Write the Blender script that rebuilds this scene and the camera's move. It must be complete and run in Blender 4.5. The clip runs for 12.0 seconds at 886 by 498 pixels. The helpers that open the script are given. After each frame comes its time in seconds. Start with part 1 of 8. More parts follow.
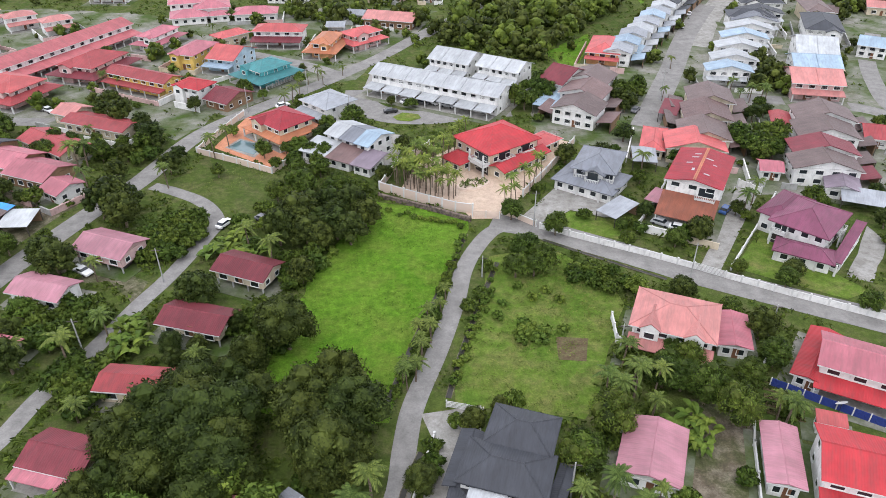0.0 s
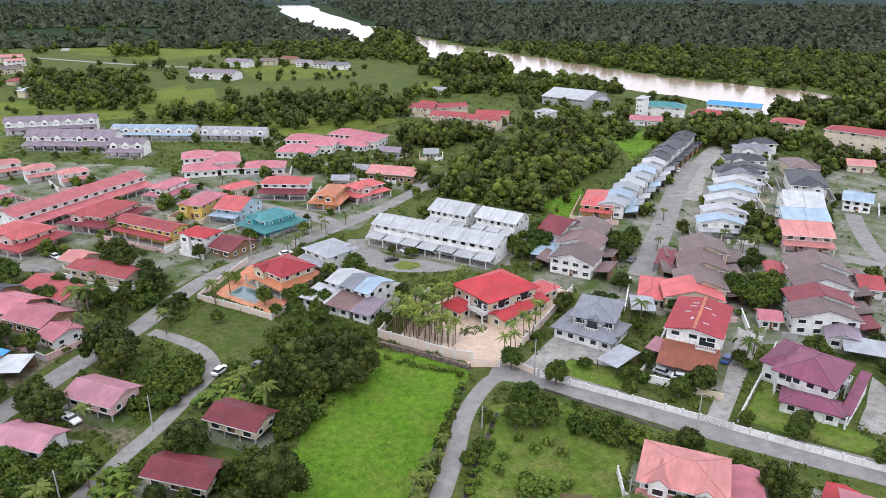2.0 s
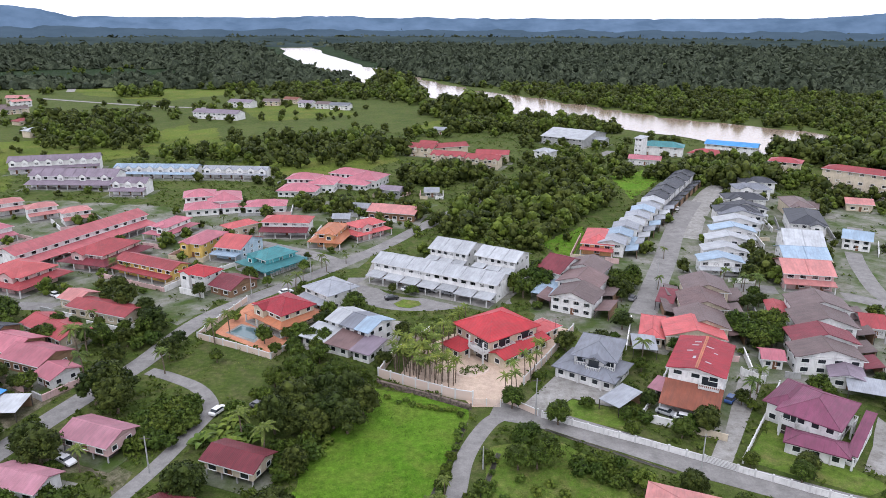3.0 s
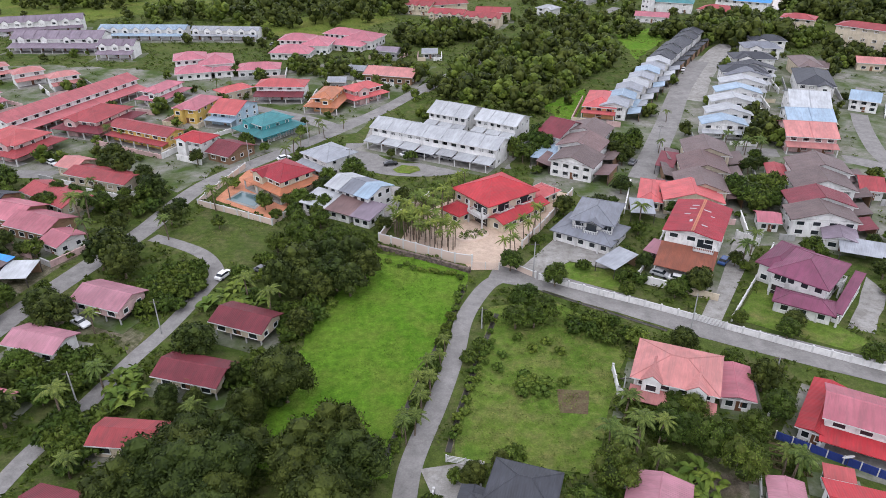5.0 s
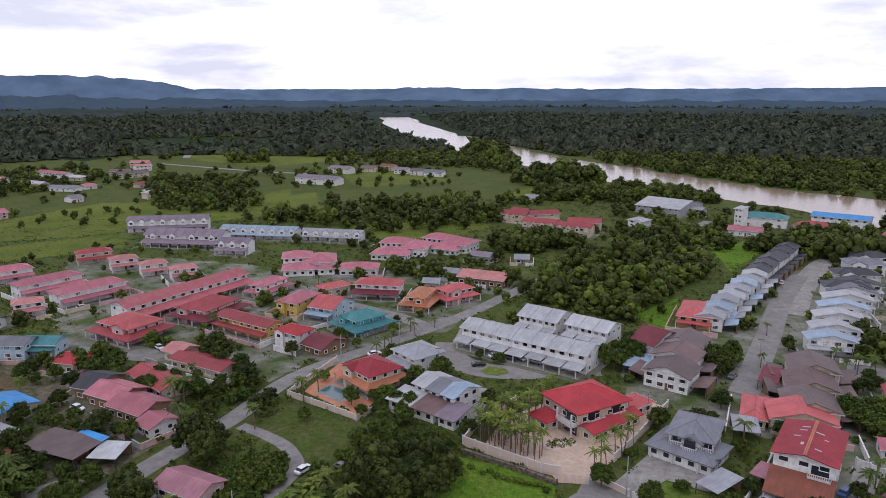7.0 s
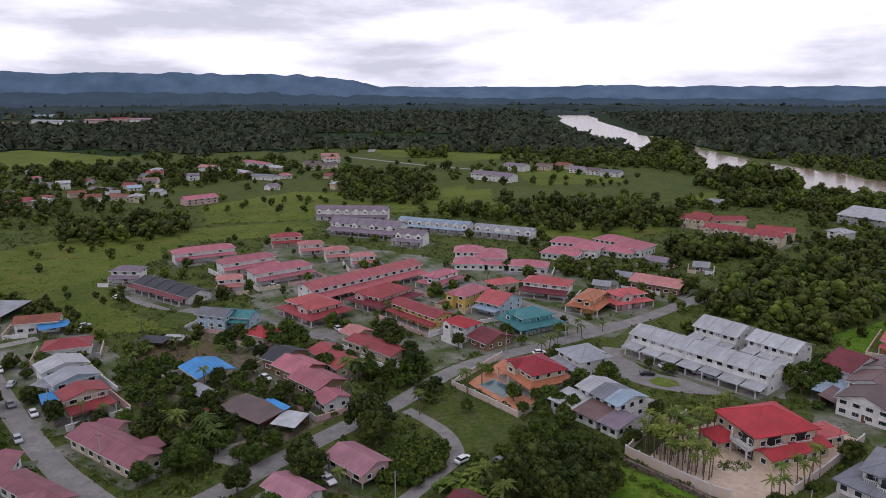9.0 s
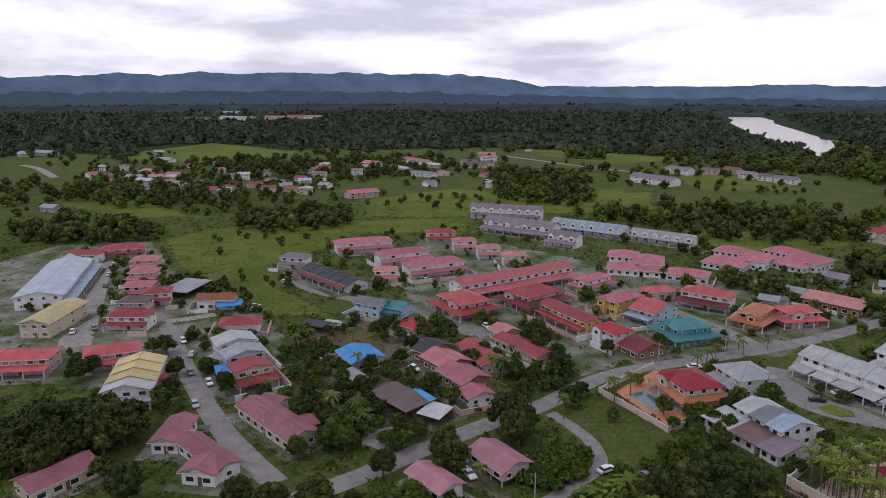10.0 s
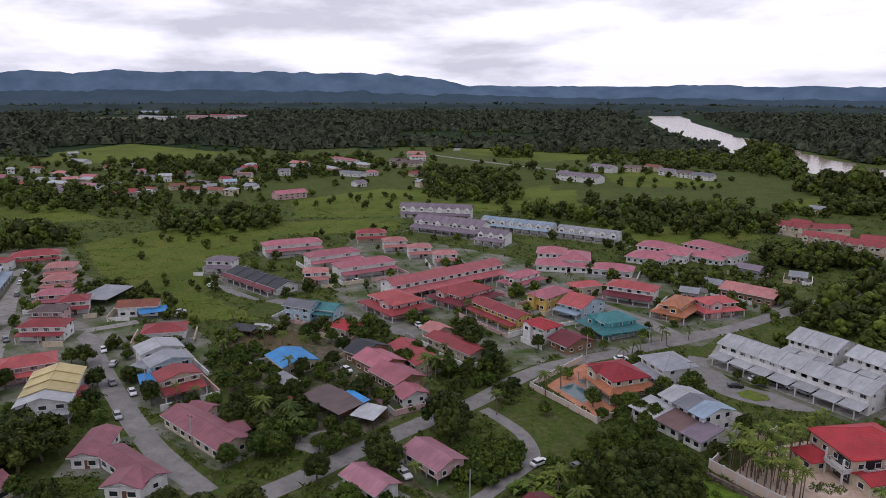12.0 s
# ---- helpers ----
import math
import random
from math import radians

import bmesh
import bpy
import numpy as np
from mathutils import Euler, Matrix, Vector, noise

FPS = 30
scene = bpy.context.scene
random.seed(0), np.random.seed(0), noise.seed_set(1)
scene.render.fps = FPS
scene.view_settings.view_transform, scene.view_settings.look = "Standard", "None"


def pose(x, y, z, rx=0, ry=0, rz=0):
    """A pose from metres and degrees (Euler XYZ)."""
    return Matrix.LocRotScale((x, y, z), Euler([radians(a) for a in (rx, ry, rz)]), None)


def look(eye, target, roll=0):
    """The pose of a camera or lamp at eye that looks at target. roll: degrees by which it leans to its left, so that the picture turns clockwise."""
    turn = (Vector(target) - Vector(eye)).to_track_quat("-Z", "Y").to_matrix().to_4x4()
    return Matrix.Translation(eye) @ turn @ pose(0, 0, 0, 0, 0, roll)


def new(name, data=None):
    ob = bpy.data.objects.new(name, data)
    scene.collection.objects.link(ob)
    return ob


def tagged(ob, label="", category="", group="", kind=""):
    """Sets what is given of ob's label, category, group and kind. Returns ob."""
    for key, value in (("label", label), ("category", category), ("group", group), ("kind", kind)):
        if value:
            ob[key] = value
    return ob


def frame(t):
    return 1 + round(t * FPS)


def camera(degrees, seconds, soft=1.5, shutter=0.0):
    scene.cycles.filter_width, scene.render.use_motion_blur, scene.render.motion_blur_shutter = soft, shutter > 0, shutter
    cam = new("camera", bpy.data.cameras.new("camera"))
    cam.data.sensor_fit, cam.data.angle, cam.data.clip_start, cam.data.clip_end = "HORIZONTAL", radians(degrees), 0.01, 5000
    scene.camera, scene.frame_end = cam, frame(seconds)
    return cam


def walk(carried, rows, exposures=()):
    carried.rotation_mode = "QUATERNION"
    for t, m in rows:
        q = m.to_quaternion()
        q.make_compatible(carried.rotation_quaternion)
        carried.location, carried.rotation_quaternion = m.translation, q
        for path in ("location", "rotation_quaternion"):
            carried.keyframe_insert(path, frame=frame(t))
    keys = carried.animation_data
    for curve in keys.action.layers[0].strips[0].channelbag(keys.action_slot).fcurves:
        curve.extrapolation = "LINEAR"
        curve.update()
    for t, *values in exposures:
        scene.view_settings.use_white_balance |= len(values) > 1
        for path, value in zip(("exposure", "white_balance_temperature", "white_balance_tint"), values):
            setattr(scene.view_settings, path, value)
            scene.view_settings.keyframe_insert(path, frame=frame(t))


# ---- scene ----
cam = camera(64.45, 12.0, soft=0.85)
H = 80.0
PATH = [
    (0.0, pose(0, 0, H, 56.80, 0.10, 0.00)),
    (0.5, pose(0, 0, H, 53.26, 0.03, 0.04)),
    (1.0, pose(0, 0, H, 51.74, -0.02, 0.08)),
    (1.5, pose(0, 0, H, 55.99, -0.09, 0.08)),
    (2.0, pose(0, 0, H, 68.78, -0.22, 0.11)),
    (2.5, pose(0, 0, H, 72.06, -0.27, 0.13)),
    (2.7, pose(0, 0, H, 72.01, -0.26, 0.14)),
    (4.3, pose(0, 0, H, 67.00, 0.08, -0.03)),
    (4.5, pose(0, 0, H, 63.48, 0.08, -0.05)),
    (5.0, pose(0, 0, H, 60.97, 0.11, -0.06)),
    (5.5, pose(0, 0, H, 69.09, 0.07, -0.03)),
    (6.0, pose(0, 0, H, 77.24, 0.02, 0.01)),
    (6.5, pose(0, 0, H, 77.27, 0.03, 1.48)),
    (7.0, pose(0, 0, H, 77.27, 0.10, 7.60)),
    (7.2, pose(0, 0, H, 77.25, 0.07, 7.97)),
    (8.8, pose(0, 0, H, 77.10, 0.04, 17.59)),
    (9.0, pose(0, 0, H, 77.11, 0.09, 21.78)),
    (9.5, pose(0, 0, H, 77.09, 0.10, 33.48)),
    (10.0, pose(0, 0, H, 77.08, 0.00, 34.44)),
    (10.5, pose(0, 0, H, 77.09, -0.14, 28.69)),
    (11.0, pose(0, 0, H, 77.06, -0.14, 26.95)),
    (11.5, pose(0, 0, H, 77.05, -0.14, 28.29)),
    (12.0, pose(0, 0, H, 77.04, -0.17, 28.70)),
]
EXPOSURES = [(0.0, 1.09, 6100.0, 13.0), (1.5, 1.09, 6100.0, 13.0), (2.5, 0.98, 5890.0, 16.0), (4.3, 0.78, 5980.0, 17.0), (5.0, 0.86, 5980.0, 17.0), (5.5, 1.02, 5930.0, 18.0), (6.0, 0.65, 5950.0, 18.0), (6.5, 0.27, 5950.0, 19.0), (7.0, 0.13, 5940.0, 22.0), (9.0, -0.12, 6040.0, 22.0), (12.0, -0.15, 6060.0, 22.0)]
walk(cam, PATH, EXPOSURES)

# ---- sky and sun ----
world = bpy.data.worlds.new("overcast_sky")
world.use_nodes = True
scene.world = world
wn, wl = world.node_tree.nodes, world.node_tree.links
bg = wn["Background"]
bg.inputs["Strength"].default_value = 0.1
sky = wn.new("ShaderNodeTexSky")
sky.sky_type = "NISHITA"
sky.sun_disc = False
sky.sun_elevation, sky.sun_rotation = radians(58), radians(200)
sky.air_density, sky.dust_density = 1.5, 3.0
tc = wn.new("ShaderNodeTexCoord")
mp = wn.new("ShaderNodeMapping")
mp.inputs["Scale"].default_value = (1.0, 1.0, 4.2)
mp.inputs["Location"].default_value = (0.3, 0.1, 0.35)
n1 = wn.new("ShaderNodeTexNoise")
n1.inputs["Scale"].default_value, n1.inputs["Detail"].default_value = 4.0, 9.0
n1.inputs["Roughness"].default_value, n1.inputs["Distortion"].default_value = 0.55, 0.1
ramp = wn.new("ShaderNodeValToRGB")
ramp.color_ramp.elements[0].position, ramp.color_ramp.elements[0].color = 0.40, (7.3, 7.5, 7.9, 1)
ramp.color_ramp.elements[1].position, ramp.color_ramp.elements[1].color = 0.565, (11.9, 11.9, 12.0, 1)
mix = wn.new("ShaderNodeMix")
mix.data_type = "RGBA"
mix.inputs[0].default_value = 0.93
wl.new(tc.outputs["Generated"], mp.inputs["Vector"])
wl.new(mp.outputs["Vector"], n1.inputs["Vector"])
wl.new(n1.outputs["Fac"], ramp.inputs["Fac"])
wl.new(sky.outputs["Color"], mix.inputs[6])
# clouds dimmed towards the unseen zenith, to darken the ground against the low sky
sep = wn.new("ShaderNodeSeparateXYZ")
zenith_dim = wn.new("ShaderNodeMapRange")
zenith_dim.inputs["From Min"].default_value, zenith_dim.inputs["From Max"].default_value = 0.1, 0.8
zenith_dim.inputs["To Min"].default_value, zenith_dim.inputs["To Max"].default_value = 1.0, 0.74
grey = wn.new("ShaderNodeVectorMath")
grey.operation = "SCALE"
wl.new(tc.outputs["Generated"], sep.inputs["Vector"])
wl.new(sep.outputs["Z"], zenith_dim.inputs["Value"])
wl.new(ramp.outputs["Color"], grey.inputs[0])
wl.new(zenith_dim.outputs["Result"], grey.inputs["Scale"])
wl.new(grey.outputs["Vector"], mix.inputs[7])
wl.new(mix.outputs[2], bg.inputs["Color"])
sun = new("sun", bpy.data.lights.new("sun", "SUN"))
sun.data.energy, sun.data.angle, sun.data.color = 0.6, radians(25), (1.0, 0.96, 0.9)
sun.matrix_world = look((0, 0, 300), (40, 160, 0))

# ---- materials ----
def material(name, colour, rough=0.8, metal=0.0, spec=0.3):
    m = bpy.data.materials.new(name)
    m.use_nodes = True
    b = m.node_tree.nodes["Principled BSDF"]
    b.inputs["Base Color"].default_value = (*colour, 1)
    b.inputs["Roughness"].default_value = rough
    b.inputs["Metallic"].default_value = metal
    b.inputs["Specular IOR Level"].default_value = spec
    return m


def node(m, kind, **values):
    n = m.node_tree.nodes.new(kind)
    for k, v in values.items():
        n.inputs[k.replace("_", " ")].default_value = v
    return n


def link(m, a, b):
    m.node_tree.links.new(a, b)


def mixed(m, fac, a, b, blend="MIX"):
    """A colour mix of two colours or sockets by a number or socket; returns its colour socket."""
    n = m.node_tree.nodes.new("ShaderNodeMix")
    n.data_type, n.blend_type = "RGBA", blend
    for sock, v in ((n.inputs[0], fac), (n.inputs[6], a), (n.inputs[7], b)):
        if isinstance(v, bpy.types.NodeSocket):
            link(m, v, sock)
        elif isinstance(v, tuple):
            sock.default_value = (*v, 1) if len(v) == 3 else v
        else:
            sock.default_value = v
    return n.outputs[2]


def noise_of(m, scale, detail=5.0, rough=0.55, low=0.4, high=0.6, coord="Object", stretch=(1, 1, 1)):
    """A noise in metres, squeezed between two levels to 0..1."""
    t = m.node_tree.nodes.new("ShaderNodeTexCoord")
    p = node(m, "ShaderNodeMapping", Scale=stretch)
    n = node(m, "ShaderNodeTexNoise", Scale=scale, Detail=detail, Roughness=rough)
    r = node(m, "ShaderNodeMapRange")
    r.inputs["From Min"].default_value, r.inputs["From Max"].default_value = low, high
    if coord == "World":
        g = m.node_tree.nodes.new("ShaderNodeNewGeometry")
        link(m, g.outputs["Position"], p.inputs["Vector"])
    else:
        link(m, t.outputs[coord], p.inputs["Vector"])
    link(m, p.outputs["Vector"], n.inputs["Vector"])
    link(m, n.outputs["Fac"], r.inputs["Value"])
    return r.outputs["Result"]


def bumped(m, height, strength=0.4, distance=0.05):
    b = node(m, "ShaderNodeBump", Strength=strength, Distance=distance)
    link(m, height, b.inputs["Height"])
    link(m, b.outputs["Normal"], m.node_tree.nodes["Principled BSDF"].inputs["Normal"])


def base(m, socket):
    link(m, socket, m.node_tree.nodes["Principled BSDF"].inputs["Base Color"])


def tone(c, k):
    return tuple(min(0.95, v * k) for v in c)


ROOF = {"pink": (0.40, 0.135, 0.165), "taupe": (0.165, 0.105, 0.10), "deep red": (0.26, 0.024, 0.034), "red": (0.38, 0.035, 0.042), "maroon": (0.17, 0.035, 0.045), "brown": (0.145, 0.105, 0.10),
        "dark grey": (0.055, 0.058, 0.068), "grey": (0.17, 0.18, 0.205), "white": (0.40, 0.415, 0.43), "teal": (0.055, 0.20, 0.21),
        "blue": (0.05, 0.26, 0.58), "purple": (0.175, 0.055, 0.095), "salmon": (0.46, 0.19, 0.175), "orange": (0.42, 0.16, 0.08),
        "lavender pink": (0.40, 0.185, 0.225), "cream": (0.52, 0.43, 0.20), "pale blue": (0.29, 0.38, 0.47), "lilac": (0.205, 0.165, 0.20), "dusky pink": (0.27, 0.105, 0.125), "rose": (0.40, 0.112, 0.122), "sky sheet": (0.40, 0.46, 0.54),
        "coral": (0.46, 0.10, 0.10), "rust": (0.23, 0.08, 0.05), "brick red": (0.30, 0.055, 0.06), "silver": (0.28, 0.295, 0.32)}
WALL = {"white": (0.72, 0.71, 0.69), "cream": (0.56, 0.48, 0.36), "pink": (0.55, 0.38, 0.36), "yellow": (0.62, 0.43, 0.12),
        "pale blue": (0.40, 0.52, 0.60), "pale green": (0.48, 0.62, 0.50), "orange": (0.62, 0.34, 0.16), "timber": (0.24, 0.15, 0.09),
        "teal": (0.10, 0.38, 0.40), "grey": (0.35, 0.35, 0.34)}
MADE = {}


def roof_mat(colour, across=False):
    """Profiled sheet or tile roof: shallow ribs down the slope, rain streaks, faded patches."""
    key = ("roof", colour, across)
    if key not in MADE:
        c = ROOF[colour]
        m = material("roof_" + colour.replace(" ", "_"), c, 0.55, 0.0, 0.2)
        info = m.node_tree.nodes.new("ShaderNodeObjectInfo")
        fade = mixed(m, noise_of(m, 0.25, 4), tone(c, 0.88), tone(c, 1.10))
        streak = noise_of(m, 1.5, 6, 0.65, 0.42, 0.75, stretch=(0.2, 1.0, 0.3) if across else (1.0, 0.2, 0.3))
        grey = sum(c) / 3
        dirty = mixed(m, 0.55, tone(c, 0.55), (grey * 0.5, grey * 0.48, grey * 0.45))
        half = m.node_tree.nodes.new("ShaderNodeMath")
        half.operation = "MULTIPLY"
        half.inputs[1].default_value = 0.55
        link(m, streak, half.inputs[0])
        col = mixed(m, half.outputs[0], fade, dirty)
        each = node(m, "ShaderNodeMapRange")
        each.inputs["To Min"].default_value, each.inputs["To Max"].default_value = 0.84, 1.12
        link(m, info.outputs["Random"], each.inputs["Value"])
        vary = m.node_tree.nodes.new("ShaderNodeVectorMath")
        vary.operation = "SCALE"
        link(m, col, vary.inputs[0])
        link(m, each.outputs["Result"], vary.inputs["Scale"])
        base(m, vary.outputs["Vector"])
        tc_ = m.node_tree.nodes.new("ShaderNodeTexCoord")
        rib = node(m, "ShaderNodeTexWave", Scale=0.9, Distortion=0.0)
        rib.bands_direction = "Y" if across else "X"
        link(m, tc_.outputs["Object"], rib.inputs["Vector"])
        bumped(m, rib.outputs["Fac"], 0.5, 0.05)
        MADE[key] = m
    return MADE[key]


def wall_mat(colour):
    key = ("wall", colour)
    if key not in MADE:
        c = WALL[colour]
        m = material("plaster_" + colour.replace(" ", "_"), c, 0.85, 0.0, 0.2)
        col = mixed(m, noise_of(m, 0.5, 5), tone(c, 0.88), tone(c, 1.04))
        stain = noise_of(m, 1.6, 6, 0.7, 0.52, 0.85, stretch=(1, 1, 0.25))
        base(m, mixed(m, stain, col, tone(c, 0.5)))
        bumped(m, noise_of(m, 9.0, 3), 0.2, 0.02)
        MADE[key] = m
    return MADE[key]


def ground_mat(name, a, b, c, s1=0.05, s2=0.5, rough=0.95, relief=0.25):
    """Three tones in two scales of patches, with fine relief."""
    m = material(name, a, rough, 0.0, 0.06)
    col = mixed(m, noise_of(m, s1, 6, 0.6, 0.4, 0.62, "World"), a, b)
    col = mixed(m, noise_of(m, s2, 8, 0.7, 0.45, 0.72, "World"), col, c)
    fine = mixed(m, noise_of(m, 3.0, 4, 0.7, 0.3, 0.7, "World"), (0.72, 0.72, 0.72) if relief > 0.06 else (0.86, 0.86, 0.86), (1.18, 1.18, 1.18) if relief > 0.06 else (1.1, 1.1, 1.1))
    middle = mixed(m, noise_of(m, 0.7, 5, 0.65, 0.35, 0.65, "World"), (0.72, 0.74, 0.72) if relief > 0.06 else (0.9, 0.9, 0.9), (1.22, 1.20, 1.15) if relief > 0.06 else (1.06, 1.06, 1.06))
    col = mixed(m, 1.0, col, middle, "MULTIPLY")
    base(m, mixed(m, 1.0, col, fine, "MULTIPLY"))
    bumped(m, noise_of(m, 1.3, 8, 0.75, 0.2, 0.8, "World"), 0.8, relief)
    return m


GRASS = ground_mat("rough_grass_ground", (0.060, 0.092, 0.020), (0.084, 0.112, 0.027), (0.122, 0.116, 0.056), 0.05, 0.25)
LUSH = ground_mat("lush_meadow", (0.095, 0.205, 0.016), (0.125, 0.230, 0.024), (0.150, 0.200, 0.036), 0.05, 0.14, relief=0.4)
MEADOW = ground_mat("dry_meadow", (0.105, 0.180, 0.026), (0.140, 0.200, 0.036), (0.200, 0.185, 0.075), 0.07, 0.22, relief=0.4)
FARFIELD = ground_mat("far_field", (0.128, 0.172, 0.030), (0.090, 0.128, 0.026), (0.172, 0.172, 0.048), 0.018, 0.06, relief=0.5)
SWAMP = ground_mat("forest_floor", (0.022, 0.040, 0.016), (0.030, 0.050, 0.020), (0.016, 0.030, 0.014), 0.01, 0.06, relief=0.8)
SOIL = ground_mat("bare_soil", (0.16, 0.115, 0.075), (0.13, 0.095, 0.06), (0.10, 0.11, 0.05), 0.1, 0.7)
ASPHALT = ground_mat("worn_asphalt", (0.225, 0.216, 0.205), (0.262, 0.252, 0.24), (0.165, 0.158, 0.15), 0.08, 0.3, 0.9, 0.02)
CONCRETE = ground_mat("concrete_yard", (0.33, 0.32, 0.30), (0.27, 0.26, 0.24), (0.17, 0.155, 0.135), 0.12, 0.5, 0.9, 0.02)
YARD = ground_mat("patchy_yard", (0.25, 0.24, 0.215), (0.058, 0.092, 0.022), (0.085, 0.10, 0.04), 0.07, 0.2, 0.95, 0.05)
EARTH = ground_mat("trodden_earth", (0.13, 0.105, 0.078), (0.075, 0.092, 0.034), (0.21, 0.185, 0.15), 0.09, 0.35, 0.95, 0.1)
PAVERS = ground_mat("orange_pavers", (0.52, 0.40, 0.31), (0.57, 0.45, 0.35), (0.42, 0.32, 0.25), 0.15, 0.6, 0.85, 0.02)
TERRACOTTA = ground_mat("terracotta_tiles", (0.50, 0.22, 0.13), (0.56, 0.27, 0.16), (0.42, 0.18, 0.11), 0.2, 0.8, 0.8, 0.02)
GLASS = material("dark_window_glass", (0.02, 0.025, 0.03), 0.08, 0.0, 0.6)
FRAME = material("white_window_frame", (0.68, 0.68, 0.66), 0.6)
DOORM = material("brown_door_paint", (0.16, 0.075, 0.04), 0.6)
# dark timber of posts; also the colour of painted shade in openings
SHADE = material("dark_timber_and_painted_shade", (0.06, 0.05, 0.045), 0.8)
TRIM = material("white_fascia_paint", (0.56, 0.555, 0.54), 0.7)
BARK = material("grey_brown_bark", (0.13, 0.095, 0.065), 0.95)
base(BARK, mixed(BARK, noise_of(BARK, 3.0, 6), (0.10, 0.072, 0.05), (0.19, 0.15, 0.11)))


def leaf_mat(name, a, b, rough=0.55):
    """Leaves: tone varies by clump and by tree."""
    m = material(name, a, rough, 0.0, 0.08)
    geo = m.node_tree.nodes.new("ShaderNodeNewGeometry")
    info = m.node_tree.nodes.new("ShaderNodeObjectInfo")
    col = mixed(m, geo.outputs["Random Per Island"], tone(a, 0.75), tone(b, 1.1))
    big = mixed(m, noise_of(m, 0.35, 3), (0.62, 0.66, 0.6), (1.2, 1.2, 1.1))
    col = mixed(m, 1.0, col, big, "MULTIPLY")
    tree = mixed(m, info.outputs["Random"], (0.72, 0.80, 0.72), (1.25, 1.12, 0.95))
    base(m, mixed(m, 1.0, col, tree, "MULTIPLY"))
    return m


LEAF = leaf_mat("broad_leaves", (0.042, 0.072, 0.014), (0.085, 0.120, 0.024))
# leaves of dark trees; also crown cores, darkened to imitate inner shade
LEAFDARK = leaf_mat("dark_leaves_and_crown_shade", (0.022, 0.035, 0.009), (0.060, 0.078, 0.020))
LEAFLIGHT = leaf_mat("fresh_leaves", (0.080, 0.135, 0.025), (0.14, 0.19, 0.04))
FROND = leaf_mat("palm_fronds", (0.060, 0.095, 0.025), (0.12, 0.155, 0.045))
ARECA = leaf_mat("garden_palm_fronds", (0.085, 0.130, 0.026), (0.17, 0.205, 0.050))
# canopy green lifted and blued, with far haze put into the colour
FOREST = leaf_mat("hazy_forest_canopy", (0.032, 0.046, 0.036), (0.050, 0.066, 0.051), 0.8)
MEADOWLEAF = leaf_mat("meadow_tufts", (0.125, 0.180, 0.040), (0.21, 0.225, 0.075), 0.7)
LUSHLEAF = leaf_mat("lush_tufts", (0.075, 0.165, 0.016), (0.165, 0.255, 0.040), 0.6)
WATER = material("silty_river_water", (0.26, 0.195, 0.14), 0.17, 0.0, 0.24)
bumped(WATER, noise_of(WATER, 0.25, 5, 0.6, 0.2, 0.8, "World"), 0.12, 0.2)
POOLWATER = material("pool_water", (0.085, 0.145, 0.155), 0.12, 0.0, 0.5)

# ---- builders ----
FOOTPRINTS, STRIPS, PATCHES, FARTREES, PLOTS, HAMLET = [], [], [], [], [], []


def mesh_of(name, bm):
    me = bpy.data.meshes.new(name)
    bm.to_mesh(me)
    bm.free()
    return me


def part(name, bm, mat, parent, label=""):
    """Links a bmesh (or a ready mesh) as one mesh object under a thing."""
    me = bm if isinstance(bm, bpy.types.Mesh) else mesh_of(name, bm)
    if mat is not None and not me.materials:
        me.materials.append(mat)
    ob = new(name, me)
    ob.parent = parent
    if label:
        tagged(ob, label)
    return ob


def thing(name, x, y, z=0.0, rot=0.0, label="", category="", group="", kind=""):
    ob = new(name)
    ob.empty_display_size = 0.5
    ob.matrix_basis = pose(x, y, z, 0, 0, rot)
    return tagged(ob, label, category, group, kind)


def box(bm, x0, x1, y0, y1, z0, z1):
    v = [bm.verts.new((x, y, z)) for z in (z0, z1) for x, y in ((x0, y0), (x1, y0), (x1, y1), (x0, y1))]
    for f in ((3, 2, 1, 0), (4, 5, 6, 7), (0, 1, 5, 4), (1, 2, 6, 5), (2, 3, 7, 6), (3, 0, 4, 7)):
        bm.faces.new([v[i] for i in f])
    return bm


def boxed(*a):
    return box(bmesh.new(), *a)


def slab(bm, faces, thick):
    """Faces given as lists of points, thickened downward into one closed sheet per face group."""
    verts = {}

    def at(p, dz):
        k = (round(p[0], 3), round(p[1], 3), round(p[2], 3), dz)
        if k not in verts:
            verts[k] = bm.verts.new((p[0], p[1], p[2] - (thick if dz else 0)))
        return verts[k]

    count = {}
    for f in faces:
        bm.faces.new([at(p, 0) for p in f])
        bm.faces.new([at(p, 1) for p in reversed(f)])
        for a, b in zip(f, f[1:] + f[:1]):
            ka = tuple(round(v, 3) for v in a)
            kb = tuple(round(v, 3) for v in b)
            if (kb, ka) in count:
                count.pop((kb, ka))
            else:
                count[(ka, kb)] = (a, b)
    for a, b in count.values():
        bm.faces.new([at(a, 1), at(b, 1), at(b, 0), at(a, 0)])
    return bm


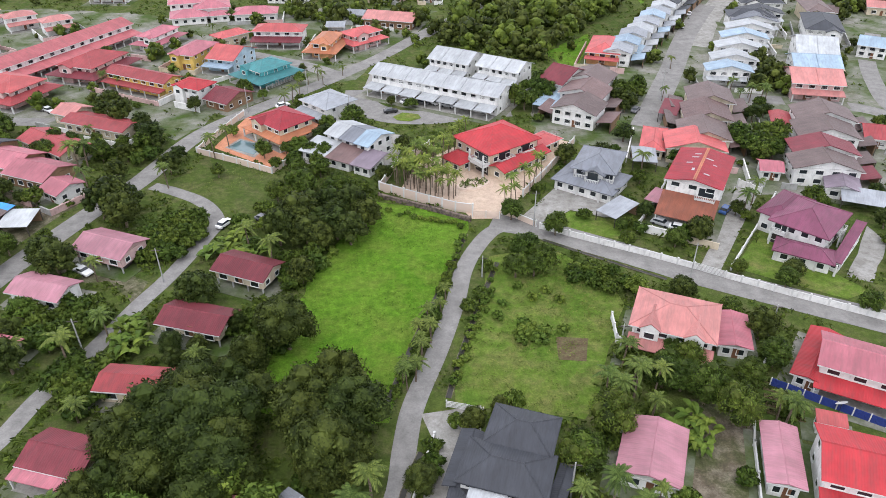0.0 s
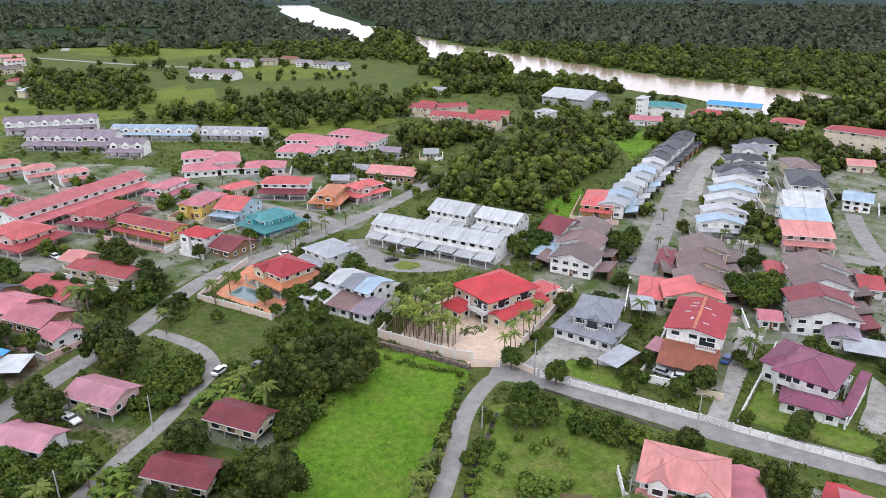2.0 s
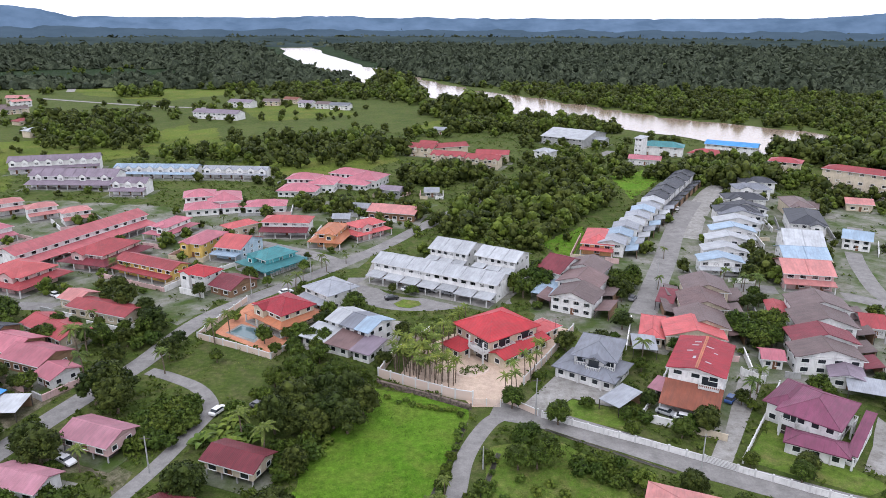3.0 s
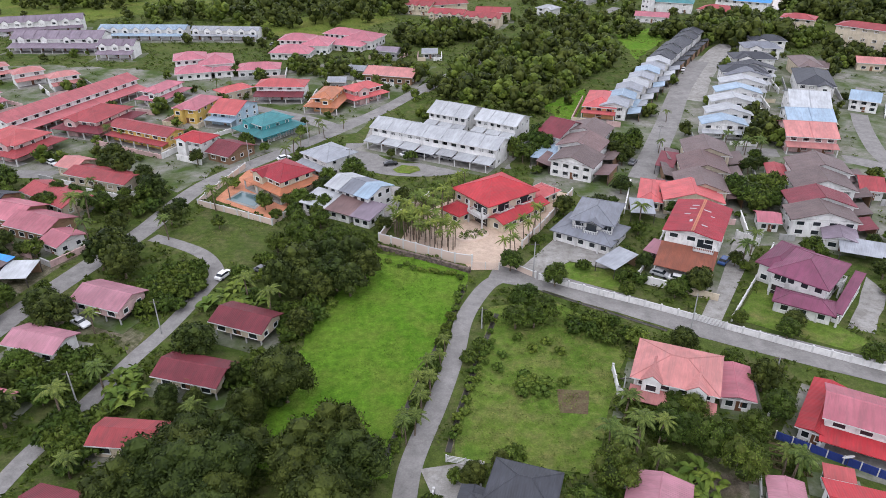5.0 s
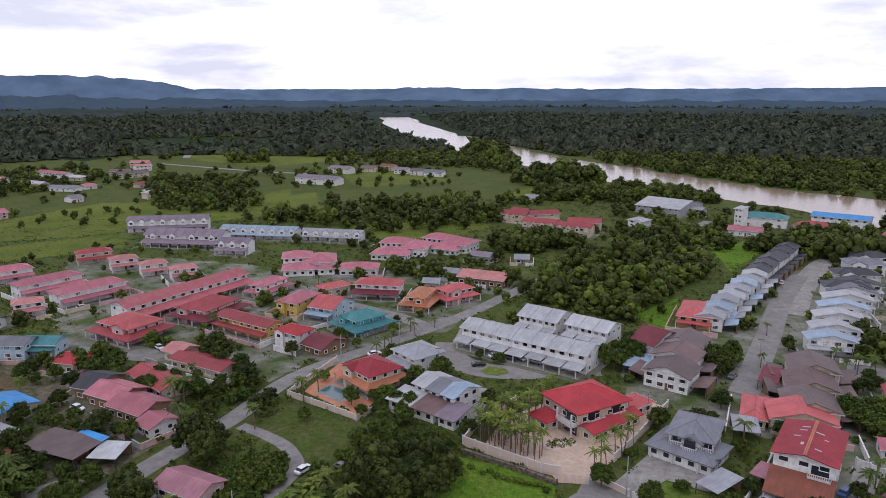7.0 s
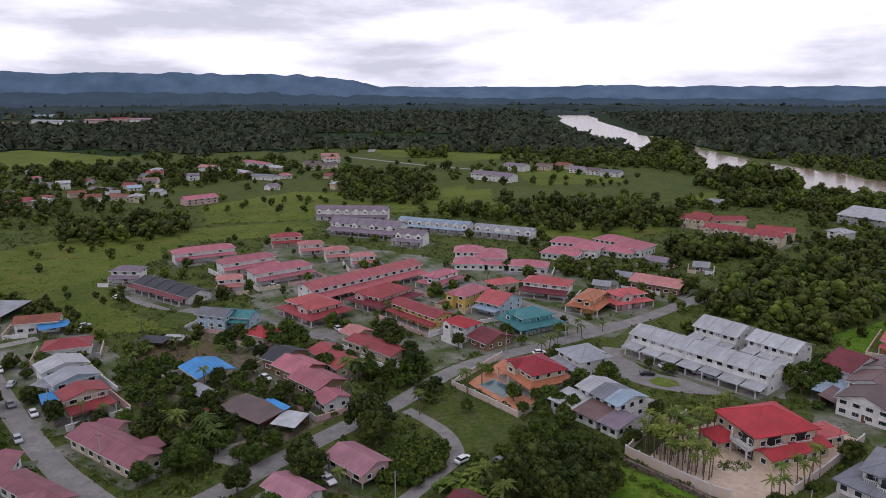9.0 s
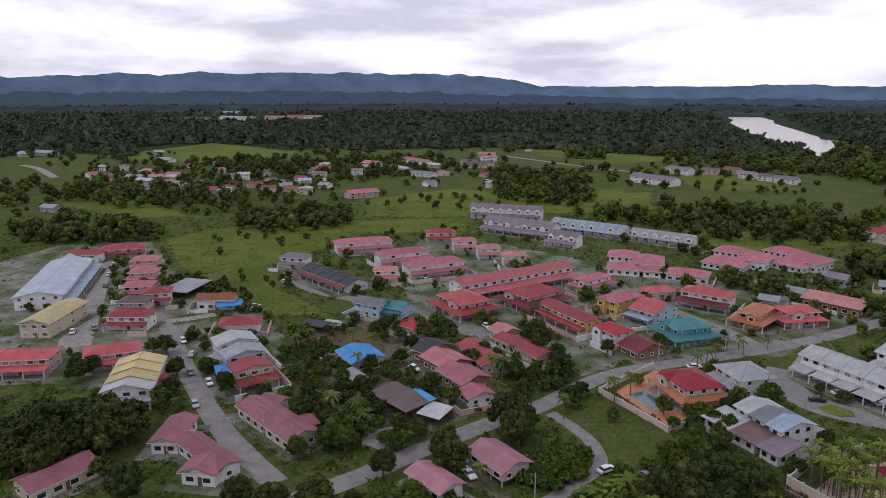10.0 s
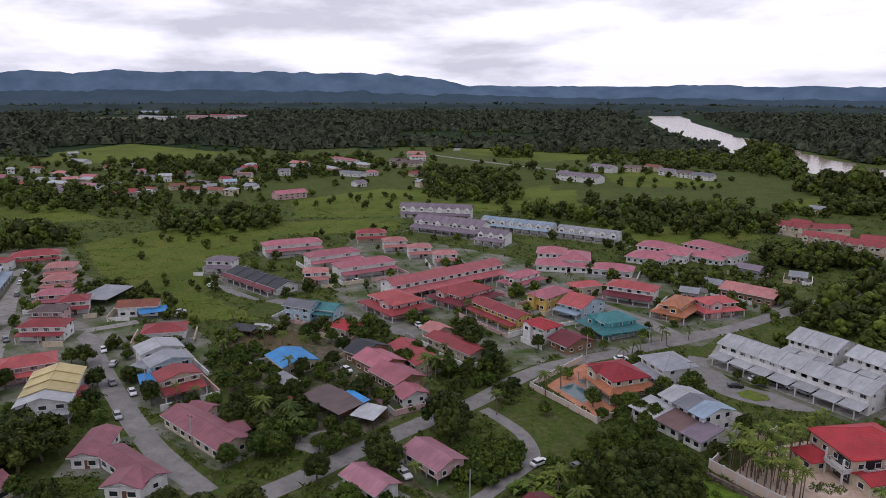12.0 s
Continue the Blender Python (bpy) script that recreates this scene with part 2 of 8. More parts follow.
def roof_faces(w, d, z, rise, kind):
    """Top faces of a roof over a w by d rectangle whose eaves are at z."""
    a, b, c, e = (-w / 2, -d / 2, z), (w / 2, -d / 2, z), (w / 2, d / 2, z), (-w / 2, d / 2, z)
    if kind == "gable_x":
        l, r = (-w / 2, 0, z + rise), (w / 2, 0, z + rise)
        return [[a, b, r, l], [c, e, l, r]], (l, r)
    if kind == "gable_y":
        f, k = (0, -d / 2, z + rise), (0, d / 2, z + rise)
        return [[a, f, k, e], [f, b, c, k]], (f, k)
    if kind == "mono":
        t = (w / 2, d / 2, z + rise), (-w / 2, d / 2, z + rise)
        return [[a, b, t[0], t[1]]], ()
    if w >= d:
        l, r = (-(w - d) / 2 - 0.05, 0, z + rise), ((w - d) / 2 + 0.05, 0, z + rise)
        return [[a, b, r, l], [c, e, l, r], [b, c, r], [e, a, l]], (l, r)
    f, k = (0, -(d - w) / 2 - 0.05, z + rise), (0, (d - w) / 2 + 0.05, z + rise)
    return [[a, f, k, e], [b, c, k, f], [a, b, f], [c, e, k]], (f, k)


def roof_part(w, d, z, rise, kind, colour, parent, name="roof"):
    faces, ridge = roof_faces(w, d, z, rise, kind)
    ob = part(name, slab(bmesh.new(), faces, 0.16), roof_mat(colour, kind == "gable_y"), parent)
    if ridge:
        p, q = Vector(ridge[0]), Vector(ridge[1])
        bm = bmesh.new()
        if kind == "hip":
            lines = [(p, q)]
            for s, t in ((-1, -1), (1, -1), (1, 1), (-1, 1)):
                corner = Vector((s * w / 2, t * d / 2, z))
                lines.append((corner, min((p, q), key=lambda k: (k - corner).length)))
        else:
            lines = [(p, q)]
        for s, t in lines:
            n = (t - s).normalized()
            side = n.cross(Vector((0, 0, 1))).normalized() * 0.16
            up = Vector((0, 0, 0.09))
            ring = [[bm.verts.new(k + o) for o in (-side - up * 0.6, up, side - up * 0.6)] for k in (s, t)]
            bm.faces.new((ring[0][0], ring[0][1], ring[1][1], ring[1][0]))
            bm.faces.new((ring[0][1], ring[0][2], ring[1][2], ring[1][1]))
        part("ridge_cap", bm, roof_mat(colour), ob)
    return ob


def window_mesh(w, h, whole):
    """A window: a raised frame ring with a sill lip; whole: with its recessed pane in the same mesh, for far houses."""
    key = ("window", round(w, 2), round(h, 2), whole)
    if key not in MADE:
        t = 0.11
        rings = [(w / 2, h / 2, 0.02), (w / 2, h / 2, -0.07), (w / 2 - t, h / 2 - t, -0.07), (w / 2 - t, h / 2 - t, 0.0)]
        bm = bmesh.new()
        vs = []
        for a, c, y in rings:
            low = 0.07 if y < -0.05 and a == w / 2 else 0.0
            vs.append([bm.verts.new((-a - low, y - low, -c)), bm.verts.new((a + low, y - low, -c)), bm.verts.new((a, y, c)), bm.verts.new((-a, y, c))])
        for p, q in zip(vs, vs[1:]):
            for k in range(4):
                bm.faces.new((p[k], p[(k + 1) % 4], q[(k + 1) % 4], q[k]))
        if whole:
            f = bm.faces.new(vs[-1])
            f.material_index = 1
        me = mesh_of("window", bm)
        me.materials.append(FRAME)
        me.materials.append(GLASS)
        g = boxed(-w / 2 + t, w / 2 - t, -0.035, 0.015, -h / 2 + t, h / 2 - t)
        gm = mesh_of("pane", g)
        gm.materials.append(GLASS)
        MADE[key] = (me, gm)
    return MADE[key]


def blind(m):
    """Whether a wall looks away to the far side of the estate; such rear walls stay plain."""
    p = m.translation
    n = m.to_3x3() @ Vector((0, -1, 0))
    return n.x * p.x + n.y * p.y > 4.0


def put_window(parent, x, y, z, rot, w, h, fine=True):
    m = pose(x, y, z, 0, 0, rot)
    if blind(parent.matrix_basis @ m):
        return
    me, gm = window_mesh(w, h, not fine)
    ob = part("window", me, None, parent)
    ob.matrix_basis = m
    if fine:
        part("pane", gm, None, ob)


def gable_wall(bm, w, d, z, rise, kind):
    if kind == "gable_x":
        for s in (-1, 1):
            p = [bm.verts.new((s * w / 2, y, h)) for y, h in ((-d / 2, z), (d / 2, z), (0, z + rise))]
            bm.faces.new(p)
    elif kind == "gable_y":
        for s in (-1, 1):
            p = [bm.verts.new((x, s * d / 2, h)) for x, h in ((-w / 2, z), (w / 2, z), (0, z + rise))]
            bm.faces.new(p)


def house(x, y, rot, w, d, eave, kind, roof, wall, porch=0.0, porch_roof="", stilts=False, units=1, skirt=0.0, skirt_roof="",
          pitch=0.0, apron=0.0, windows=True, gables=0, name="house", group="", words=""):
    """A house with walls, roof, windows, door, an optional front porch and an optional lower skirt roof all round.
    x, y: the middle; rot: turn; w, d: roof plan; eave: eave height; porch: depth of a lower front roof; units: dwellings in a row."""
    storeys = max(1, round(eave / 2.75))
    shape = {"hip": "hipped", "gable_x": "gabled", "gable_y": "gabled", "mono": "lean-to"}[kind]
    label = words or f"{['', 'single-storey', 'two-storey', 'three-storey', 'four-storey', 'five-storey'][min(storeys, 5)]} {wall} house with {roof} {shape} roof"
    h = thing(name, x, y, 0, rot, label, "terrace" if units > 2 else "house", group or "houses of the estate")
    over = 0.7 if eave > 2.6 else 0.35
    near = math.hypot(x, y) < 190
    FOOTPRINTS.append((x, y, rot, w / 2 + max(skirt, 0), d / 2 + max(skirt, porch)))
    if apron >= 1.5 and math.hypot(x, y) < 330:
        PLOTS.append((x, y, rot, w / 2 + max(skirt, 0), d / 2 + max(skirt, 0), max(skirt, porch), wall))
    if group == "houses of the far hamlets" and math.hypot(x, y) < 1000:
        HAMLET.append((x, y, max(w, d) / 2))
    ww, dd = max(2.0, w - 2 * over), max(2.0, d - 2 * over)
    span = d if kind == "gable_x" else w if kind == "gable_y" else min(w, d)
    rise = span / 2 * (pitch or 0.35)
    if kind == "mono":
        rise = d * 0.12
    low = 1.5 if stilts else 0.0
    bm = boxed(-ww / 2, ww / 2, -dd / 2, dd / 2, low, eave + 0.02)
    k = ww / w if kind == "gable_y" else dd / d
    gable_wall(bm, ww, dd, eave + rise * (1 - k) * 0.5, rise * k * 0.93, kind)
    part("wall", bm, wall_mat(wall), h)
    if stilts:
        for i in range(4):
            for j in (-1, 1):
                px = -ww / 2 + 0.2 + i * (ww - 0.4) / 3
                part("post", boxed(px - 0.12, px + 0.12, j * (dd / 2 - 0.15) - 0.12, j * (dd / 2 - 0.15) + 0.12, -0.05, low), wall_mat("grey"), h)
        # solid dark block stands in for the shade beneath the floor
        part("undercroft", boxed(-ww / 2 + 1, ww / 2 - 1, -dd / 2 + 1.4, dd / 2 - 1, 0, low), SHADE, h, "dark block painted as shade under raised floor")
    roof_part(w, d, eave, rise, kind, roof, h)
    part("fascia", slab(bmesh.new(), [[(-w / 2, -d / 2 - 0.03, eave - 0.02), (w / 2, -d / 2 - 0.03, eave - 0.02), (w / 2, -d / 2 + 0.05, eave - 0.02), (-w / 2, -d / 2 + 0.05, eave - 0.02)]], 0.22), TRIM, h)
    if kind == "hip" and storeys == 2 and units == 1 and not porch and min(w, d) > 7 and dd > 5:
        side = -1 if int(abs(x) * 10) % 2 else 1
        f, _ = roof_faces(w * 0.4, d * 0.55, eave + 0.02, w * 0.2 * 0.42, "gable_y")
        ob = part("gable_roof", slab(bmesh.new(), f, 0.16), roof_mat(roof), h)
        ob.matrix_basis = pose(side * w * 0.2, -d * 0.30, 0)
        g = boxed(-w * 0.16, w * 0.16, -d * 0.25, d * 0.1, 0, eave)
        gable_wall(g, w * 0.32, d * 0.5, eave, w * 0.16 * 0.42, "gable_y")
        part("front_bay", g, wall_mat(wall), h).matrix_basis = pose(side * w * 0.2, -d * 0.30, 0)
        put_window(h, side * w * 0.2, -d * 0.55 - 0.001, eave - 1.3, 0, 1.7, 1.3, near)
    if units > 1:
        for i in range(1, units):
            px = -w / 2 + i * w / units
            fs, _ = roof_faces(0.24, d + 0.1, eave + 0.17, rise, "gable_x" if kind in ("hip", "gable_x") else "mono")
            if kind == "gable_x" and roof not in ("pink", "rose", "sky sheet"):
                ob = part("party_wall_cap", slab(bmesh.new(), fs, 0.18), roof_mat(roof), h)
                ob.matrix_basis = pose(px, 0, 0)
    for i in range(gables):
        gx, gw = -w / 2 + (i + 0.5) * w / gables, min(w / gables * 0.62, 3.6)
        gr = gw / 2 * 0.7
        f, _ = roof_faces(gw, d * 0.5, eave + 0.12, gr, "gable_y")
        part("gable_roof", slab(bmesh.new(), f, 0.16), roof_mat(roof, True), h).matrix_basis = pose(gx, -d * 0.27, 0)
        g = boxed(-gw / 2 + 0.3, gw / 2 - 0.3, -d * 0.24, d * 0.1, eave - 2.6, eave + 0.1)
        gable_wall(g, gw - 0.6, d * 0.48, eave + 0.1, gr * 0.84, "gable_y")
        part("front_bay", g, wall_mat(wall), h).matrix_basis = pose(gx, -d * 0.27, 0)
        put_window(h, gx, -d * 0.51, eave - 1.2, 0, round(gw * 0.5, 1), 1.3, near)
    if windows:
        for s in range(storeys):
            z = low + 1.45 + s * 2.75 if not stilts else eave - 1.3
            if s == storeys - 1 and storeys > 1:
                z = eave - 0.95
            if z > eave - 0.45:
                continue
            n = max(2, round(ww / (3.4 if math.hypot(x, y) < 330 else 4.6))) if units == 1 else units * (2 if math.hypot(x, y) < 260 else 1)
            for i in range(n):
                px = -ww / 2 + (i + 0.5) * ww / n
                if s == 0 and porch and i % 2 == 0 and not stilts:
                    continue
                put_window(h, px, -dd / 2, z, 0, round(min(1.9, ww / n * 0.6), 1), 1.3, near)
            m = max(1, round(dd / 4.2))
            for i in range(m if math.hypot(x, y) < 330 else 0):
                py = -dd / 2 + (i + 0.5) * dd / m
                for sx, r in ((-1, -90), (1, 90)):
                    put_window(h, sx * ww / 2, py, z, r, 1.3, 1.15, near)
    for i in range(units):
        px = -ww / 2 + (i + 0.5) * ww / units + (0.6 if units > 1 else 0.4)
        part("door", boxed(px - 0.5, px + 0.5, -dd / 2 - 0.05, -dd / 2 + 0.02, low, low + 2.1), DOORM, h, "brown front door")
    if apron:
        part("apron", boxed(-w / 2 - apron, w / 2 + apron, -d / 2 - apron - porch, d / 2 + apron * 0.5, -0.1, 0.0617 + 0.0043 * (len(FOOTPRINTS) % 9)), YARD, h, "patchy concrete yard slab")
    if porch:
        pz = min(3.0, eave - 0.1)
        split = units > 2 and roof == "white"
        top = max(0.3, min(porch * 0.45, eave - 1.85 - pz + 0.3))
        if split:
            top = min(top, 0.5)
        for i in range(units if split else 1):
            wide = w / units * (0.96 if i % 2 else 0.88) if split else w * 0.97
            deep = porch * (0.86 if split and i % 3 == 1 else 1.0)
            faces, _ = roof_faces(wide, deep, pz - 0.3 - (0.12 if split and i % 2 else 0), top, "mono")
            r = part("porch_roof", slab(bmesh.new(), faces, 0.14), roof_mat(porch_roof or roof), h)
            r.matrix_basis = pose(-w / 2 + (i + 0.5) * w / units if split else 0, -dd / 2 - deep / 2 - 0.02, 0)
        n = max(2, units + 1, round(w / 5))
        for i in range(n):
            px = -w * 0.46 + i * w * 0.92 / (n - 1)
            part("porch_post", boxed(px - 0.14, px + 0.14, -dd / 2 - porch + 0.25, -dd / 2 - porch + 0.53, -0.05, pz - 0.42), TRIM, h)
        part("porch_floor", boxed(-w * 0.48, w * 0.48, -dd / 2 - porch, -dd / 2 - 0.01, -0.1, 0.12), CONCRETE, h)
    if skirt:
        z = 2.7
        a, b = ww / 2 + skirt, dd / 2 + skirt
        i, j = ww / 2 - 0.05, dd / 2 - 0.05
        up = z + skirt * 0.35
        ring_o = [(-a, -b, z), (a, -b, z), (a, b, z), (-a, b, z)]
        ring_i = [(-i, -j, up), (i, -j, up), (i, j, up), (-i, j, up)]
        for q in range(4):
            p = (q + 1) % 4
            part("skirt_roof", slab(bmesh.new(), [[ring_o[q], ring_o[p], ring_i[p], ring_i[q]]], 0.14), roof_mat(skirt_roof or roof), h)
        n = max(3, round(a / 2.2))
        for q in range(n):
            px = -a + 0.35 + q * (2 * a - 0.7) / (n - 1)
            part("porch_post", boxed(px - 0.16, px + 0.16, -b + 0.25, -b + 0.57, -0.05, z - 0.12), TRIM, h)
        part("porch_floor", boxed(-a + 0.1, a - 0.1, -b + 0.1, -dd / 2 - 0.01, -0.1, 0.15), CONCRETE, h)
    return h


def villa(x, y, rot, label, blocks, columns=()):
    """One large house of several roofed volumes. blocks: local x, y, turn, w, d, eave, roof shape, roof, wall, pitch; columns: local x, y, height."""
    h = thing("house", x, y, 0, rot, label, "house", "houses of the estate")
    for i, (lx, ly, turn, w, d, eave, kind, roof, wall, pitch) in enumerate(blocks):
        m = pose(lx, ly, 0, 0, 0, turn)
        c, s = math.cos(radians(rot)), math.sin(radians(rot))
        FOOTPRINTS.append((x + lx * c - ly * s, y + lx * s + ly * c, rot + turn, w / 2, d / 2))
        span = d if kind == "gable_x" else w if kind == "gable_y" else min(w, d)
        rise = span / 2 * pitch if kind != "mono" else d * pitch
        ww, dd = max(1.5, w - 1.5), max(1.5, d - 1.5)
        bm = boxed(-ww / 2, ww / 2, -dd / 2, dd / 2, 0, eave + 0.02 - 0.003 * i)
        if kind != "hip":
            k = ww / w if kind == "gable_y" else dd / d
            gable_wall(bm, ww, dd, eave + rise * (1 - k) * 0.5, rise * k * 0.93, kind)
        part("wall", bm, wall_mat(wall), h).matrix_basis = m
        r = roof_part(w, d, eave + 0.006 * i, rise, kind, roof, h)
        r.matrix_basis = m
        bm = bmesh.new()
        e = eave - 0.17 + 0.006 * i
        ring = [[(a * (w / 2 + o), q * (d / 2 + o)) for a, q in ((-1, -1), (1, -1), (1, 1), (-1, 1))] for o in (0.0, 0.06)]
        vs = [[bm.verts.new((p[0], p[1], z)) for p in rr] for rr, z in ((ring[1], e), (ring[1], e + 0.2), (ring[0], e + 0.2), (ring[0], e))]
        for a, q in zip(vs, vs[1:] + vs[:1]):
            for k in range(4):
                bm.faces.new((a[k], a[(k + 1) % 4], q[(k + 1) % 4], q[k]))
        if kind == "hip":
            part("gutter", bm, roof_mat(roof) if "grey" in roof or roof in ("purple", "red") else TRIM, h).matrix_basis = m
        else:
            bm.free()
        for st in range(max(1, round(eave / 2.8))):
            z = 1.45 + st * 2.75
            if z > eave - 0.5:
                continue
            n = max(1, round(ww / 3.0))
            for k in range(n):
                put_local(h, m, -ww / 2 + (k + 0.5) * ww / n, -dd / 2, z, 0)
            n = max(1, round(dd / 3.6))
            for k in range(n):
                for sx, rr in ((-1, -90), (1, 90)):
                    put_local(h, m, sx * ww / 2, -dd / 2 + (k + 0.5) * dd / n, z, rr)
    for lx, ly, z in columns:
        bm = bmesh.new()
        bmesh.ops.create_cone(bm, cap_ends=True, segments=12, radius1=0.24, radius2=0.2, depth=z, matrix=Matrix.Translation((lx, ly, z / 2 - 0.02)))
        part("column", bm, TRIM, h)
    return h


def put_local(h, m, x, y, z, rot):
    if blind(h.matrix_basis @ m @ pose(x, y, z, 0, 0, rot)):
        return
    me, gm = window_mesh(1.5, 1.3, False)
    ob = part("window", me, None, h)
    ob.matrix_basis = m @ pose(x, y, z, 0, 0, rot)
    part("pane", gm, None, ob)


def balcony(h, x, y, z, rot, w, deep, roof_z=0.0):
    """A projecting balcony: slab, balustrade, wide glazed opening behind it and, with roof_z, two columns up to the eave."""
    b = part("balcony", boxed(-w / 2, w / 2, -deep, 0.05, -0.2, 0.0), TRIM, h, "white balcony with balustrade")
    b.matrix_basis = pose(x, y, z, 0, 0, rot)
    bm = bmesh.new()
    runs = [((-w / 2, -deep), (w / 2, -deep)), ((-w / 2, -deep), (-w / 2, 0)), ((w / 2, -deep), (w / 2, 0))]
    for p, q in runs:
        u0, u1, v0, v1 = min(p[0], q[0]) - 0.06, max(p[0], q[0]) + 0.06, min(p[1], q[1]) - 0.06, max(p[1], q[1]) + 0.06
        box(bm, u0, u1, v0, v1, 0.82, 0.95)
        box(bm, u0, u1, v0, v1, 0.01, 0.16)
        n = max(2, round(math.hypot(q[0] - p[0], q[1] - p[1]) / 0.38))
        for i in range(n + 1):
            a, c = p[0] + (q[0] - p[0]) * i / n, p[1] + (q[1] - p[1]) * i / n
            box(bm, a - 0.07, a + 0.07, c - 0.07, c + 0.07, 0.16, 0.82)
    part("balustrade", bm, TRIM, b)
    part("glass_door", boxed(-w * 0.38, w * 0.38, -0.03, 0.04, 0.05, 2.25), GLASS, b, "dark wide glazed doors")
    for sx in (-1, 1):
        part("column", boxed(sx * (w / 2 - 0.2) - 0.17, sx * (w / 2 - 0.2) + 0.17, -deep + 0.05, -deep + 0.39, -z, max(0.0, roof_z - z) or -0.2), TRIM, b)
    # flat dark panel on the wall imitates a shaded opening
    part("shade_panel", boxed(-w * 0.42, w * 0.42, -0.03, 0.045, -z + 0.1, -z + 2.4), SHADE, b, "dark panel painted as shaded opening below balcony")


def shed(x, y, rot, w, d, eave, roof, words="", rise=0.5, walls="timber"):
    """An open lean-to: sheet roof on posts with one back wall."""
    FOOTPRINTS.append((x, y, rot, w / 2, d / 2))
    h = thing("shed", x, y, 0, rot, words or f"open shed with a {roof} sheet metal roof", "shed", "sheds and carports")
    faces, _ = roof_faces(w, d, eave, rise, "mono")
    part("roof", slab(bmesh.new(), faces, 0.08), roof_mat(roof), h)
    for sx in (-1, 1):
        for sy in (-1, 1):
            part("post", boxed(sx * (w / 2 - 0.2) - 0.08, sx * (w / 2 - 0.2) + 0.08, sy * (d / 2 - 0.2) - 0.08, sy * (d / 2 - 0.2) + 0.08, -0.05, eave + (rise - 0.1 if sy > 0 else -0.05)), SHADE, h)
    part("back_wall", boxed(-w / 2 + 0.3, w / 2 - 0.3, d / 2 - 0.45, d / 2 - 0.35, 0, eave + rise - 0.12), wall_mat(walls), h)
    return h


def ribbon(name, pts, width, mat, z, kind="structure", label="", closed=False):
    """A smooth strip of ground along a few way points; width is a number or one per point."""
    pts = [Vector((*p[:2], 0)) for p in pts]
    ws = width if isinstance(width, (list, tuple)) else [width] * len(pts)
    fine, fw = [], []
    n = len(pts)
    for i in range(n - 1):
        p0, p1, p2, p3 = pts[max(i - 1, 0)], pts[i], pts[i + 1], pts[min(i + 2, n - 1)]
        for k in range(6):
            t = k / 6
            fine.append(0.5 * (2 * p1 + (p2 - p0) * t + (2 * p0 - 5 * p1 + 4 * p2 - p3) * t * t + (3 * p1 - p0 - 3 * p2 + p3) * t ** 3))
            fw.append(ws[i] + (ws[i + 1] - ws[i]) * t)
    fine.append(pts[-1])
    fw.append(ws[-1])
    STRIPS.extend((p.x, p.y, w / 2) for p, w in zip(fine, fw))
    bm = bmesh.new()
    rows = []
    for i, p in enumerate(fine):
        d = (fine[min(i + 1, len(fine) - 1)] - fine[max(i - 1, 0)]).normalized()
        s = Vector((-d.y, d.x, 0)) * fw[i] / 2
        j = 0.06 * fw[i] * noise.noise(p * 0.15) if kind != "thing" else 0
        rows.append([bm.verts.new((*(p + s * (1 + 0.1 * j))[:2], z)), bm.verts.new((*(p - s * (1 - 0.1 * j))[:2], z))])
    for a, b in zip(rows, rows[1:]):
        bm.faces.new((a[0], a[1], b[1], b[0]))
    for f in bm.faces:
        if f.normal.z < 0:
            f.normal_flip()
    ob = new(name, mesh_of(name, bm))
    ob.data.materials.append(mat)
    return tagged(ob, label, "", "", "structure")


def patch(name, pts, mat, z, label="", ragged=0.0):
    """A flat piece of ground with the given corners; ragged: how far its edge wanders."""
    PATCHES.append((name, pts))
    bm = bmesh.new()
    out = []
    n = len(pts)
    for i in range(n):
        p, q = Vector((*pts[i], 0)), Vector((*pts[(i + 1) % n], 0))
        k = max(1, int((q - p).length / 3)) if ragged else 1
        for j in range(k):
            v = p.lerp(q, j / k)
            out.append(v + ragged * noise.noise_vector(v * 0.21) if ragged else v)
    f = bm.faces.new([bm.verts.new((v.x, v.y, z)) for v in out])
    bmesh.ops.triangulate(bm, faces=[f])
    for f in bm.faces:
        f.normal_update()
        if f.normal.z < 0:
            f.normal_flip()
    ob = new(name, mesh_of(name, bm))
    ob.data.materials.append(mat)
    return tagged(ob, label, "", "", "structure")


# ---- plants ----
def leaf_cards(rng, centres, radii, per, size, squash=0.8):
    """Small bent leaf sprays over the outside of each clump; returns arrays of vertices and quads."""
    vs, fs = [], []
    for c, r in zip(centres, radii):
        d = rng.normal(size=(per, 3))
        d[:, 2] = np.abs(d[:, 2]) * 1.0 - 0.25
        d /= np.linalg.norm(d, axis=1)[:, None]
        p = c + d * (r * rng.uniform(0.82, 1.18, (per, 1))) * np.array([1, 1, squash])
        u = np.cross(d, rng.normal(size=(per, 3)))
        u /= np.linalg.norm(u, axis=1)[:, None]
        w = np.cross(d, u) + 0.55 * d * rng.normal(size=(per, 1))
        s = size * rng.uniform(0.6, 1.35, (per, 1))
        q = np.stack([p - u * s * 0.55, p - w * s + d * s * 0.1, p + u * s * 0.55, p + w * s - d * s * 0.25], 1)
        b = len(vs) * per * 4
        vs.append(q.reshape(-1, 3))
        fs.append(np.arange(per * 4).reshape(-1, 4) + b)
    return np.concatenate(vs), np.concatenate(fs)


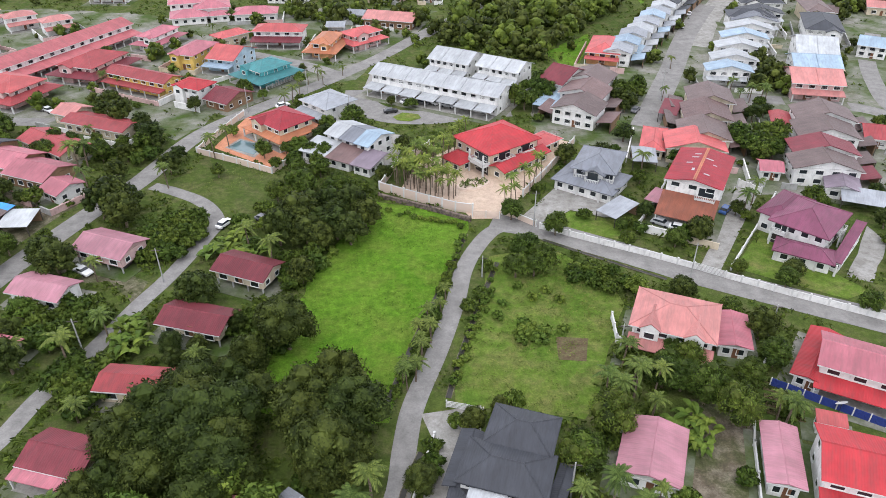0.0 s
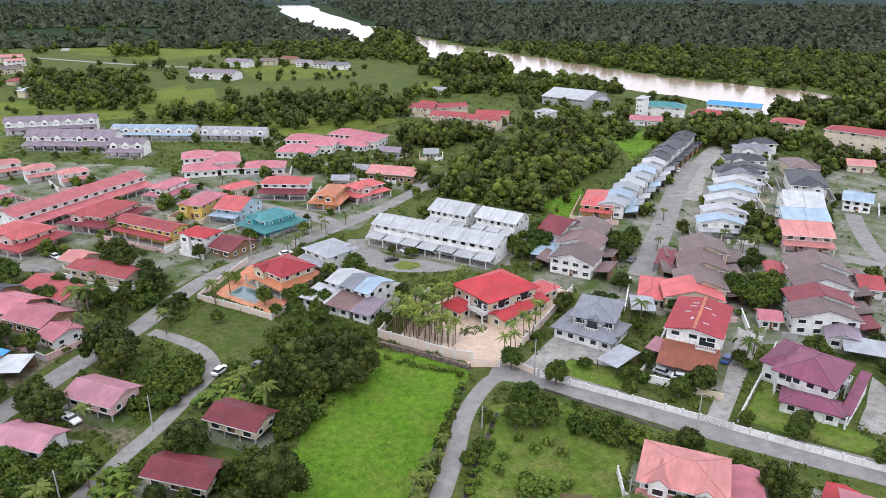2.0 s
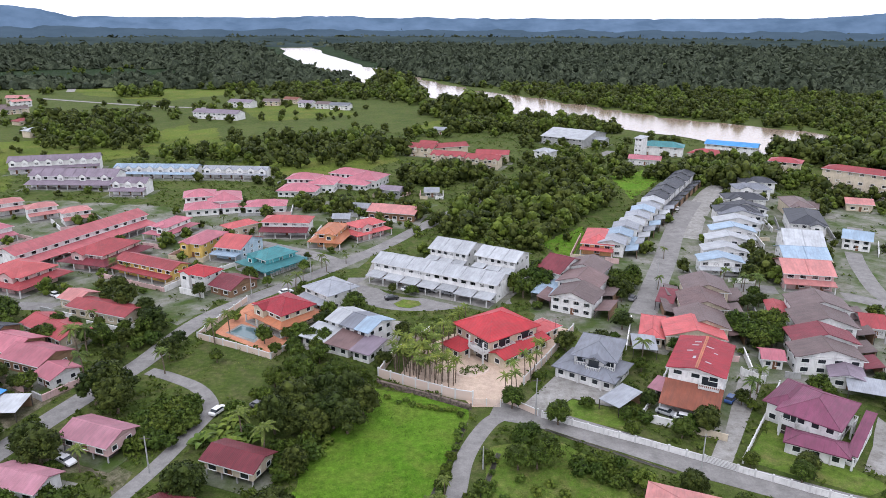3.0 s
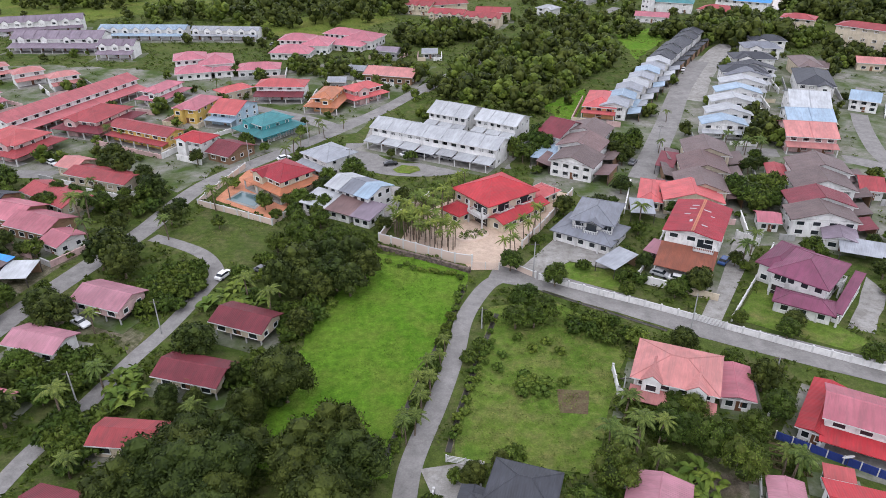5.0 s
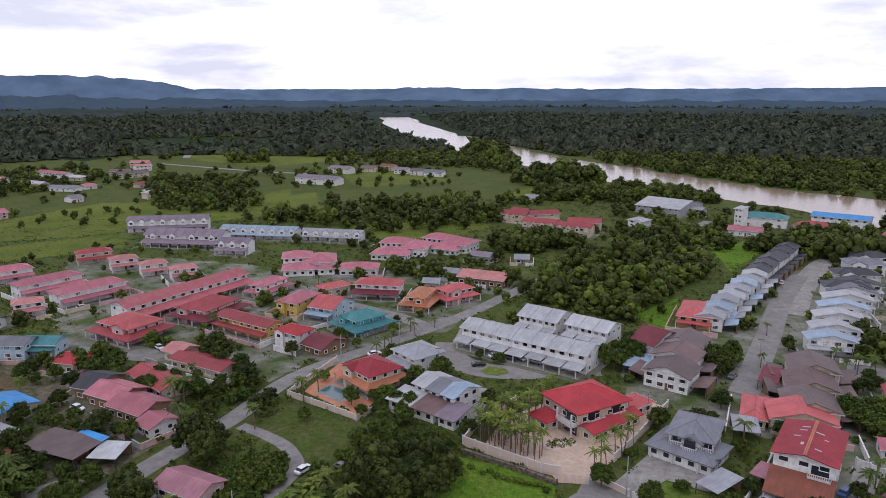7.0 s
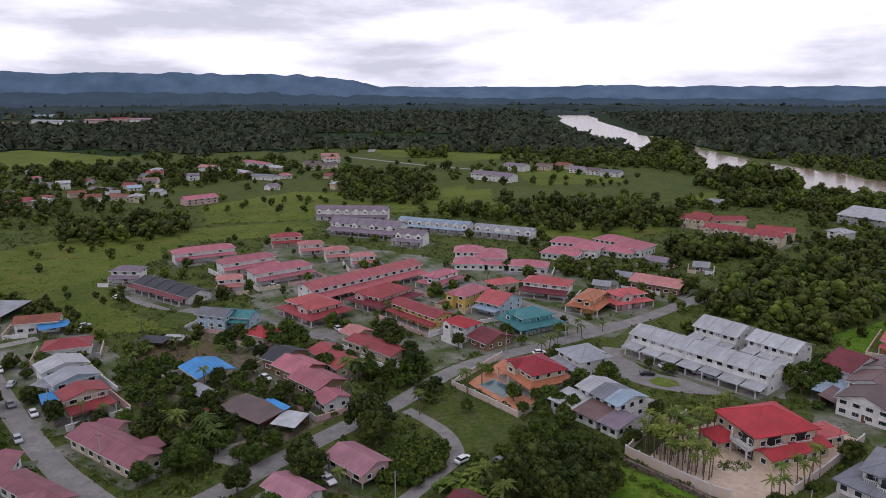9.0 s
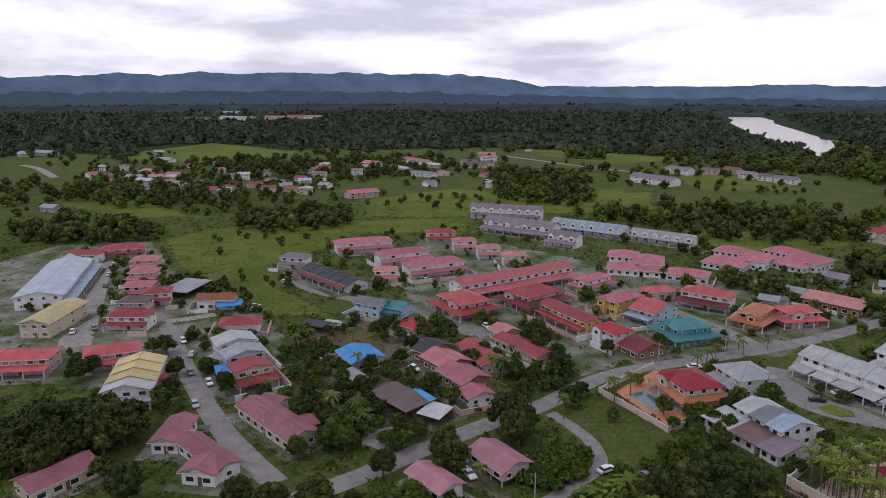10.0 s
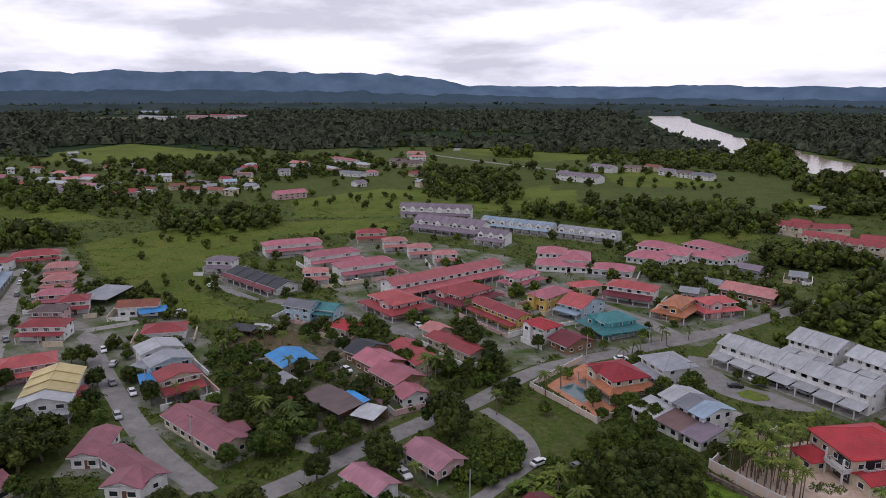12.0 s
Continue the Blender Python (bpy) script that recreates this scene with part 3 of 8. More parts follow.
def crown_mesh(name, seed, radius, height, lobes, per, size, mats, core=0.8):
    rng = np.random.default_rng(seed)
    cs, rs = [], []
    for i in range(lobes):
        a = i * 2.399 + rng.uniform(-0.3, 0.3)
        u = (i + 0.5) / lobes
        el = math.asin(-0.25 + 1.2 * u) if -0.25 + 1.2 * u < 1 else 1.5
        k = rng.uniform(0.5, 0.78)
        cs.append(np.array([math.cos(a) * math.cos(el) * radius * k, math.sin(a) * math.cos(el) * radius * k, height * (0.5 + 0.42 * math.sin(el) * rng.uniform(0.75, 1.1))]))
        rs.append(radius * rng.uniform(0.26, 0.42))
    v, f = leaf_cards(rng, cs, rs, per, size)
    bm = bmesh.new()
    # core lobes take the last material; a darker one paints the crown's inner shade
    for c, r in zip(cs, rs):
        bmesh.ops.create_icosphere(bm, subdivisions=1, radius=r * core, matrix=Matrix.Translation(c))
    for w in bm.verts:
        w.co += Vector(rng.uniform(-0.12, 0.12, 3)) * radius * 0.4
    cv = [tuple(w.co) for w in bm.verts]
    bm.verts.index_update()
    cf = [[w.index + len(v) for w in q.verts] for q in bm.faces]
    bm.free()
    me = bpy.data.meshes.new(name)
    me.from_pydata([tuple(p) for p in v] + cv, [], [list(q) for q in f] + cf)
    for m in mats:
        me.materials.append(m)
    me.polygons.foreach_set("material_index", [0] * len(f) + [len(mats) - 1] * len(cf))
    return me


def trunk_mesh(name, height, r0, seed, limbs=4, reach=2.0):
    bm = bmesh.new()
    rng = random.Random(seed)

    def limb(p, q, ra, rb, sides=7):
        d = (q - p).normalized()
        s = d.orthogonal().normalized()
        t = d.cross(s)
        rings = []
        for k, r in ((0, ra), (0.5, (ra + rb) / 2 * 1.02), (1, rb)):
            c = p.lerp(q, k) + (s * rng.uniform(-0.1, 0.1) if k == 0.5 else Vector())
            rings.append([bm.verts.new(c + (s * math.cos(a) + t * math.sin(a)) * r) for a in (2 * math.pi * i / sides for i in range(sides))])
        for a, b in zip(rings, rings[1:]):
            for i in range(sides):
                bm.faces.new((a[i], a[(i + 1) % sides], b[(i + 1) % sides], b[i]))

    fork = Vector((rng.uniform(-0.3, 0.3), rng.uniform(-0.3, 0.3), height * 0.45))
    limb(Vector((0, 0, -0.1)), fork, r0, r0 * 0.7)
    for i in range(limbs):
        a = i * 2 * math.pi / limbs + rng.uniform(-0.4, 0.4)
        limb(fork, fork + Vector((math.cos(a) * reach, math.sin(a) * reach, height * rng.uniform(0.3, 0.5))), r0 * 0.5, r0 * 0.15, 5)
    return mesh_of(name, bm)


def palm_meshes(seed, height, fronds, length, droop, thin):
    rng = random.Random(seed)
    bm = bmesh.new()
    lean = Vector((rng.uniform(-0.1, 0.1), rng.uniform(-0.1, 0.1), 0)) * height
    prev = None
    for k in range(7):
        t = k / 6
        c = lean * t * t + Vector((0, 0, height * t - 0.1))
        r = (0.20 if not thin else 0.09) * (1.35 - 0.55 * t)
        ring = [bm.verts.new(c + Vector((math.cos(a) * r, math.sin(a) * r, 0))) for a in (2 * math.pi * i / 7 for i in range(7))]
        if prev:
            for i in range(7):
                bm.faces.new((prev[i], prev[(i + 1) % 7], ring[(i + 1) % 7], ring[i]))
        prev = ring
    top = lean + Vector((0, 0, height - 0.15))
    trunk = mesh_of("trunk", bm)
    bm = bmesh.new()
    for i in range(fronds):
        a = i * 2.399 + rng.uniform(-0.2, 0.2)
        lift = rng.uniform(-0.15, 1.05)
        out = Vector((math.cos(a), math.sin(a), 0))
        side = Vector((-out.y, out.x, 0))
        ln = length * rng.uniform(0.8, 1.1)
        pts = []
        for k in range(9):
            t = k / 8
            pts.append(top + out * ln * (t * math.cos(lift * 0.8)) + Vector((0, 0, ln * (math.sin(lift) * t - droop * t * t))))
        for k in range(8):
            t = (k + 0.5) / 8
            wd = ln * 0.15 * (0.5 + 1.6 * t - 1.9 * t * t)
            p, q = pts[k], pts[k + 1]
            for s in (-1, 1):
                tip = side * s * wd + (q - p) * 0.7 - Vector((0, 0, wd * 0.55))
                m = p.lerp(q, 0.55)
                bm.faces.new([bm.verts.new(v) for v in (p, m, m + tip * 1.0, p + tip)])
                e = p.lerp(q, 0.62)
                bm.faces.new([bm.verts.new(v) for v in (e, q, q + tip * 0.92, e + tip * 1.02)])
    return trunk, mesh_of("crown", bm)


def banana_mesh(seed):
    rng = random.Random(seed)
    bm = bmesh.new()
    for i in range(11):
        a = i * 2.4
        o = Vector((rng.uniform(-0.9, 0.9), rng.uniform(-0.9, 0.9), rng.uniform(0.6, 1.8)))
        out = Vector((math.cos(a), math.sin(a), 0))
        side = Vector((-out.y, out.x, 0))
        ln = rng.uniform(1.6, 2.6)
        prev = None
        for k in range(6):
            t = k / 5
            c = o + out * ln * t * 0.85 + Vector((0, 0, ln * (0.95 * t - 0.9 * t * t)))
            wd = 0.42 * math.sin(math.pi * min(0.97, 0.12 + 0.85 * t))
            row = [bm.verts.new(c - side * wd + Vector((0, 0, 0.1))), bm.verts.new(c), bm.verts.new(c + side * wd + Vector((0, 0, 0.1)))]
            if prev:
                bm.faces.new((prev[0], prev[1], row[1], row[0]))
                bm.faces.new((prev[1], prev[2], row[2], row[1]))
            prev = row
    return mesh_of("leaves", bm)


PLANTS = {}


def plant_kinds():
    for i in range(3):
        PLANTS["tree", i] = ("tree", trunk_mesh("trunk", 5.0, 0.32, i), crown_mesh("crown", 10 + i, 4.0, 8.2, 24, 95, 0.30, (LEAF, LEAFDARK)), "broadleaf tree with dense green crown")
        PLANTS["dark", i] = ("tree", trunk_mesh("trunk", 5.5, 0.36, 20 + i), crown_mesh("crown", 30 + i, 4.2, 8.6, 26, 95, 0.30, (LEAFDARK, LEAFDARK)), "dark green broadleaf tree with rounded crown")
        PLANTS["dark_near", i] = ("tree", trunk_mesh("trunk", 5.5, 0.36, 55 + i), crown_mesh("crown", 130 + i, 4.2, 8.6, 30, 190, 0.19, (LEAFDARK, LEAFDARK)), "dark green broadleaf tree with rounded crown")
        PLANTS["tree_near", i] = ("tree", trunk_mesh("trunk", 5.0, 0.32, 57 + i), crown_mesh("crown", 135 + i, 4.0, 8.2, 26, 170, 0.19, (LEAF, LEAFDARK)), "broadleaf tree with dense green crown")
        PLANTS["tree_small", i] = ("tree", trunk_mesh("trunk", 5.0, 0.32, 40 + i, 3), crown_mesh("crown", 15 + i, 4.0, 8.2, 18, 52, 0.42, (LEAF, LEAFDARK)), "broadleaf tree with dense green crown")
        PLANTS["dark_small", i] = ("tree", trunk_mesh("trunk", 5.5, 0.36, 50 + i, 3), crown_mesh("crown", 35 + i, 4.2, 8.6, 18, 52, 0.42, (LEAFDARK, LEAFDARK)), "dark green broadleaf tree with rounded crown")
        PLANTS["light", i] = ("tree", trunk_mesh("trunk", 2.5, 0.16, 60 + i), crown_mesh("crown", 70 + i, 2.6, 4.6, 14, 90, 0.24, (LEAFLIGHT, LEAF)), "young tree with fresh yellow-green leaves")
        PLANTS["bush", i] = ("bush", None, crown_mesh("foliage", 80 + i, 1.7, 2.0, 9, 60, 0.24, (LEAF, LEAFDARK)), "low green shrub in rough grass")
        PLANTS["weed", i] = ("bush", None, crown_mesh("foliage", 90 + i, 1.2, 1.1, 6, 50, 0.22, (LEAFLIGHT, LEAFLIGHT)), "clump of tall bright green weeds")
        t, c = palm_meshes(100 + i, 7.5 + i, 22, 3.4, 0.62, False)
        c.materials.append(FROND)
        PLANTS["palm", i] = ("palm_tree", t, c, "coconut palm with arching green fronds")
        t, c = palm_meshes(110 + i, 5.6 + 0.6 * i, 20, 1.6, 0.5, True)
        c.materials.append(ARECA)
        PLANTS["areca", i] = ("palm_tree", t, c, "slender garden palm with small feathery crown")
        b = banana_mesh(120 + i)
        b.materials.append(LEAFLIGHT)
        PLANTS["banana", i] = ("banana_plant", None, b, "clump of banana plants with broad leaves")


plant_kinds()
PLANT_RNG = random.Random(5)


def plant(kind, x, y, s=1.0, z=0.0):
    """One plant; past the estate it joins the woodland mass."""
    r = PLANT_RNG
    far = math.hypot(x, y)
    if far > 225 and kind in ("tree", "dark", "bush", "light", "weed"):
        FARTREES.append((x, y, s * {"tree": 0.95, "dark": 1.0, "light": 0.5, "bush": 0.26, "weed": 0.15}[kind]))
        return None
    if kind in ("tree", "dark"):
        kind += "_small" if far > 150 else "_near" if far < 108 else ""
    name, trunk, crown, label = PLANTS[kind, r.randrange(3)]
    t = thing(name, x, y, z, 0, label, name.replace("_", " "), "trees and shrubs of the estate")
    t.matrix_basis = pose(x, y, z, 0, 0, r.uniform(0, 360)) @ Matrix.Diagonal((s * r.uniform(0.9, 1.1), s * r.uniform(0.9, 1.1), s * r.uniform(0.88, 1.12), 1))
    if trunk:
        part("trunk", trunk, BARK, t)
    part("crown" if trunk else "foliage", crown, None, t)
    return t


def grove(kind, x, y, rx, ry, rot, n, s=1.0):
    """n plants scattered over an ellipse, kept apart from one another; far ones join the woodland."""
    r, done = PLANT_RNG, []
    gap = 1.35 * math.sqrt(rx * ry / n)
    for _ in range(n * 12):
        if len(done) >= n:
            break
        a, k = r.uniform(0, 6.2832), math.sqrt(r.random())
        u, v = rx * k * math.cos(a), ry * k * math.sin(a)
        if any(math.hypot(u - p, v - q) < gap for p, q in done):
            continue
        done.append((u, v))
        c, q = math.cos(radians(rot)), math.sin(radians(rot))
        px, py, ps = x + u * c - v * q, y + u * q + v * c, s * r.uniform(0.75, 1.2)
        if kind == "far":
            FARTREES.append((px, py, ps))
        else:
            plant(kind, px, py, ps)


def GROUND():
    """One sheet to the horizon, finer near the estate."""
    bm = bmesh.new()
    s = [-4900, -3000, -1800, -1000, -600, -300, 0, 300, 600, 1000, 1800, 3000, 4900]
    grid = [[bm.verts.new((x, y, 0)) for x in s] for y in s]
    for j in range(len(s) - 1):
        for i in range(len(s) - 1):
            bm.faces.new((grid[j][i], grid[j][i + 1], grid[j + 1][i + 1], grid[j + 1][i]))
    ob = new("ground", mesh_of("ground", bm))
    ob.data.materials.append(GRASS)
    return tagged(ob, "flat rough grass land reaching the horizon", "", "", "structure")

# ---- walls, fences, cars and small things ----
def inside(x, y, pts):
    hit = False
    for (ax, ay), (bx, by) in zip(pts, pts[1:] + pts[:1]):
        if (ay > y) != (by > y) and x < (bx - ax) * (y - ay) / (by - ay) + ax:
            hit = not hit
    return hit


def wall_run(pts, height, mat, label, name="garden_wall", post=3.5, thick=0.16, base_z=0.0, cap=True, post_mat=None):
    """A free-standing wall along way points, with piers and coping."""
    w = thing(name, pts[0][0], pts[0][1], 0, 0, label, "wall", "garden walls and fences")
    ox, oy = pts[0]
    for (ax, ay), (bx, by) in zip(pts, pts[1:]):
        ln = math.hypot(bx - ax, by - ay)
        rot = math.degrees(math.atan2(by - ay, bx - ax))
        m = pose(ax - ox, ay - oy, base_z, 0, 0, rot)
        panel = part("wall_panel", boxed(0, ln, -thick / 2, thick / 2, -0.1, height), mat, w)
        panel.matrix_basis = m
        if cap:
            c = part("coping", boxed(-0.02, ln, -thick * 0.8, thick * 0.8, height + 0.003, height + 0.1), TRIM, w)
            c.matrix_basis = m
        n = max(1, round(ln / post))
        for i in range(n + 1):
            p = part("pier", boxed(-0.17, 0.17, -0.17, 0.17, -0.1, height + 0.35), post_mat or TRIM, w)
            p.matrix_basis = m @ pose(i * ln / n, 0, 0)
    return w


def rail_run(pts, height, mat, label, rails=3, post=2.5, name="fence"):
    """An open fence: posts and horizontal rails."""
    w = thing(name, pts[0][0], pts[0][1], 0, 0, label, "fence", "garden walls and fences")
    ox, oy = pts[0]
    for (ax, ay), (bx, by) in zip(pts, pts[1:]):
        ln = math.hypot(bx - ax, by - ay)
        m = pose(ax - ox, ay - oy, 0, 0, 0, math.degrees(math.atan2(by - ay, bx - ax)))
        for k in range(rails):
            z = height * (k + 0.6) / rails
            r = part("rail", boxed(0, ln, -0.04, 0.04, z - 0.06, z + 0.06), mat, w)
            r.matrix_basis = m
        n = max(1, round(ln / post))
        for i in range(n + 1):
            p = part("post", boxed(-0.09, 0.09, -0.09, 0.09, -0.1, height + 0.12), TRIM, w)
            p.matrix_basis = m @ pose(i * ln / n, 0, 0)
    return w


CARS = {}


def car(x, y, rot, colour, tall=False, name="car"):
    """A parked car: body, glazed cabin, roof, four wheels."""
    paint = {"white": (0.70, 0.70, 0.70), "black": (0.02, 0.02, 0.022), "silver": (0.38, 0.39, 0.40), "red": (0.35, 0.03, 0.03), "blue": (0.04, 0.09, 0.25), "grey": (0.15, 0.15, 0.16)}
    if colour not in CARS:
        CARS[colour] = material("car_paint_" + colour, paint[colour], 0.25, 0.0, 0.6)
        TYRE = CARS.setdefault("tyre", material("tyre_rubber", (0.02, 0.02, 0.02), 0.9))
    c = thing(name, x, y, 0.09, rot, f"parked {colour} {'pickup truck' if tall else 'saloon car'} with dark windows", "car", "parked cars")
    FOOTPRINTS.append((x, y, rot, 2.4, 1.0))
    ln, wd = (2.5, 0.9) if tall else (2.15, 0.85)
    key = ("carmesh", tall)
    if key not in MADE:
        prof = [(-ln, 0.35), (-ln, 0.85), (-ln + 0.15, 0.98), (ln - 1.2, 0.98), (ln - 0.15, 0.82), (ln, 0.7), (ln, 0.35)]
        bm = bmesh.new()
        sides = [[bm.verts.new((px, s * wd, pz)) for px, pz in prof] for s in (-1, 1)]
        bm.faces.new(sides[0])
        bm.faces.new(sides[1][::-1])
        for i in range(len(prof)):
            j = (i + 1) % len(prof)
            bm.faces.new((sides[0][j], sides[0][i], sides[1][i], sides[1][j]))
        bmesh.ops.bevel(bm, geom=bm.edges[:], offset=0.06, segments=1, affect="EDGES")
        body = mesh_of("body", bm)
        bm = bmesh.new()
        lo, hi = ((-0.5, 1.1), (-0.35, 0.65)) if tall else ((-1.7, 1.05), (-1.2, 0.45))
        v = [bm.verts.new(p) for p in ((lo[0], -wd + 0.06, 0.97), (lo[1], -wd + 0.06, 0.97), (lo[1], wd - 0.06, 0.97), (lo[0], wd - 0.06, 0.97), (hi[0], -wd + 0.2, 1.42), (hi[1], -wd + 0.2, 1.42), (hi[1], wd - 0.2, 1.42), (hi[0], wd - 0.2, 1.42))]
        for f in ((4, 5, 6, 7), (0, 1, 5, 4), (1, 2, 6, 5), (2, 3, 7, 6), (3, 0, 4, 7)):
            bm.faces.new([v[i] for i in f])
        cabin = mesh_of("windows", bm)
        cabin.materials.append(GLASS)
        bm = boxed(hi[0] - 0.05, hi[1] + 0.08, -wd + 0.18, wd - 0.18, 1.423, 1.47)
        top = mesh_of("car_roof", bm)
        bm = bmesh.new()
        bmesh.ops.create_cone(bm, cap_ends=True, segments=14, radius1=0.32, radius2=0.32, depth=0.2, matrix=Matrix.Rotation(radians(90), 4, "X"))
        wheel = mesh_of("wheel", bm)
        wheel.materials.append(CARS["tyre"])
        MADE[key] = (body, cabin, top, wheel)
    body, cabin, top, wheel = MADE[key]
    for nm, me in (("body", body), ("car_roof", top)):
        ob = part(nm, me.copy(), CARS[colour], c)
    part("windows", cabin, None, c)
    for sx in (-1, 1):
        for sy in (-1, 1):
            wv = part("wheel", wheel, None, c)
            wv.matrix_basis = pose(sx * ln * 0.62, sy * (wd - 0.08), 0.30)
    return c


def pole(x, y, h=8.0, arm=0.0, rot=0.0):
    p = thing("utility_pole", x, y, 0, rot, "grey utility pole beside the road", "pole", "utility poles")
    bm = bmesh.new()
    bmesh.ops.create_cone(bm, cap_ends=True, segments=8, radius1=0.16, radius2=0.10, depth=h, matrix=Matrix.Translation((0, 0, h / 2 - 0.1)))
    part("shaft", bm, wall_mat("grey"), p)
    part("crossarm", boxed(-0.9, 0.9, -0.06, 0.06, h - 0.7, h - 0.58), SHADE, p)
    return p


DITCH = material("wet_dark_drain", (0.03, 0.028, 0.022), 0.35)


def drain(pts, width, label="open concrete roadside drain with dark water"):
    """A sunk-looking channel between two concrete kerbs."""
    d = thing("drain", pts[0][0], pts[0][1], 0, 0, label, "drain", "roadside drains")
    ox, oy = pts[0]
    for (ax, ay), (bx, by) in zip(pts, pts[1:]):
        ln = math.hypot(bx - ax, by - ay)
        m = pose(ax - ox, ay - oy, 0, 0, 0, math.degrees(math.atan2(by - ay, bx - ax)))
        part("channel", boxed(0, ln, -width / 2, width / 2, -0.1, 0.075), DITCH, d).matrix_basis = m
        for s in (-1, 1):
            part("kerb", boxed(0, ln, s * (width / 2 + 0.06) - 0.055, s * (width / 2 + 0.06) + 0.055, -0.1, 0.13), EARTH, d).matrix_basis = m
    STRIPS.extend((p[0] + (q[0] - p[0]) * k / 8, p[1] + (q[1] - p[1]) * k / 8, width / 2) for p, q in zip(pts, pts[1:]) for k in range(9))
    return d


PINKWALL = material("cream_pink_wall_paint", (0.60, 0.48, 0.40), 0.85)
RUBBLE = material("rubble_stone", (0.13, 0.10, 0.085), 0.95)
base(RUBBLE, mixed(RUBBLE, noise_of(RUBBLE, 1.6, 4, 0.6, 0.35, 0.65, "World"), (0.07, 0.055, 0.05), (0.22, 0.17, 0.14)))
bumped(RUBBLE, noise_of(RUBBLE, 1.6, 4, 0.6, 0.3, 0.7, "World"), 1.0, 0.2)
BLUEPAINT = material("blue_fence_paint", (0.03, 0.05, 0.22), 0.5)
WEATHERED = wall_mat("white")


def hedge_row(a, b):
    """One planted row of low leafy vegetables."""
    t = thing("crop_row", a[0], a[1], 0, math.degrees(math.atan2(b[1] - a[1], b[0] - a[0])), "low dark green planted vegetable row", "crop row", "planted rows")
    ln = math.hypot(b[0] - a[0], b[1] - a[1])
    rng = np.random.default_rng(int(abs(a[1]) * 10))
    cs = [np.array([k, 0, 0.25]) for k in np.arange(0.3, ln, 0.55)]
    v, f = leaf_cards(rng, cs, [0.38] * len(cs), 14, 0.2)
    me = bpy.data.meshes.new("leaves")
    me.from_pydata(v.tolist(), [], f.tolist())
    part("leaves", me, LEAFDARK, t)
    part("soil_ridge", boxed(0, ln, -0.45, 0.45, -0.05, 0.12), SOIL, t)


def dish(x, y, z):
    """A satellite dish on a mast."""
    t = thing("satellite_dish", x, y, 0, 200, "white satellite dish on a thin mast", "satellite dish", "satellite dishes")
    bm = bmesh.new()
    bmesh.ops.create_cone(bm, cap_ends=True, segments=8, radius1=0.05, radius2=0.04, depth=z, matrix=Matrix.Translation((0, 0, z / 2 - 0.05)))
    part("mast", bm, SHADE, t)
    bm = bmesh.new()
    rings = []
    for k in range(4):
        r = 0.3 * k
        rings.append([bm.verts.new((r * math.cos(a), r * math.sin(a), 0.22 * r * r)) for a in (2 * math.pi * i / 14 for i in range(14))] if k else [bm.verts.new((0, 0, 0))])
    for i in range(14):
        bm.faces.new((rings[0][0], rings[1][i], rings[1][(i + 1) % 14]))
        for p, q in zip(rings[1:], rings[2:]):
            bm.faces.new((p[i], q[i], q[(i + 1) % 14], p[(i + 1) % 14]))
    part("bowl", bm, TRIM, t).matrix_basis = pose(0, 0, z, 40, 0, 0)


def planter(x, y):
    """An oval planted island in the forecourt."""
    t = thing("planter", x, y, 0, 25, "oval forecourt planter with low brown shrubs", "planter")
    bm = bmesh.new()
    bmesh.ops.create_cone(bm, cap_ends=True, segments=24, radius1=3.4, radius2=3.2, depth=0.5, matrix=Matrix.Translation((0, 0, 0.2)) @ Matrix.Diagonal((1.3, 0.7, 1, 1)))
    part("kerb", bm, PINKWALL, t)
    rng = np.random.default_rng(8)
    for i, a in enumerate(np.arange(0, 6.2, 0.35)):
        k = 0.9 if i % 2 else 0.55
        v, f = leaf_cards(rng, [np.array([3.6 * math.cos(a) * k, 1.9 * math.sin(a) * k, 0.7])], [0.5], 30, 0.2)
        me = bpy.data.meshes.new("shrub")
        me.from_pydata(v.tolist(), [], f.tolist())
        part("shrub", me, (MEADOWLEAF, LEAFLIGHT, LEAF)[i % 3], t)


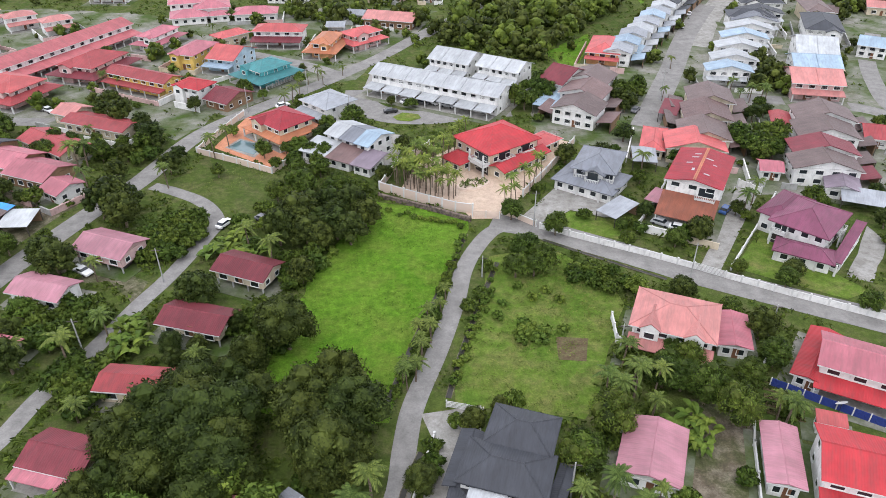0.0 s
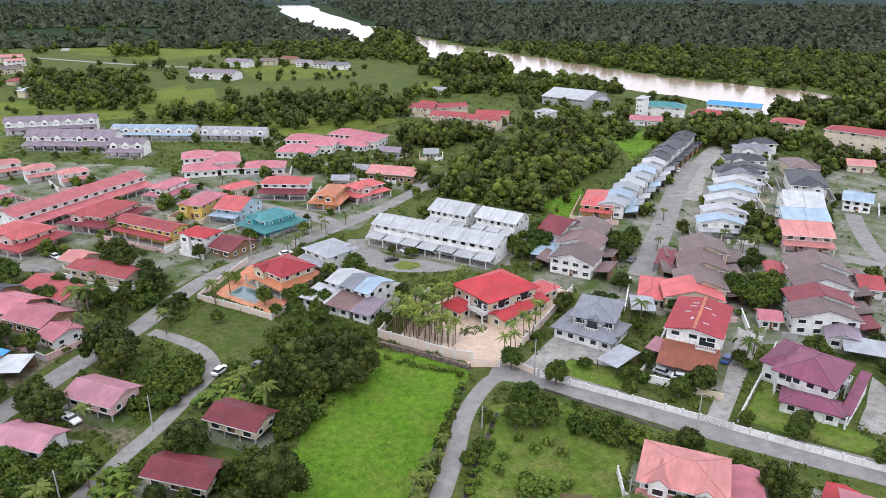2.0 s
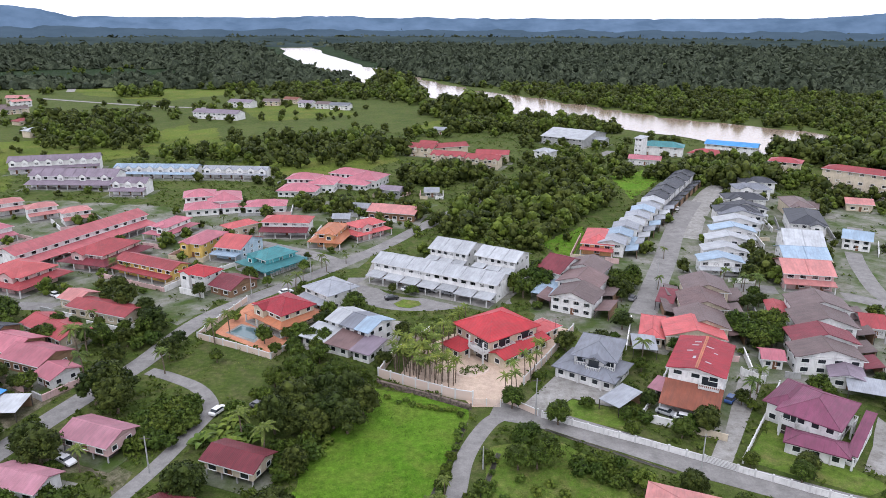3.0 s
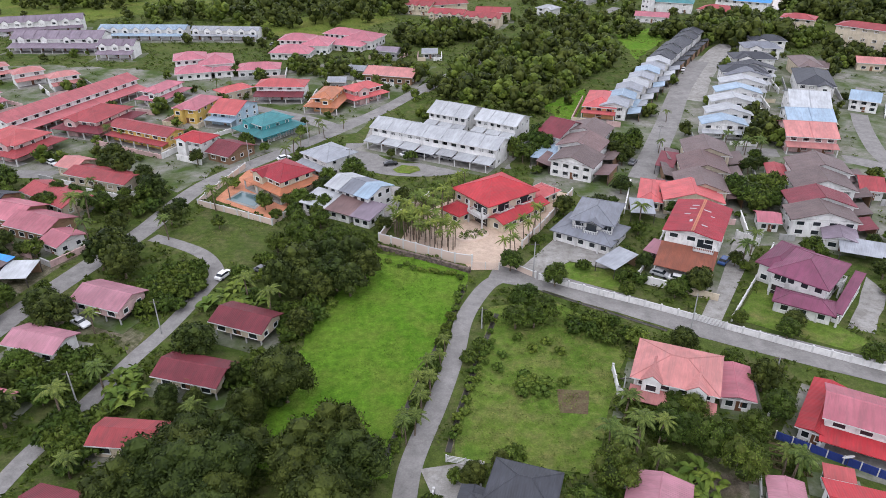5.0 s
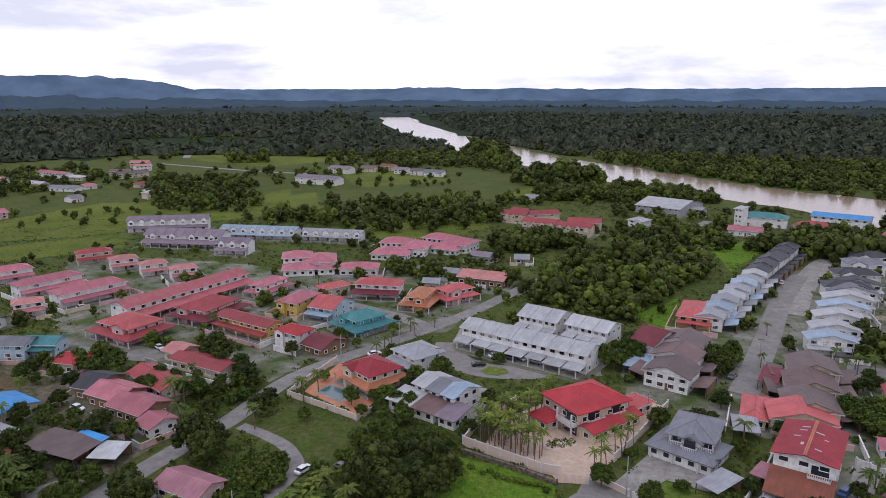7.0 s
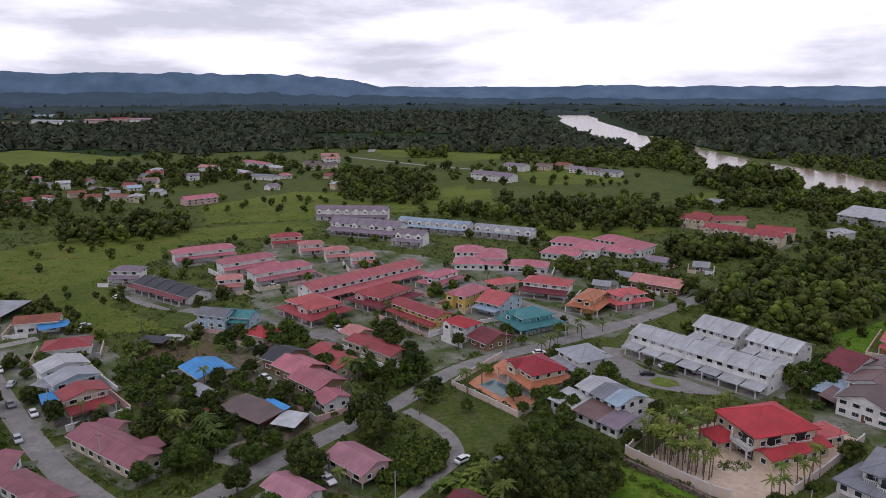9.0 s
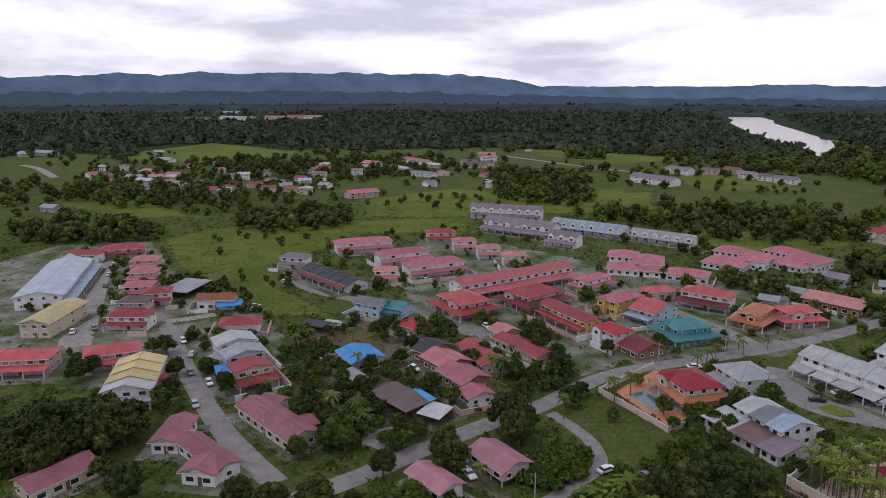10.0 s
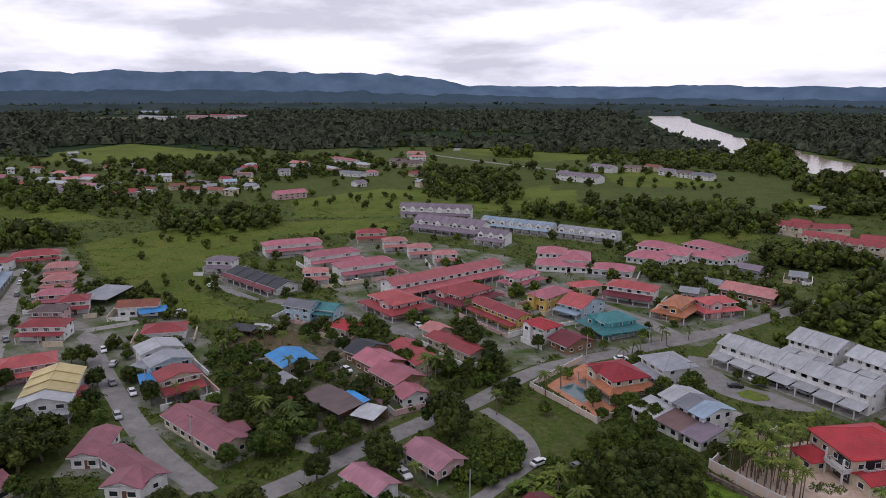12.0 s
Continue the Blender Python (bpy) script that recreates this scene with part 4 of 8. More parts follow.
def plot_walls():
    """Rendered boundary walls with coping round the house plots, broken where a drive or a neighbour stands."""
    placed = []
    rng = random.Random(19)
    for x, y, rot, hw, hd, front, paint in PLOTS:
        if math.hypot(x, y) < 150 or (x < -100 and y < 120):
            continue
        c, q = math.cos(radians(rot)), math.sin(radians(rot))
        a, b0, b1 = hw + rng.uniform(1.6, 2.6), -hd - front - rng.uniform(2.0, 4.0), hd + 1.2
        gate = rng.uniform(-0.5, 0.5) * a
        runs = [((-a, b0), (gate - 1.8, b0)), ((gate + 1.8, b0), (a, b0)), ((-a, b0), (-a, b1)), ((a, b0), (a, b1))]
        w = None
        for p0, p1 in runs:
            ln = math.hypot(p1[0] - p0[0], p1[1] - p0[1])
            pts = [(p0[0] + (p1[0] - p0[0]) * k / 8, p0[1] + (p1[1] - p0[1]) * k / 8) for k in range(9)]
            pts = [(x + u * c - v * q, y + u * q + v * c) for u, v in pts]
            if ln < 2.5 or any(math.hypot(u - e, v - f) < g + 0.5 for u, v in pts for e, f, g in STRIPS) or any(math.hypot(u - e, v - f) < 1.3 for u, v in pts[1:-1] for e, f in placed):
                continue
            hit = False
            for f in FOOTPRINTS:
                cc, ss = math.cos(radians(f[2])), math.sin(radians(f[2]))
                if any(abs((u - f[0]) * cc + (v - f[1]) * ss) < f[3] + 0.3 and abs((v - f[1]) * cc - (u - f[0]) * ss) < f[4] + 0.3 for u, v in pts):
                    hit = True
                    break
            if hit or any(n in ("meadow_lush", "meadow_dry", "forecourt", "lot", "pool_terrace") and inside(u, v, pp) for n, pp in PATCHES for u, v in pts[::4]):
                continue
            if w is None:
                w = thing("garden_wall", x, y, 0, rot, "weathered plastered boundary wall round house plot", "wall", "garden walls and fences")
            high = rng.choice((1.3, 1.5, 1.8))
            bm = boxed(0, ln, -0.09, 0.09, -0.1, high)
            box(bm, -0.05, ln + 0.05, -0.16, 0.16, high + 0.003, high + 0.1)
            for k in range(1, round(ln / 3.2)):
                box(bm, k * 3.2 - 0.16, k * 3.2 + 0.16, -0.17, 0.17, -0.1, high + 0.28)
            part("wall_panel", bm, wall_mat(rng.choice(("white", "white", "cream", "grey", "pink"))), w).matrix_basis = pose(p0[0], p0[1], 0, 0, 0, math.degrees(math.atan2(p1[1] - p0[1], p1[0] - p0[0])))
            placed.extend(pts[1:-1])


def gardens():
    """Small trees, shrubs and palms in the gaps between the estate houses."""
    rng = random.Random(77)
    done = 0
    foot = [(f[0], f[1], max(f[3], f[4])) for f in FOOTPRINTS]
    for _ in range(9000):
        if done >= 520:
            break
        hx, hy, hr = rng.choice(foot)
        if math.hypot(hx, hy) > 430:
            continue
        a = rng.uniform(0, 6.28)
        x, y = hx + math.cos(a) * (hr + rng.uniform(-1.5, 5)), hy + math.sin(a) * (hr + rng.uniform(-1.5, 5))
        clash = False
        for f in FOOTPRINTS:
            c, s = math.cos(radians(f[2])), math.sin(radians(f[2]))
            u, v = x - f[0], y - f[1]
            if abs(u * c + v * s) < f[3] + 0.9 and abs(v * c - u * s) < f[4] + 0.9:
                clash = True
                break
        if clash or any(math.hypot(x - p, y - q) < w + 1.2 for p, q, w in STRIPS) or any(n in ("meadow_lush", "meadow_dry", "forecourt", "yard_grey") and abs(p[0][0] - x) < 40 and abs(p[0][1] - y) < 40 and inside(x, y, p) for n, p in PATCHES):
            continue
        kind = rng.choice(("tree", "bush", "bush", "bush", "light", "palm", "dark", "dark") if math.hypot(x, y) < 225 else ("tree", "dark", "tree", "bush", "light"))
        plant(kind, x, y, {"tree": 0.55, "dark": 0.55, "bush": 1.05, "light": 0.8, "palm": 0.65}[kind] * rng.uniform(0.7, 1.3))
        done += 1

# ---- roads, river and fields ----
GROUND()
ribbon("lane", [(-11.0, 48.6), (-6.5, 60.2), (-5.7, 69.9), (-4.6, 78.3), (-1.0, 90.8), (2.2, 104.2), (3.9, 114.3), (6.7, 122.4), (10.1, 128.7), (13.6, 131.5)], 3.6, ASPHALT, 0.05, label="narrow cracked asphalt lane through the meadow")
ribbon("road_1", [(10.6, 133.4), (21.4, 129.6), (36.7, 120.9), (50.4, 112.6), (65.1, 105.2), (79.2, 98.2), (89.3, 92.9)], 7.4, ASPHALT, 0.06, label="grey asphalt estate road")
ribbon("lane_2", [(-67.3, 65.9), (-65.3, 71.0), (-63.6, 79.6), (-60.4, 88.8), (-56.9, 102.6), (-53.8, 112.5), (-50.7, 127.0), (-50.1, 133.6), (-55.5, 141.7), (-63.8, 147.2), (-70.2, 150.1)], 3.4, ASPHALT, 0.05, label="curving asphalt lane between kampung houses")
ribbon("road_2", [(-101.0, 72.0), (-96.5, 82.5), (-92.5, 93.5), (-89.2, 104.0), (-85.7, 118.0), (-82.0, 130.0), (-78.5, 140.5), (-73.9, 153.0), (-69.4, 174.2), (-64.8, 185.6), (-56.4, 198.1), (-44.0, 214.5), (-34.8, 227.6), (-21.3, 249.5), (-9.8, 272.2), (3.6, 296.0), (23.9, 320.5)], 5.8, ASPHALT, 0.06, label="grey asphalt road past the estate")
ribbon("road_3", [(-35.7, 227.6), (-46.7, 237.4), (-75.1, 253.7), (-105.3, 270.6), (-119.8, 280.5)], 6.7, ASPHALT, 0.05, label="side street between pink houses")
ribbon("cul_de_sac", [(-26.0, 214.4), (-24.8, 202.5), (-15.7, 193.6), (-4.1, 192.3), (7.5, 195.7), (19.4, 197.8)], 10.1, ASPHALT, 0.07, label="cul-de-sac in front of white terrace")
ribbon("street_1", [(56.7, 185.1), (68.3, 211.5), (78.5, 235.5), (94.8, 275.3), (115.9, 317.9)], 7.8, ASPHALT, 0.06, label="street between brown roofed terraces")
ribbon("street_2", [(91.9, 208.0), (106.1, 204.2), (121.6, 200.4), (131.1, 193.0)], 6.7, ASPHALT, 0.05, label="street behind semi-detached houses")
ribbon("street_3", [(133.9, 195.1), (136.1, 208.8), (148.0, 241.1), (167.3, 274.9)], 5.6, ASPHALT, 0.06, label="side street on the estate")
ribbon("street_4", [(-102.7, 88.6), (-115.6, 92.3), (-132.7, 98.3), (-161.1, 111.4), (-187.7, 124.9), (-206.3, 134.8), (-232.5, 135.7), (-252.6, 134.6)], 5.6, ASPHALT, 0.06, label="straight street between bungalows")
ribbon("street_5", [(-215.2, 106.9), (-244.8, 127.7), (-286.0, 155.0), (-326.1, 183.7)], 10.1, CONCRETE, 0.05, label="street between facing terraces")
ribbon("street_6", [(-223.7, 120.1), (-210.0, 143.0), (-205.2, 153.6)], 4.5, CONCRETE, 0.07, label="cross street by terraces")
ribbon("street_7", [(-240.6, 219.3), (-204.5, 197.8), (-178.3, 196.0), (-156.9, 197.1), (-131.8, 190.5), (-108.3, 189.0)], 5.6, ASPHALT, 0.05, label="street along red roofed houses")
ribbon("street_8", [(-8.0, 272.3), (11.5, 311.1), (42.3, 356.5), (81.7, 410.7), (107.1, 449.2)], 5.6, ASPHALT, 0.05, label="road winding through scrub")
ribbon("far_road", [(-423.7, 810.1), (-527.5, 1039.3)], 9.0, CONCRETE, 0.3, label="pale road through far fields")
ribbon("far_road_2", [(-420.9, 742.3), (-286.4, 682.6), (-213.9, 665.5)], 6.7, CONCRETE, 0.3, label="pale track across far fields")
ribbon("far_road_3", [(-788.6, 361.7), (-741.0, 355.4), (-653.2, 326.8)], 7.8, CONCRETE, 0.3, label="pale road beside far houses")
ribbon("estate_court", [(93.8, 259.4), (107.6, 292.1), (129.5, 333.6), (141.1, 349.6)], 10.1, CONCRETE, 0.05, label="concrete court between terraces")
patch("estate_ground", [(-224.6, 303.5), (-184.1, 315.0), (-132.1, 305.7), (-84.5, 292.2), (-46.4, 318.2), (-3.9, 308.7), (-29.5, 224.5), (-40.0, 218.7), (-65.7, 198.3), (-71.8, 177.5), (-102.9, 192.9), (-133.7, 187.9), (-152.9, 196.1)], YARD, 0.0196, "patchy concrete and earth between estate houses", 3)
patch("estate_ground_2", [(24.4, 181.3), (29.5, 230.1), (46.5, 241.7), (71.7, 275.4), (103.7, 327.9), (199.9, 327.2), (188.1, 274.7), (110.1, 143.9), (83.8, 144.0), (68.9, 146.8), (56.0, 158.6), (37.3, 173.8)], YARD, 0.0174, "patchy concrete and earth between terraces", 3)
patch("estate_ground_3", [(-219.9, 82.4), (-348.2, 136.9), (-367.1, 179.2), (-337.9, 214.3), (-254.8, 175.3), (-217.5, 179.6), (-167.2, 150.5), (-134.6, 120.0), (-141.6, 107.2), (-156.6, 109.9), (-167.5, 98.4), (-191.5, 87.0)], YARD, 0.0202, "patchy concrete and earth between houses", 3)
patch("kampung_ground", [(-169.6, 159.9), (-157.6, 179.9), (-127.1, 177.5), (-93.9, 164.0), (-83.3, 141.0), (-88.8, 127.7), (-93.8, 112.6), (-113.6, 113.9), (-136.3, 127.1)], EARTH, 0.023, "trodden earth and rough grass between houses", 2.5)
patch("kampung_ground_2", [(-77.9, 116.4), (-66.9, 117.4), (-57.6, 110.6), (-57.2, 103.4), (-65.3, 110.6), (-73.0, 110.6)], EARTH, 0.0258, "trodden earth beside raised houses", 1.5)
patch("kampung_ground_3", [(-45.3, 109.6), (-33.8, 106.9), (-31.3, 110.5), (-33.5, 116.3), (-27.0, 118.3), (-33.6, 122.6)], EARTH, 0.0306, "trodden earth beside raised house", 1.5)
patch("yard_slab", [(-102.9, 116.6), (-98.5, 121.6), (-91.7, 118.2), (-93.0, 111.6), (-99.1, 111.1)], CONCRETE, 0.036, "broken pale concrete slabs in the yard", 0.6)
patch("debris_ground", [(-168.0, 160.8), (-151.8, 173.1), (-138.3, 168.2), (-147.4, 154.6), (-161.1, 151.5)], SOIL, 0.039, "bare brown ground strewn with debris", 1.5)
patch("garden_ground", [(38.6, 79.2), (48.4, 80.4), (41.5, 58.8), (33.1, 58.8), (34.6, 67.7)], EARTH, 0.0138, "trodden earth garden", 1.0)
patch("terrace_yard", [(-25.8, 211.9), (-14.5, 202.4), (5.8, 193.5), (19.9, 193.5), (21.1, 219.3), (-16.4, 236.0), (-24.2, 236.1)], CONCRETE, 0.0166, "concrete forecourts of terrace", 0.0)
patch("house_yard", [(-40.4, 174.1), (-34.4, 185.5), (-10.1, 179.5), (-12.3, 162.1), (-20.5, 157.3), (-35.4, 162.1)], CONCRETE, 0.0194, "concrete yard around house", 0.0)
patch("meadow_lush", [(-25.6, 116.3), (-17.1, 142.9), (5.7, 135.1), (5.5, 130.3), (1.7, 116.2), (-1.1, 101.6), (-6.1, 85.2), (-8.2, 74.8), (-15.5, 72.0), (-30.3, 77.7)], LUSH, 0.0402, "bright green boggy meadow", 1.2)
patch("meadow_dry", [(9.2, 119.3), (21.1, 122.4), (30.8, 114.2), (33.4, 103.2), (24.7, 81.3), (21.8, 75.3), (1.3, 77.7), (1.3, 81.3), (6.8, 103.3)], MEADOW, 0.043, "rough green and yellow meadow", 1.0)
patch("bare_bed", [(19.7, 94.1), (25.0, 93.7), (23.8, 87.9), (19.2, 88.3)], SOIL, 0.0758, "square of bare dug soil", 0.5)
patch("forecourt", [(-10.7, 147.0), (-6.5, 162.0), (2.3, 171.5), (27.3, 179.4), (34.1, 174.9), (18.8, 145.5), (13.4, 137.4), (10.7, 134.4), (6.3, 134.4), (3.5, 140.0)], PAVERS, 0.0686, "orange paved forecourt", 0.0)
patch("yard_grey", [(17.7, 135.8), (27.2, 149.7), (39.2, 145.5), (38.4, 135.0), (35.9, 135.0), (28.8, 138.3), (21.7, 131.9)], CONCRETE, 0.0418, "pale concrete driveway", 0.0)
patch("yard_lane", [(51.5, 116.1), (54.8, 114.1), (75.5, 148.1), (69.9, 149.6), (64.9, 138.7)], CONCRETE, 0.0396, "stained concrete drive", 0.0)
patch("yard_patio", [(79.0, 112.1), (83.0, 110.2), (93.2, 124.4), (92.6, 131.2)], CONCRETE, 0.0424, "broken concrete patio", 0.5)
patch("yard_near", [(-3.5, 76.1), (5.8, 77.9), (5.5, 72.0), (0.4, 59.7), (-3.4, 57.8), (-1.2, 69.8)], CONCRETE, 0.0502, "stained concrete drive beside house", 0.0)
patch("yard_right", [(44.8, 62.6), (48.0, 61.6), (45.5, 55.2), (43.1, 57.9)], CONCRETE, 0.053, "pale concrete yard", 0.0)
patch("lot", [(-66.1, 150.0), (-60.8, 165.5), (-43.1, 157.4), (-32.7, 149.9), (-34.4, 140.3), (-45.1, 136.5), (-54.2, 141.7)], GRASS, 0.0458, "vacant grass lot", 0.8)
patch("pool_terrace", [(-61.4, 171.7), (-57.1, 193.8), (-36.8, 185.5), (-42.7, 159.0)], TERRACOTTA, 0.05, "terracotta pool terrace", 0.0)
patch("lawn_1", [(58.0, 115.1), (69.8, 131.3), (71.0, 122.3), (77.9, 112.1), (81.1, 107.5), (75.5, 104.9)], MEADOW, 0.0418, "mown garden lawn", 0.3)
patch("lawn_2", [(21.8, 132.6), (28.7, 137.6), (42.6, 131.4), (39.8, 124.5)], MEADOW, 0.0446, "mown strip of lawn", 0.3)
patch("roundabout", [(-14.8, 192.3), (-12.2, 195.7), (-7.4, 194.4), (-6.5, 191.5), (-9.7, 189.0), (-13.3, 189.8)], MEADOW, 0.16, "oval grass island with kerb", 0.0)
patch("field_1", [(-288.8, 461.9), (-238.5, 470.0), (-175.7, 543.4), (-128.4, 414.8), (-182.5, 428.6), (-215.1, 422.1), (-235.1, 394.9), (-268.0, 394.2), (-311.8, 461.4)], FARFIELD, 0.0402, "wide green field", 4)
patch("field_2", [(-521.6, 1039.4), (-270.8, 1002.0), (-227.4, 814.0), (-285.2, 723.1), (-389.6, 778.5), (-442.8, 844.7)], FARFIELD, 0.053, "pale green far field", 6)
patch("field_3", [(-24.8, 546.7), (12.2, 635.8), (84.9, 645.6), (117.5, 599.6), (63.8, 548.6), (14.5, 526.9)], FARFIELD, 0.0458, "green field by the river", 4)
patch("field_4", [(-125.8, 406.0), (-34.1, 435.9), (-25.9, 417.1), (-48.1, 375.5), (-95.9, 367.1)], FARFIELD, 0.0486, "green field behind the estate", 3)
patch("field_5", [(-336.6, 223.6), (-329.7, 275.7), (-282.6, 323.6), (-231.3, 372.9), (-213.0, 331.2), (-261.9, 290.0), (-247.7, 256.8), (-245.0, 216.5), (-206.1, 187.0), (-169.4, 177.0), (-191.5, 162.5), (-271.2, 187.1)], FARFIELD, 0.0318, "overgrown green field", 3)
patch("field_6", [(-767.6, 660.9), (-879.8, 673.3), (-836.2, 535.2), (-753.5, 460.3), (-600.5, 507.9), (-645.9, 636.7)], FARFIELD, 0.0446, "pale far field", 6)
patch("field_7", [(-499.9, 251.5), (-465.9, 294.3), (-385.3, 273.3), (-409.5, 246.0)], FARFIELD, 0.0474, "pale field by the wood", 4)
patch("field_8", [(-337.1, 386.7), (-314.1, 471.4), (-216.8, 497.2), (-204.8, 561.5), (-158.4, 458.2), (-231.3, 372.9), (-288.5, 335.9)], FARFIELD, 0.0602, "wide green field", 4)
patch("field_9", [(89.3, 371.4), (120.2, 394.8), (118.1, 372.0), (88.4, 321.4)], LUSH, 0.053, "bright green plot", 2)
patch("field_10", [(297.2, 633.7), (374.4, 651.6), (346.4, 597.3), (267.0, 553.0)], FARFIELD, 0.0558, "pale clearing in forest", 5)
patch("field_11", [(-207.3, 698.9), (-97.6, 686.5), (-79.0, 625.8), (-148.2, 576.3)], FARFIELD, 0.0686, "green field before houses", 4)
patch("field_12", [(35.8, 251.1), (56.3, 275.5), (54.4, 241.6), (41.9, 236.9)], LUSH, 0.0418, "rank grass beside scrub", 2)
patch("far_site", [(-1800, 985), (-1560, 1130), (-1440, 1190), (-1380, 1230), (-1480, 1330), (-1640, 1260), (-1840, 1060)], EARTH, 0.35, "pale cleared ground round far buildings", 12)
RIVER = [(-433, 2118), (-229, 1389), (-118, 1086), (-25, 894), (27, 783), (86, 689), (133, 623), (172, 562), (221, 517), (260, 451)]
ribbon("water", RIVER, [91, 97, 106, 71, 90, 99, 90, 85, 97, 105], WATER, 0.35, label="broad silty brown river reflecting the sky")

# ---- large houses round the meadow ----
mansion = villa(13.6, 165.4, -52.8, "two-storey mansion with bright red hipped roofs and balcony", [(0.3, -0.4, 0.0, 14.8, 17.2, 6.1, 'hip', 'red', 'cream', 0.44), (-1.6, -11.0, 7.1, 7.0, 6.5, 2.9, 'hip', 'red', 'cream', 0.5), (8.2, 0.5, 97.0, 18.0, 6.0, 2.9, 'gable_x', 'red', 'cream', 0.35), (3.4, 12.4, 95.4, 10.0, 7.0, 2.9, 'hip', 'coral', 'cream', 0.35)], [(-4.6, -13.7, 2.8), (1.0, -13.0, 2.8)])
balcony(mansion, 4.2, -8.25, 3.0, 0.0, 5.6, 2.2, 6.0)
balcony(mansion, 6.95, -3.5, 3.3, 90.0, 4.6, 1.5)
balcony(mansion, 6.95, 3.5, 3.3, 90.0, 4.0, 1.3)
grey_house = villa(37.5, 153.2, -23.2, "two-storey house with grey tiled hipped roofs", [(0.0, 0.0, 0.0, 10.8, 13.6, 5.4, 'hip', 'grey', 'white', 0.42), (-0.5, -4.5, -10.8, 15.6, 12.1, 2.7, 'hip', 'grey', 'white', 0.3), (0.4, -5.6, -6.3, 5.7, 4.0, 5.0, 'gable_y', 'grey', 'white', 0.4)], [(-7.8, -8.9, 2.6), (-2.8, -9.7, 2.6), (2.8, -11.1, 2.6)])
purple_house = villa(76.7, 126.6, -42.5, "two-storey house with purple tiled hipped roofs", [(0.0, 0.0, 0.0, 12.2, 14.5, 5.2, 'hip', 'purple', 'white', 0.42), (-5.7, 2.4, -3.3, 7.1, 13.5, 4.6, 'hip', 'purple', 'white', 0.4), (2.9, -9.8, 12.4, 11.5, 6.0, 2.7, 'hip', 'purple', 'white', 0.4), (8.6, -1.9, 1.8, 2.1, 16.2, 2.7, 'mono', 'purple', 'white', 0.12)], [(-1.7, -12.8, 2.6), (2.1, -12.1, 2.6), (5.9, -11.5, 2.6), (9.4, -10.8, 2.6)])
villa(11.0, 68.2, -18.0, "two-storey white house with weathered charcoal tiled roofs", [(0.0, 0.0, 0.0, 9.7, 7.8, 5.2, 'hip', 'dark grey', 'white', 0.45), (-0.6, -7.0, 1.0, 12.3, 8.0, 5.0, 'hip', 'dark grey', 'white', 0.45), (-0.2, -11.0, 5.5, 14.3, 5.0, 2.7, 'hip', 'dark grey', 'white', 0.3), (-6.7, -5.2, 1.6, 4.0, 10.4, 2.7, 'gable_y', 'dark grey', 'white', 0.25), (6.7, -5.6, -4.8, 2.3, 7.1, 2.8, 'gable_y', 'dark grey', 'white', 0.3), (-2.0, -11.6, 3.0, 5.1, 1.6, 4.4, 'mono', 'white', 'white', 0.05), (3.0, -12.0, 5.7, 4.0, 1.6, 4.4, 'mono', 'white', 'white', 0.05)], [])
balcony(grey_house, -3.0, -6.1, 3.35, 0.0, 2.6, 1.2)
balcony(grey_house, 3.6, -6.1, 3.35, 0.0, 2.6, 1.2)
balcony(grey_house, 0.2, -7.6, 3.1, -6.3, 3.2, 1.0)
balcony(purple_house, -3.4, -6.55, 3.1, 0.0, 3.0, 1.3)
balcony(purple_house, 5.4, 2.0, 3.1, 90.0, 3.0, 1.2)
house(29.1, 66.5, -20.8, 8.9, 11.2, 3.1, "gable_y", "lavender pink", "white", pitch=0.22, apron=1.5)
house(46.8, 65.8, -15.8, 5.2, 11.5, 3.1, "gable_y", "lavender pink", "white", pitch=0.2, apron=1.5)
house(57.1, 62.2, -19.1, 14.1, 10.6, 5.3, "gable_x", "red", "white", porch=7.5, apron=1.5)
house(56.9, 72.6, -18.1, 4.3, 2.7, 2.58, "mono", "coral", "white", apron=1.5)
house(65.6, 82.6, -27.5, 12.5, 9.4, 5.3, "gable_x", "pink", "white", porch=3.0, porch_roof='red', apron=1.5)
house(61.1, 86.6, -35.8, 5.4, 14.7, 2.75, "gable_y", "red", "white", pitch=0.2, apron=1.5)
house(39.5, 93.8, -21.9, 14.2, 11.6, 5.3, "hip", "salmon", "white", porch=3.0, units=2, gables=2, apron=1.5)
house(49.2, 92.7, -13.8, 5.9, 9.6, 2.92, "gable_y", "pink", "white", pitch=0.2, apron=1.5)
house(3.8, 48.6, -10.2, 12.2, 5.6, 2.75, "gable_x", "white", "cream", pitch=0.12, apron=1.5)
house(-52.9, 66.2, -14.2, 10.3, 7.3, 2.92, "gable_x", "maroon", "cream", porch=2.5, porch_roof='pink', apron=1.5)
house(-54.3, 50.9, -8.5, 7.7, 5.3, 2.75, "gable_x", "pink", "cream", apron=1.5)
house(-20.2, 56.9, -38.5, 5.5, 5.6, 2.58, "gable_y", "silver", "timber", pitch=0.15, apron=1.5)
house(-25.8, 57.5, -8.8, 4.6, 3.1, 2.41, "mono", "pink", "timber", apron=1.5)
house(-47.6, 80.7, -5.6, 12.6, 6.3, 2.92, "gable_x", "brick red", "cream", pitch=0.3, apron=1.5)
house(-42.8, 95.9, -15.6, 12.8, 7.5, 3.27, "gable_x", "maroon", "cream", stilts=True, apron=1.5)
house(-37.6, 111.0, -21.6, 12.0, 7.7, 3.61, "gable_x", "maroon", "cream", stilts=True, apron=1.5)
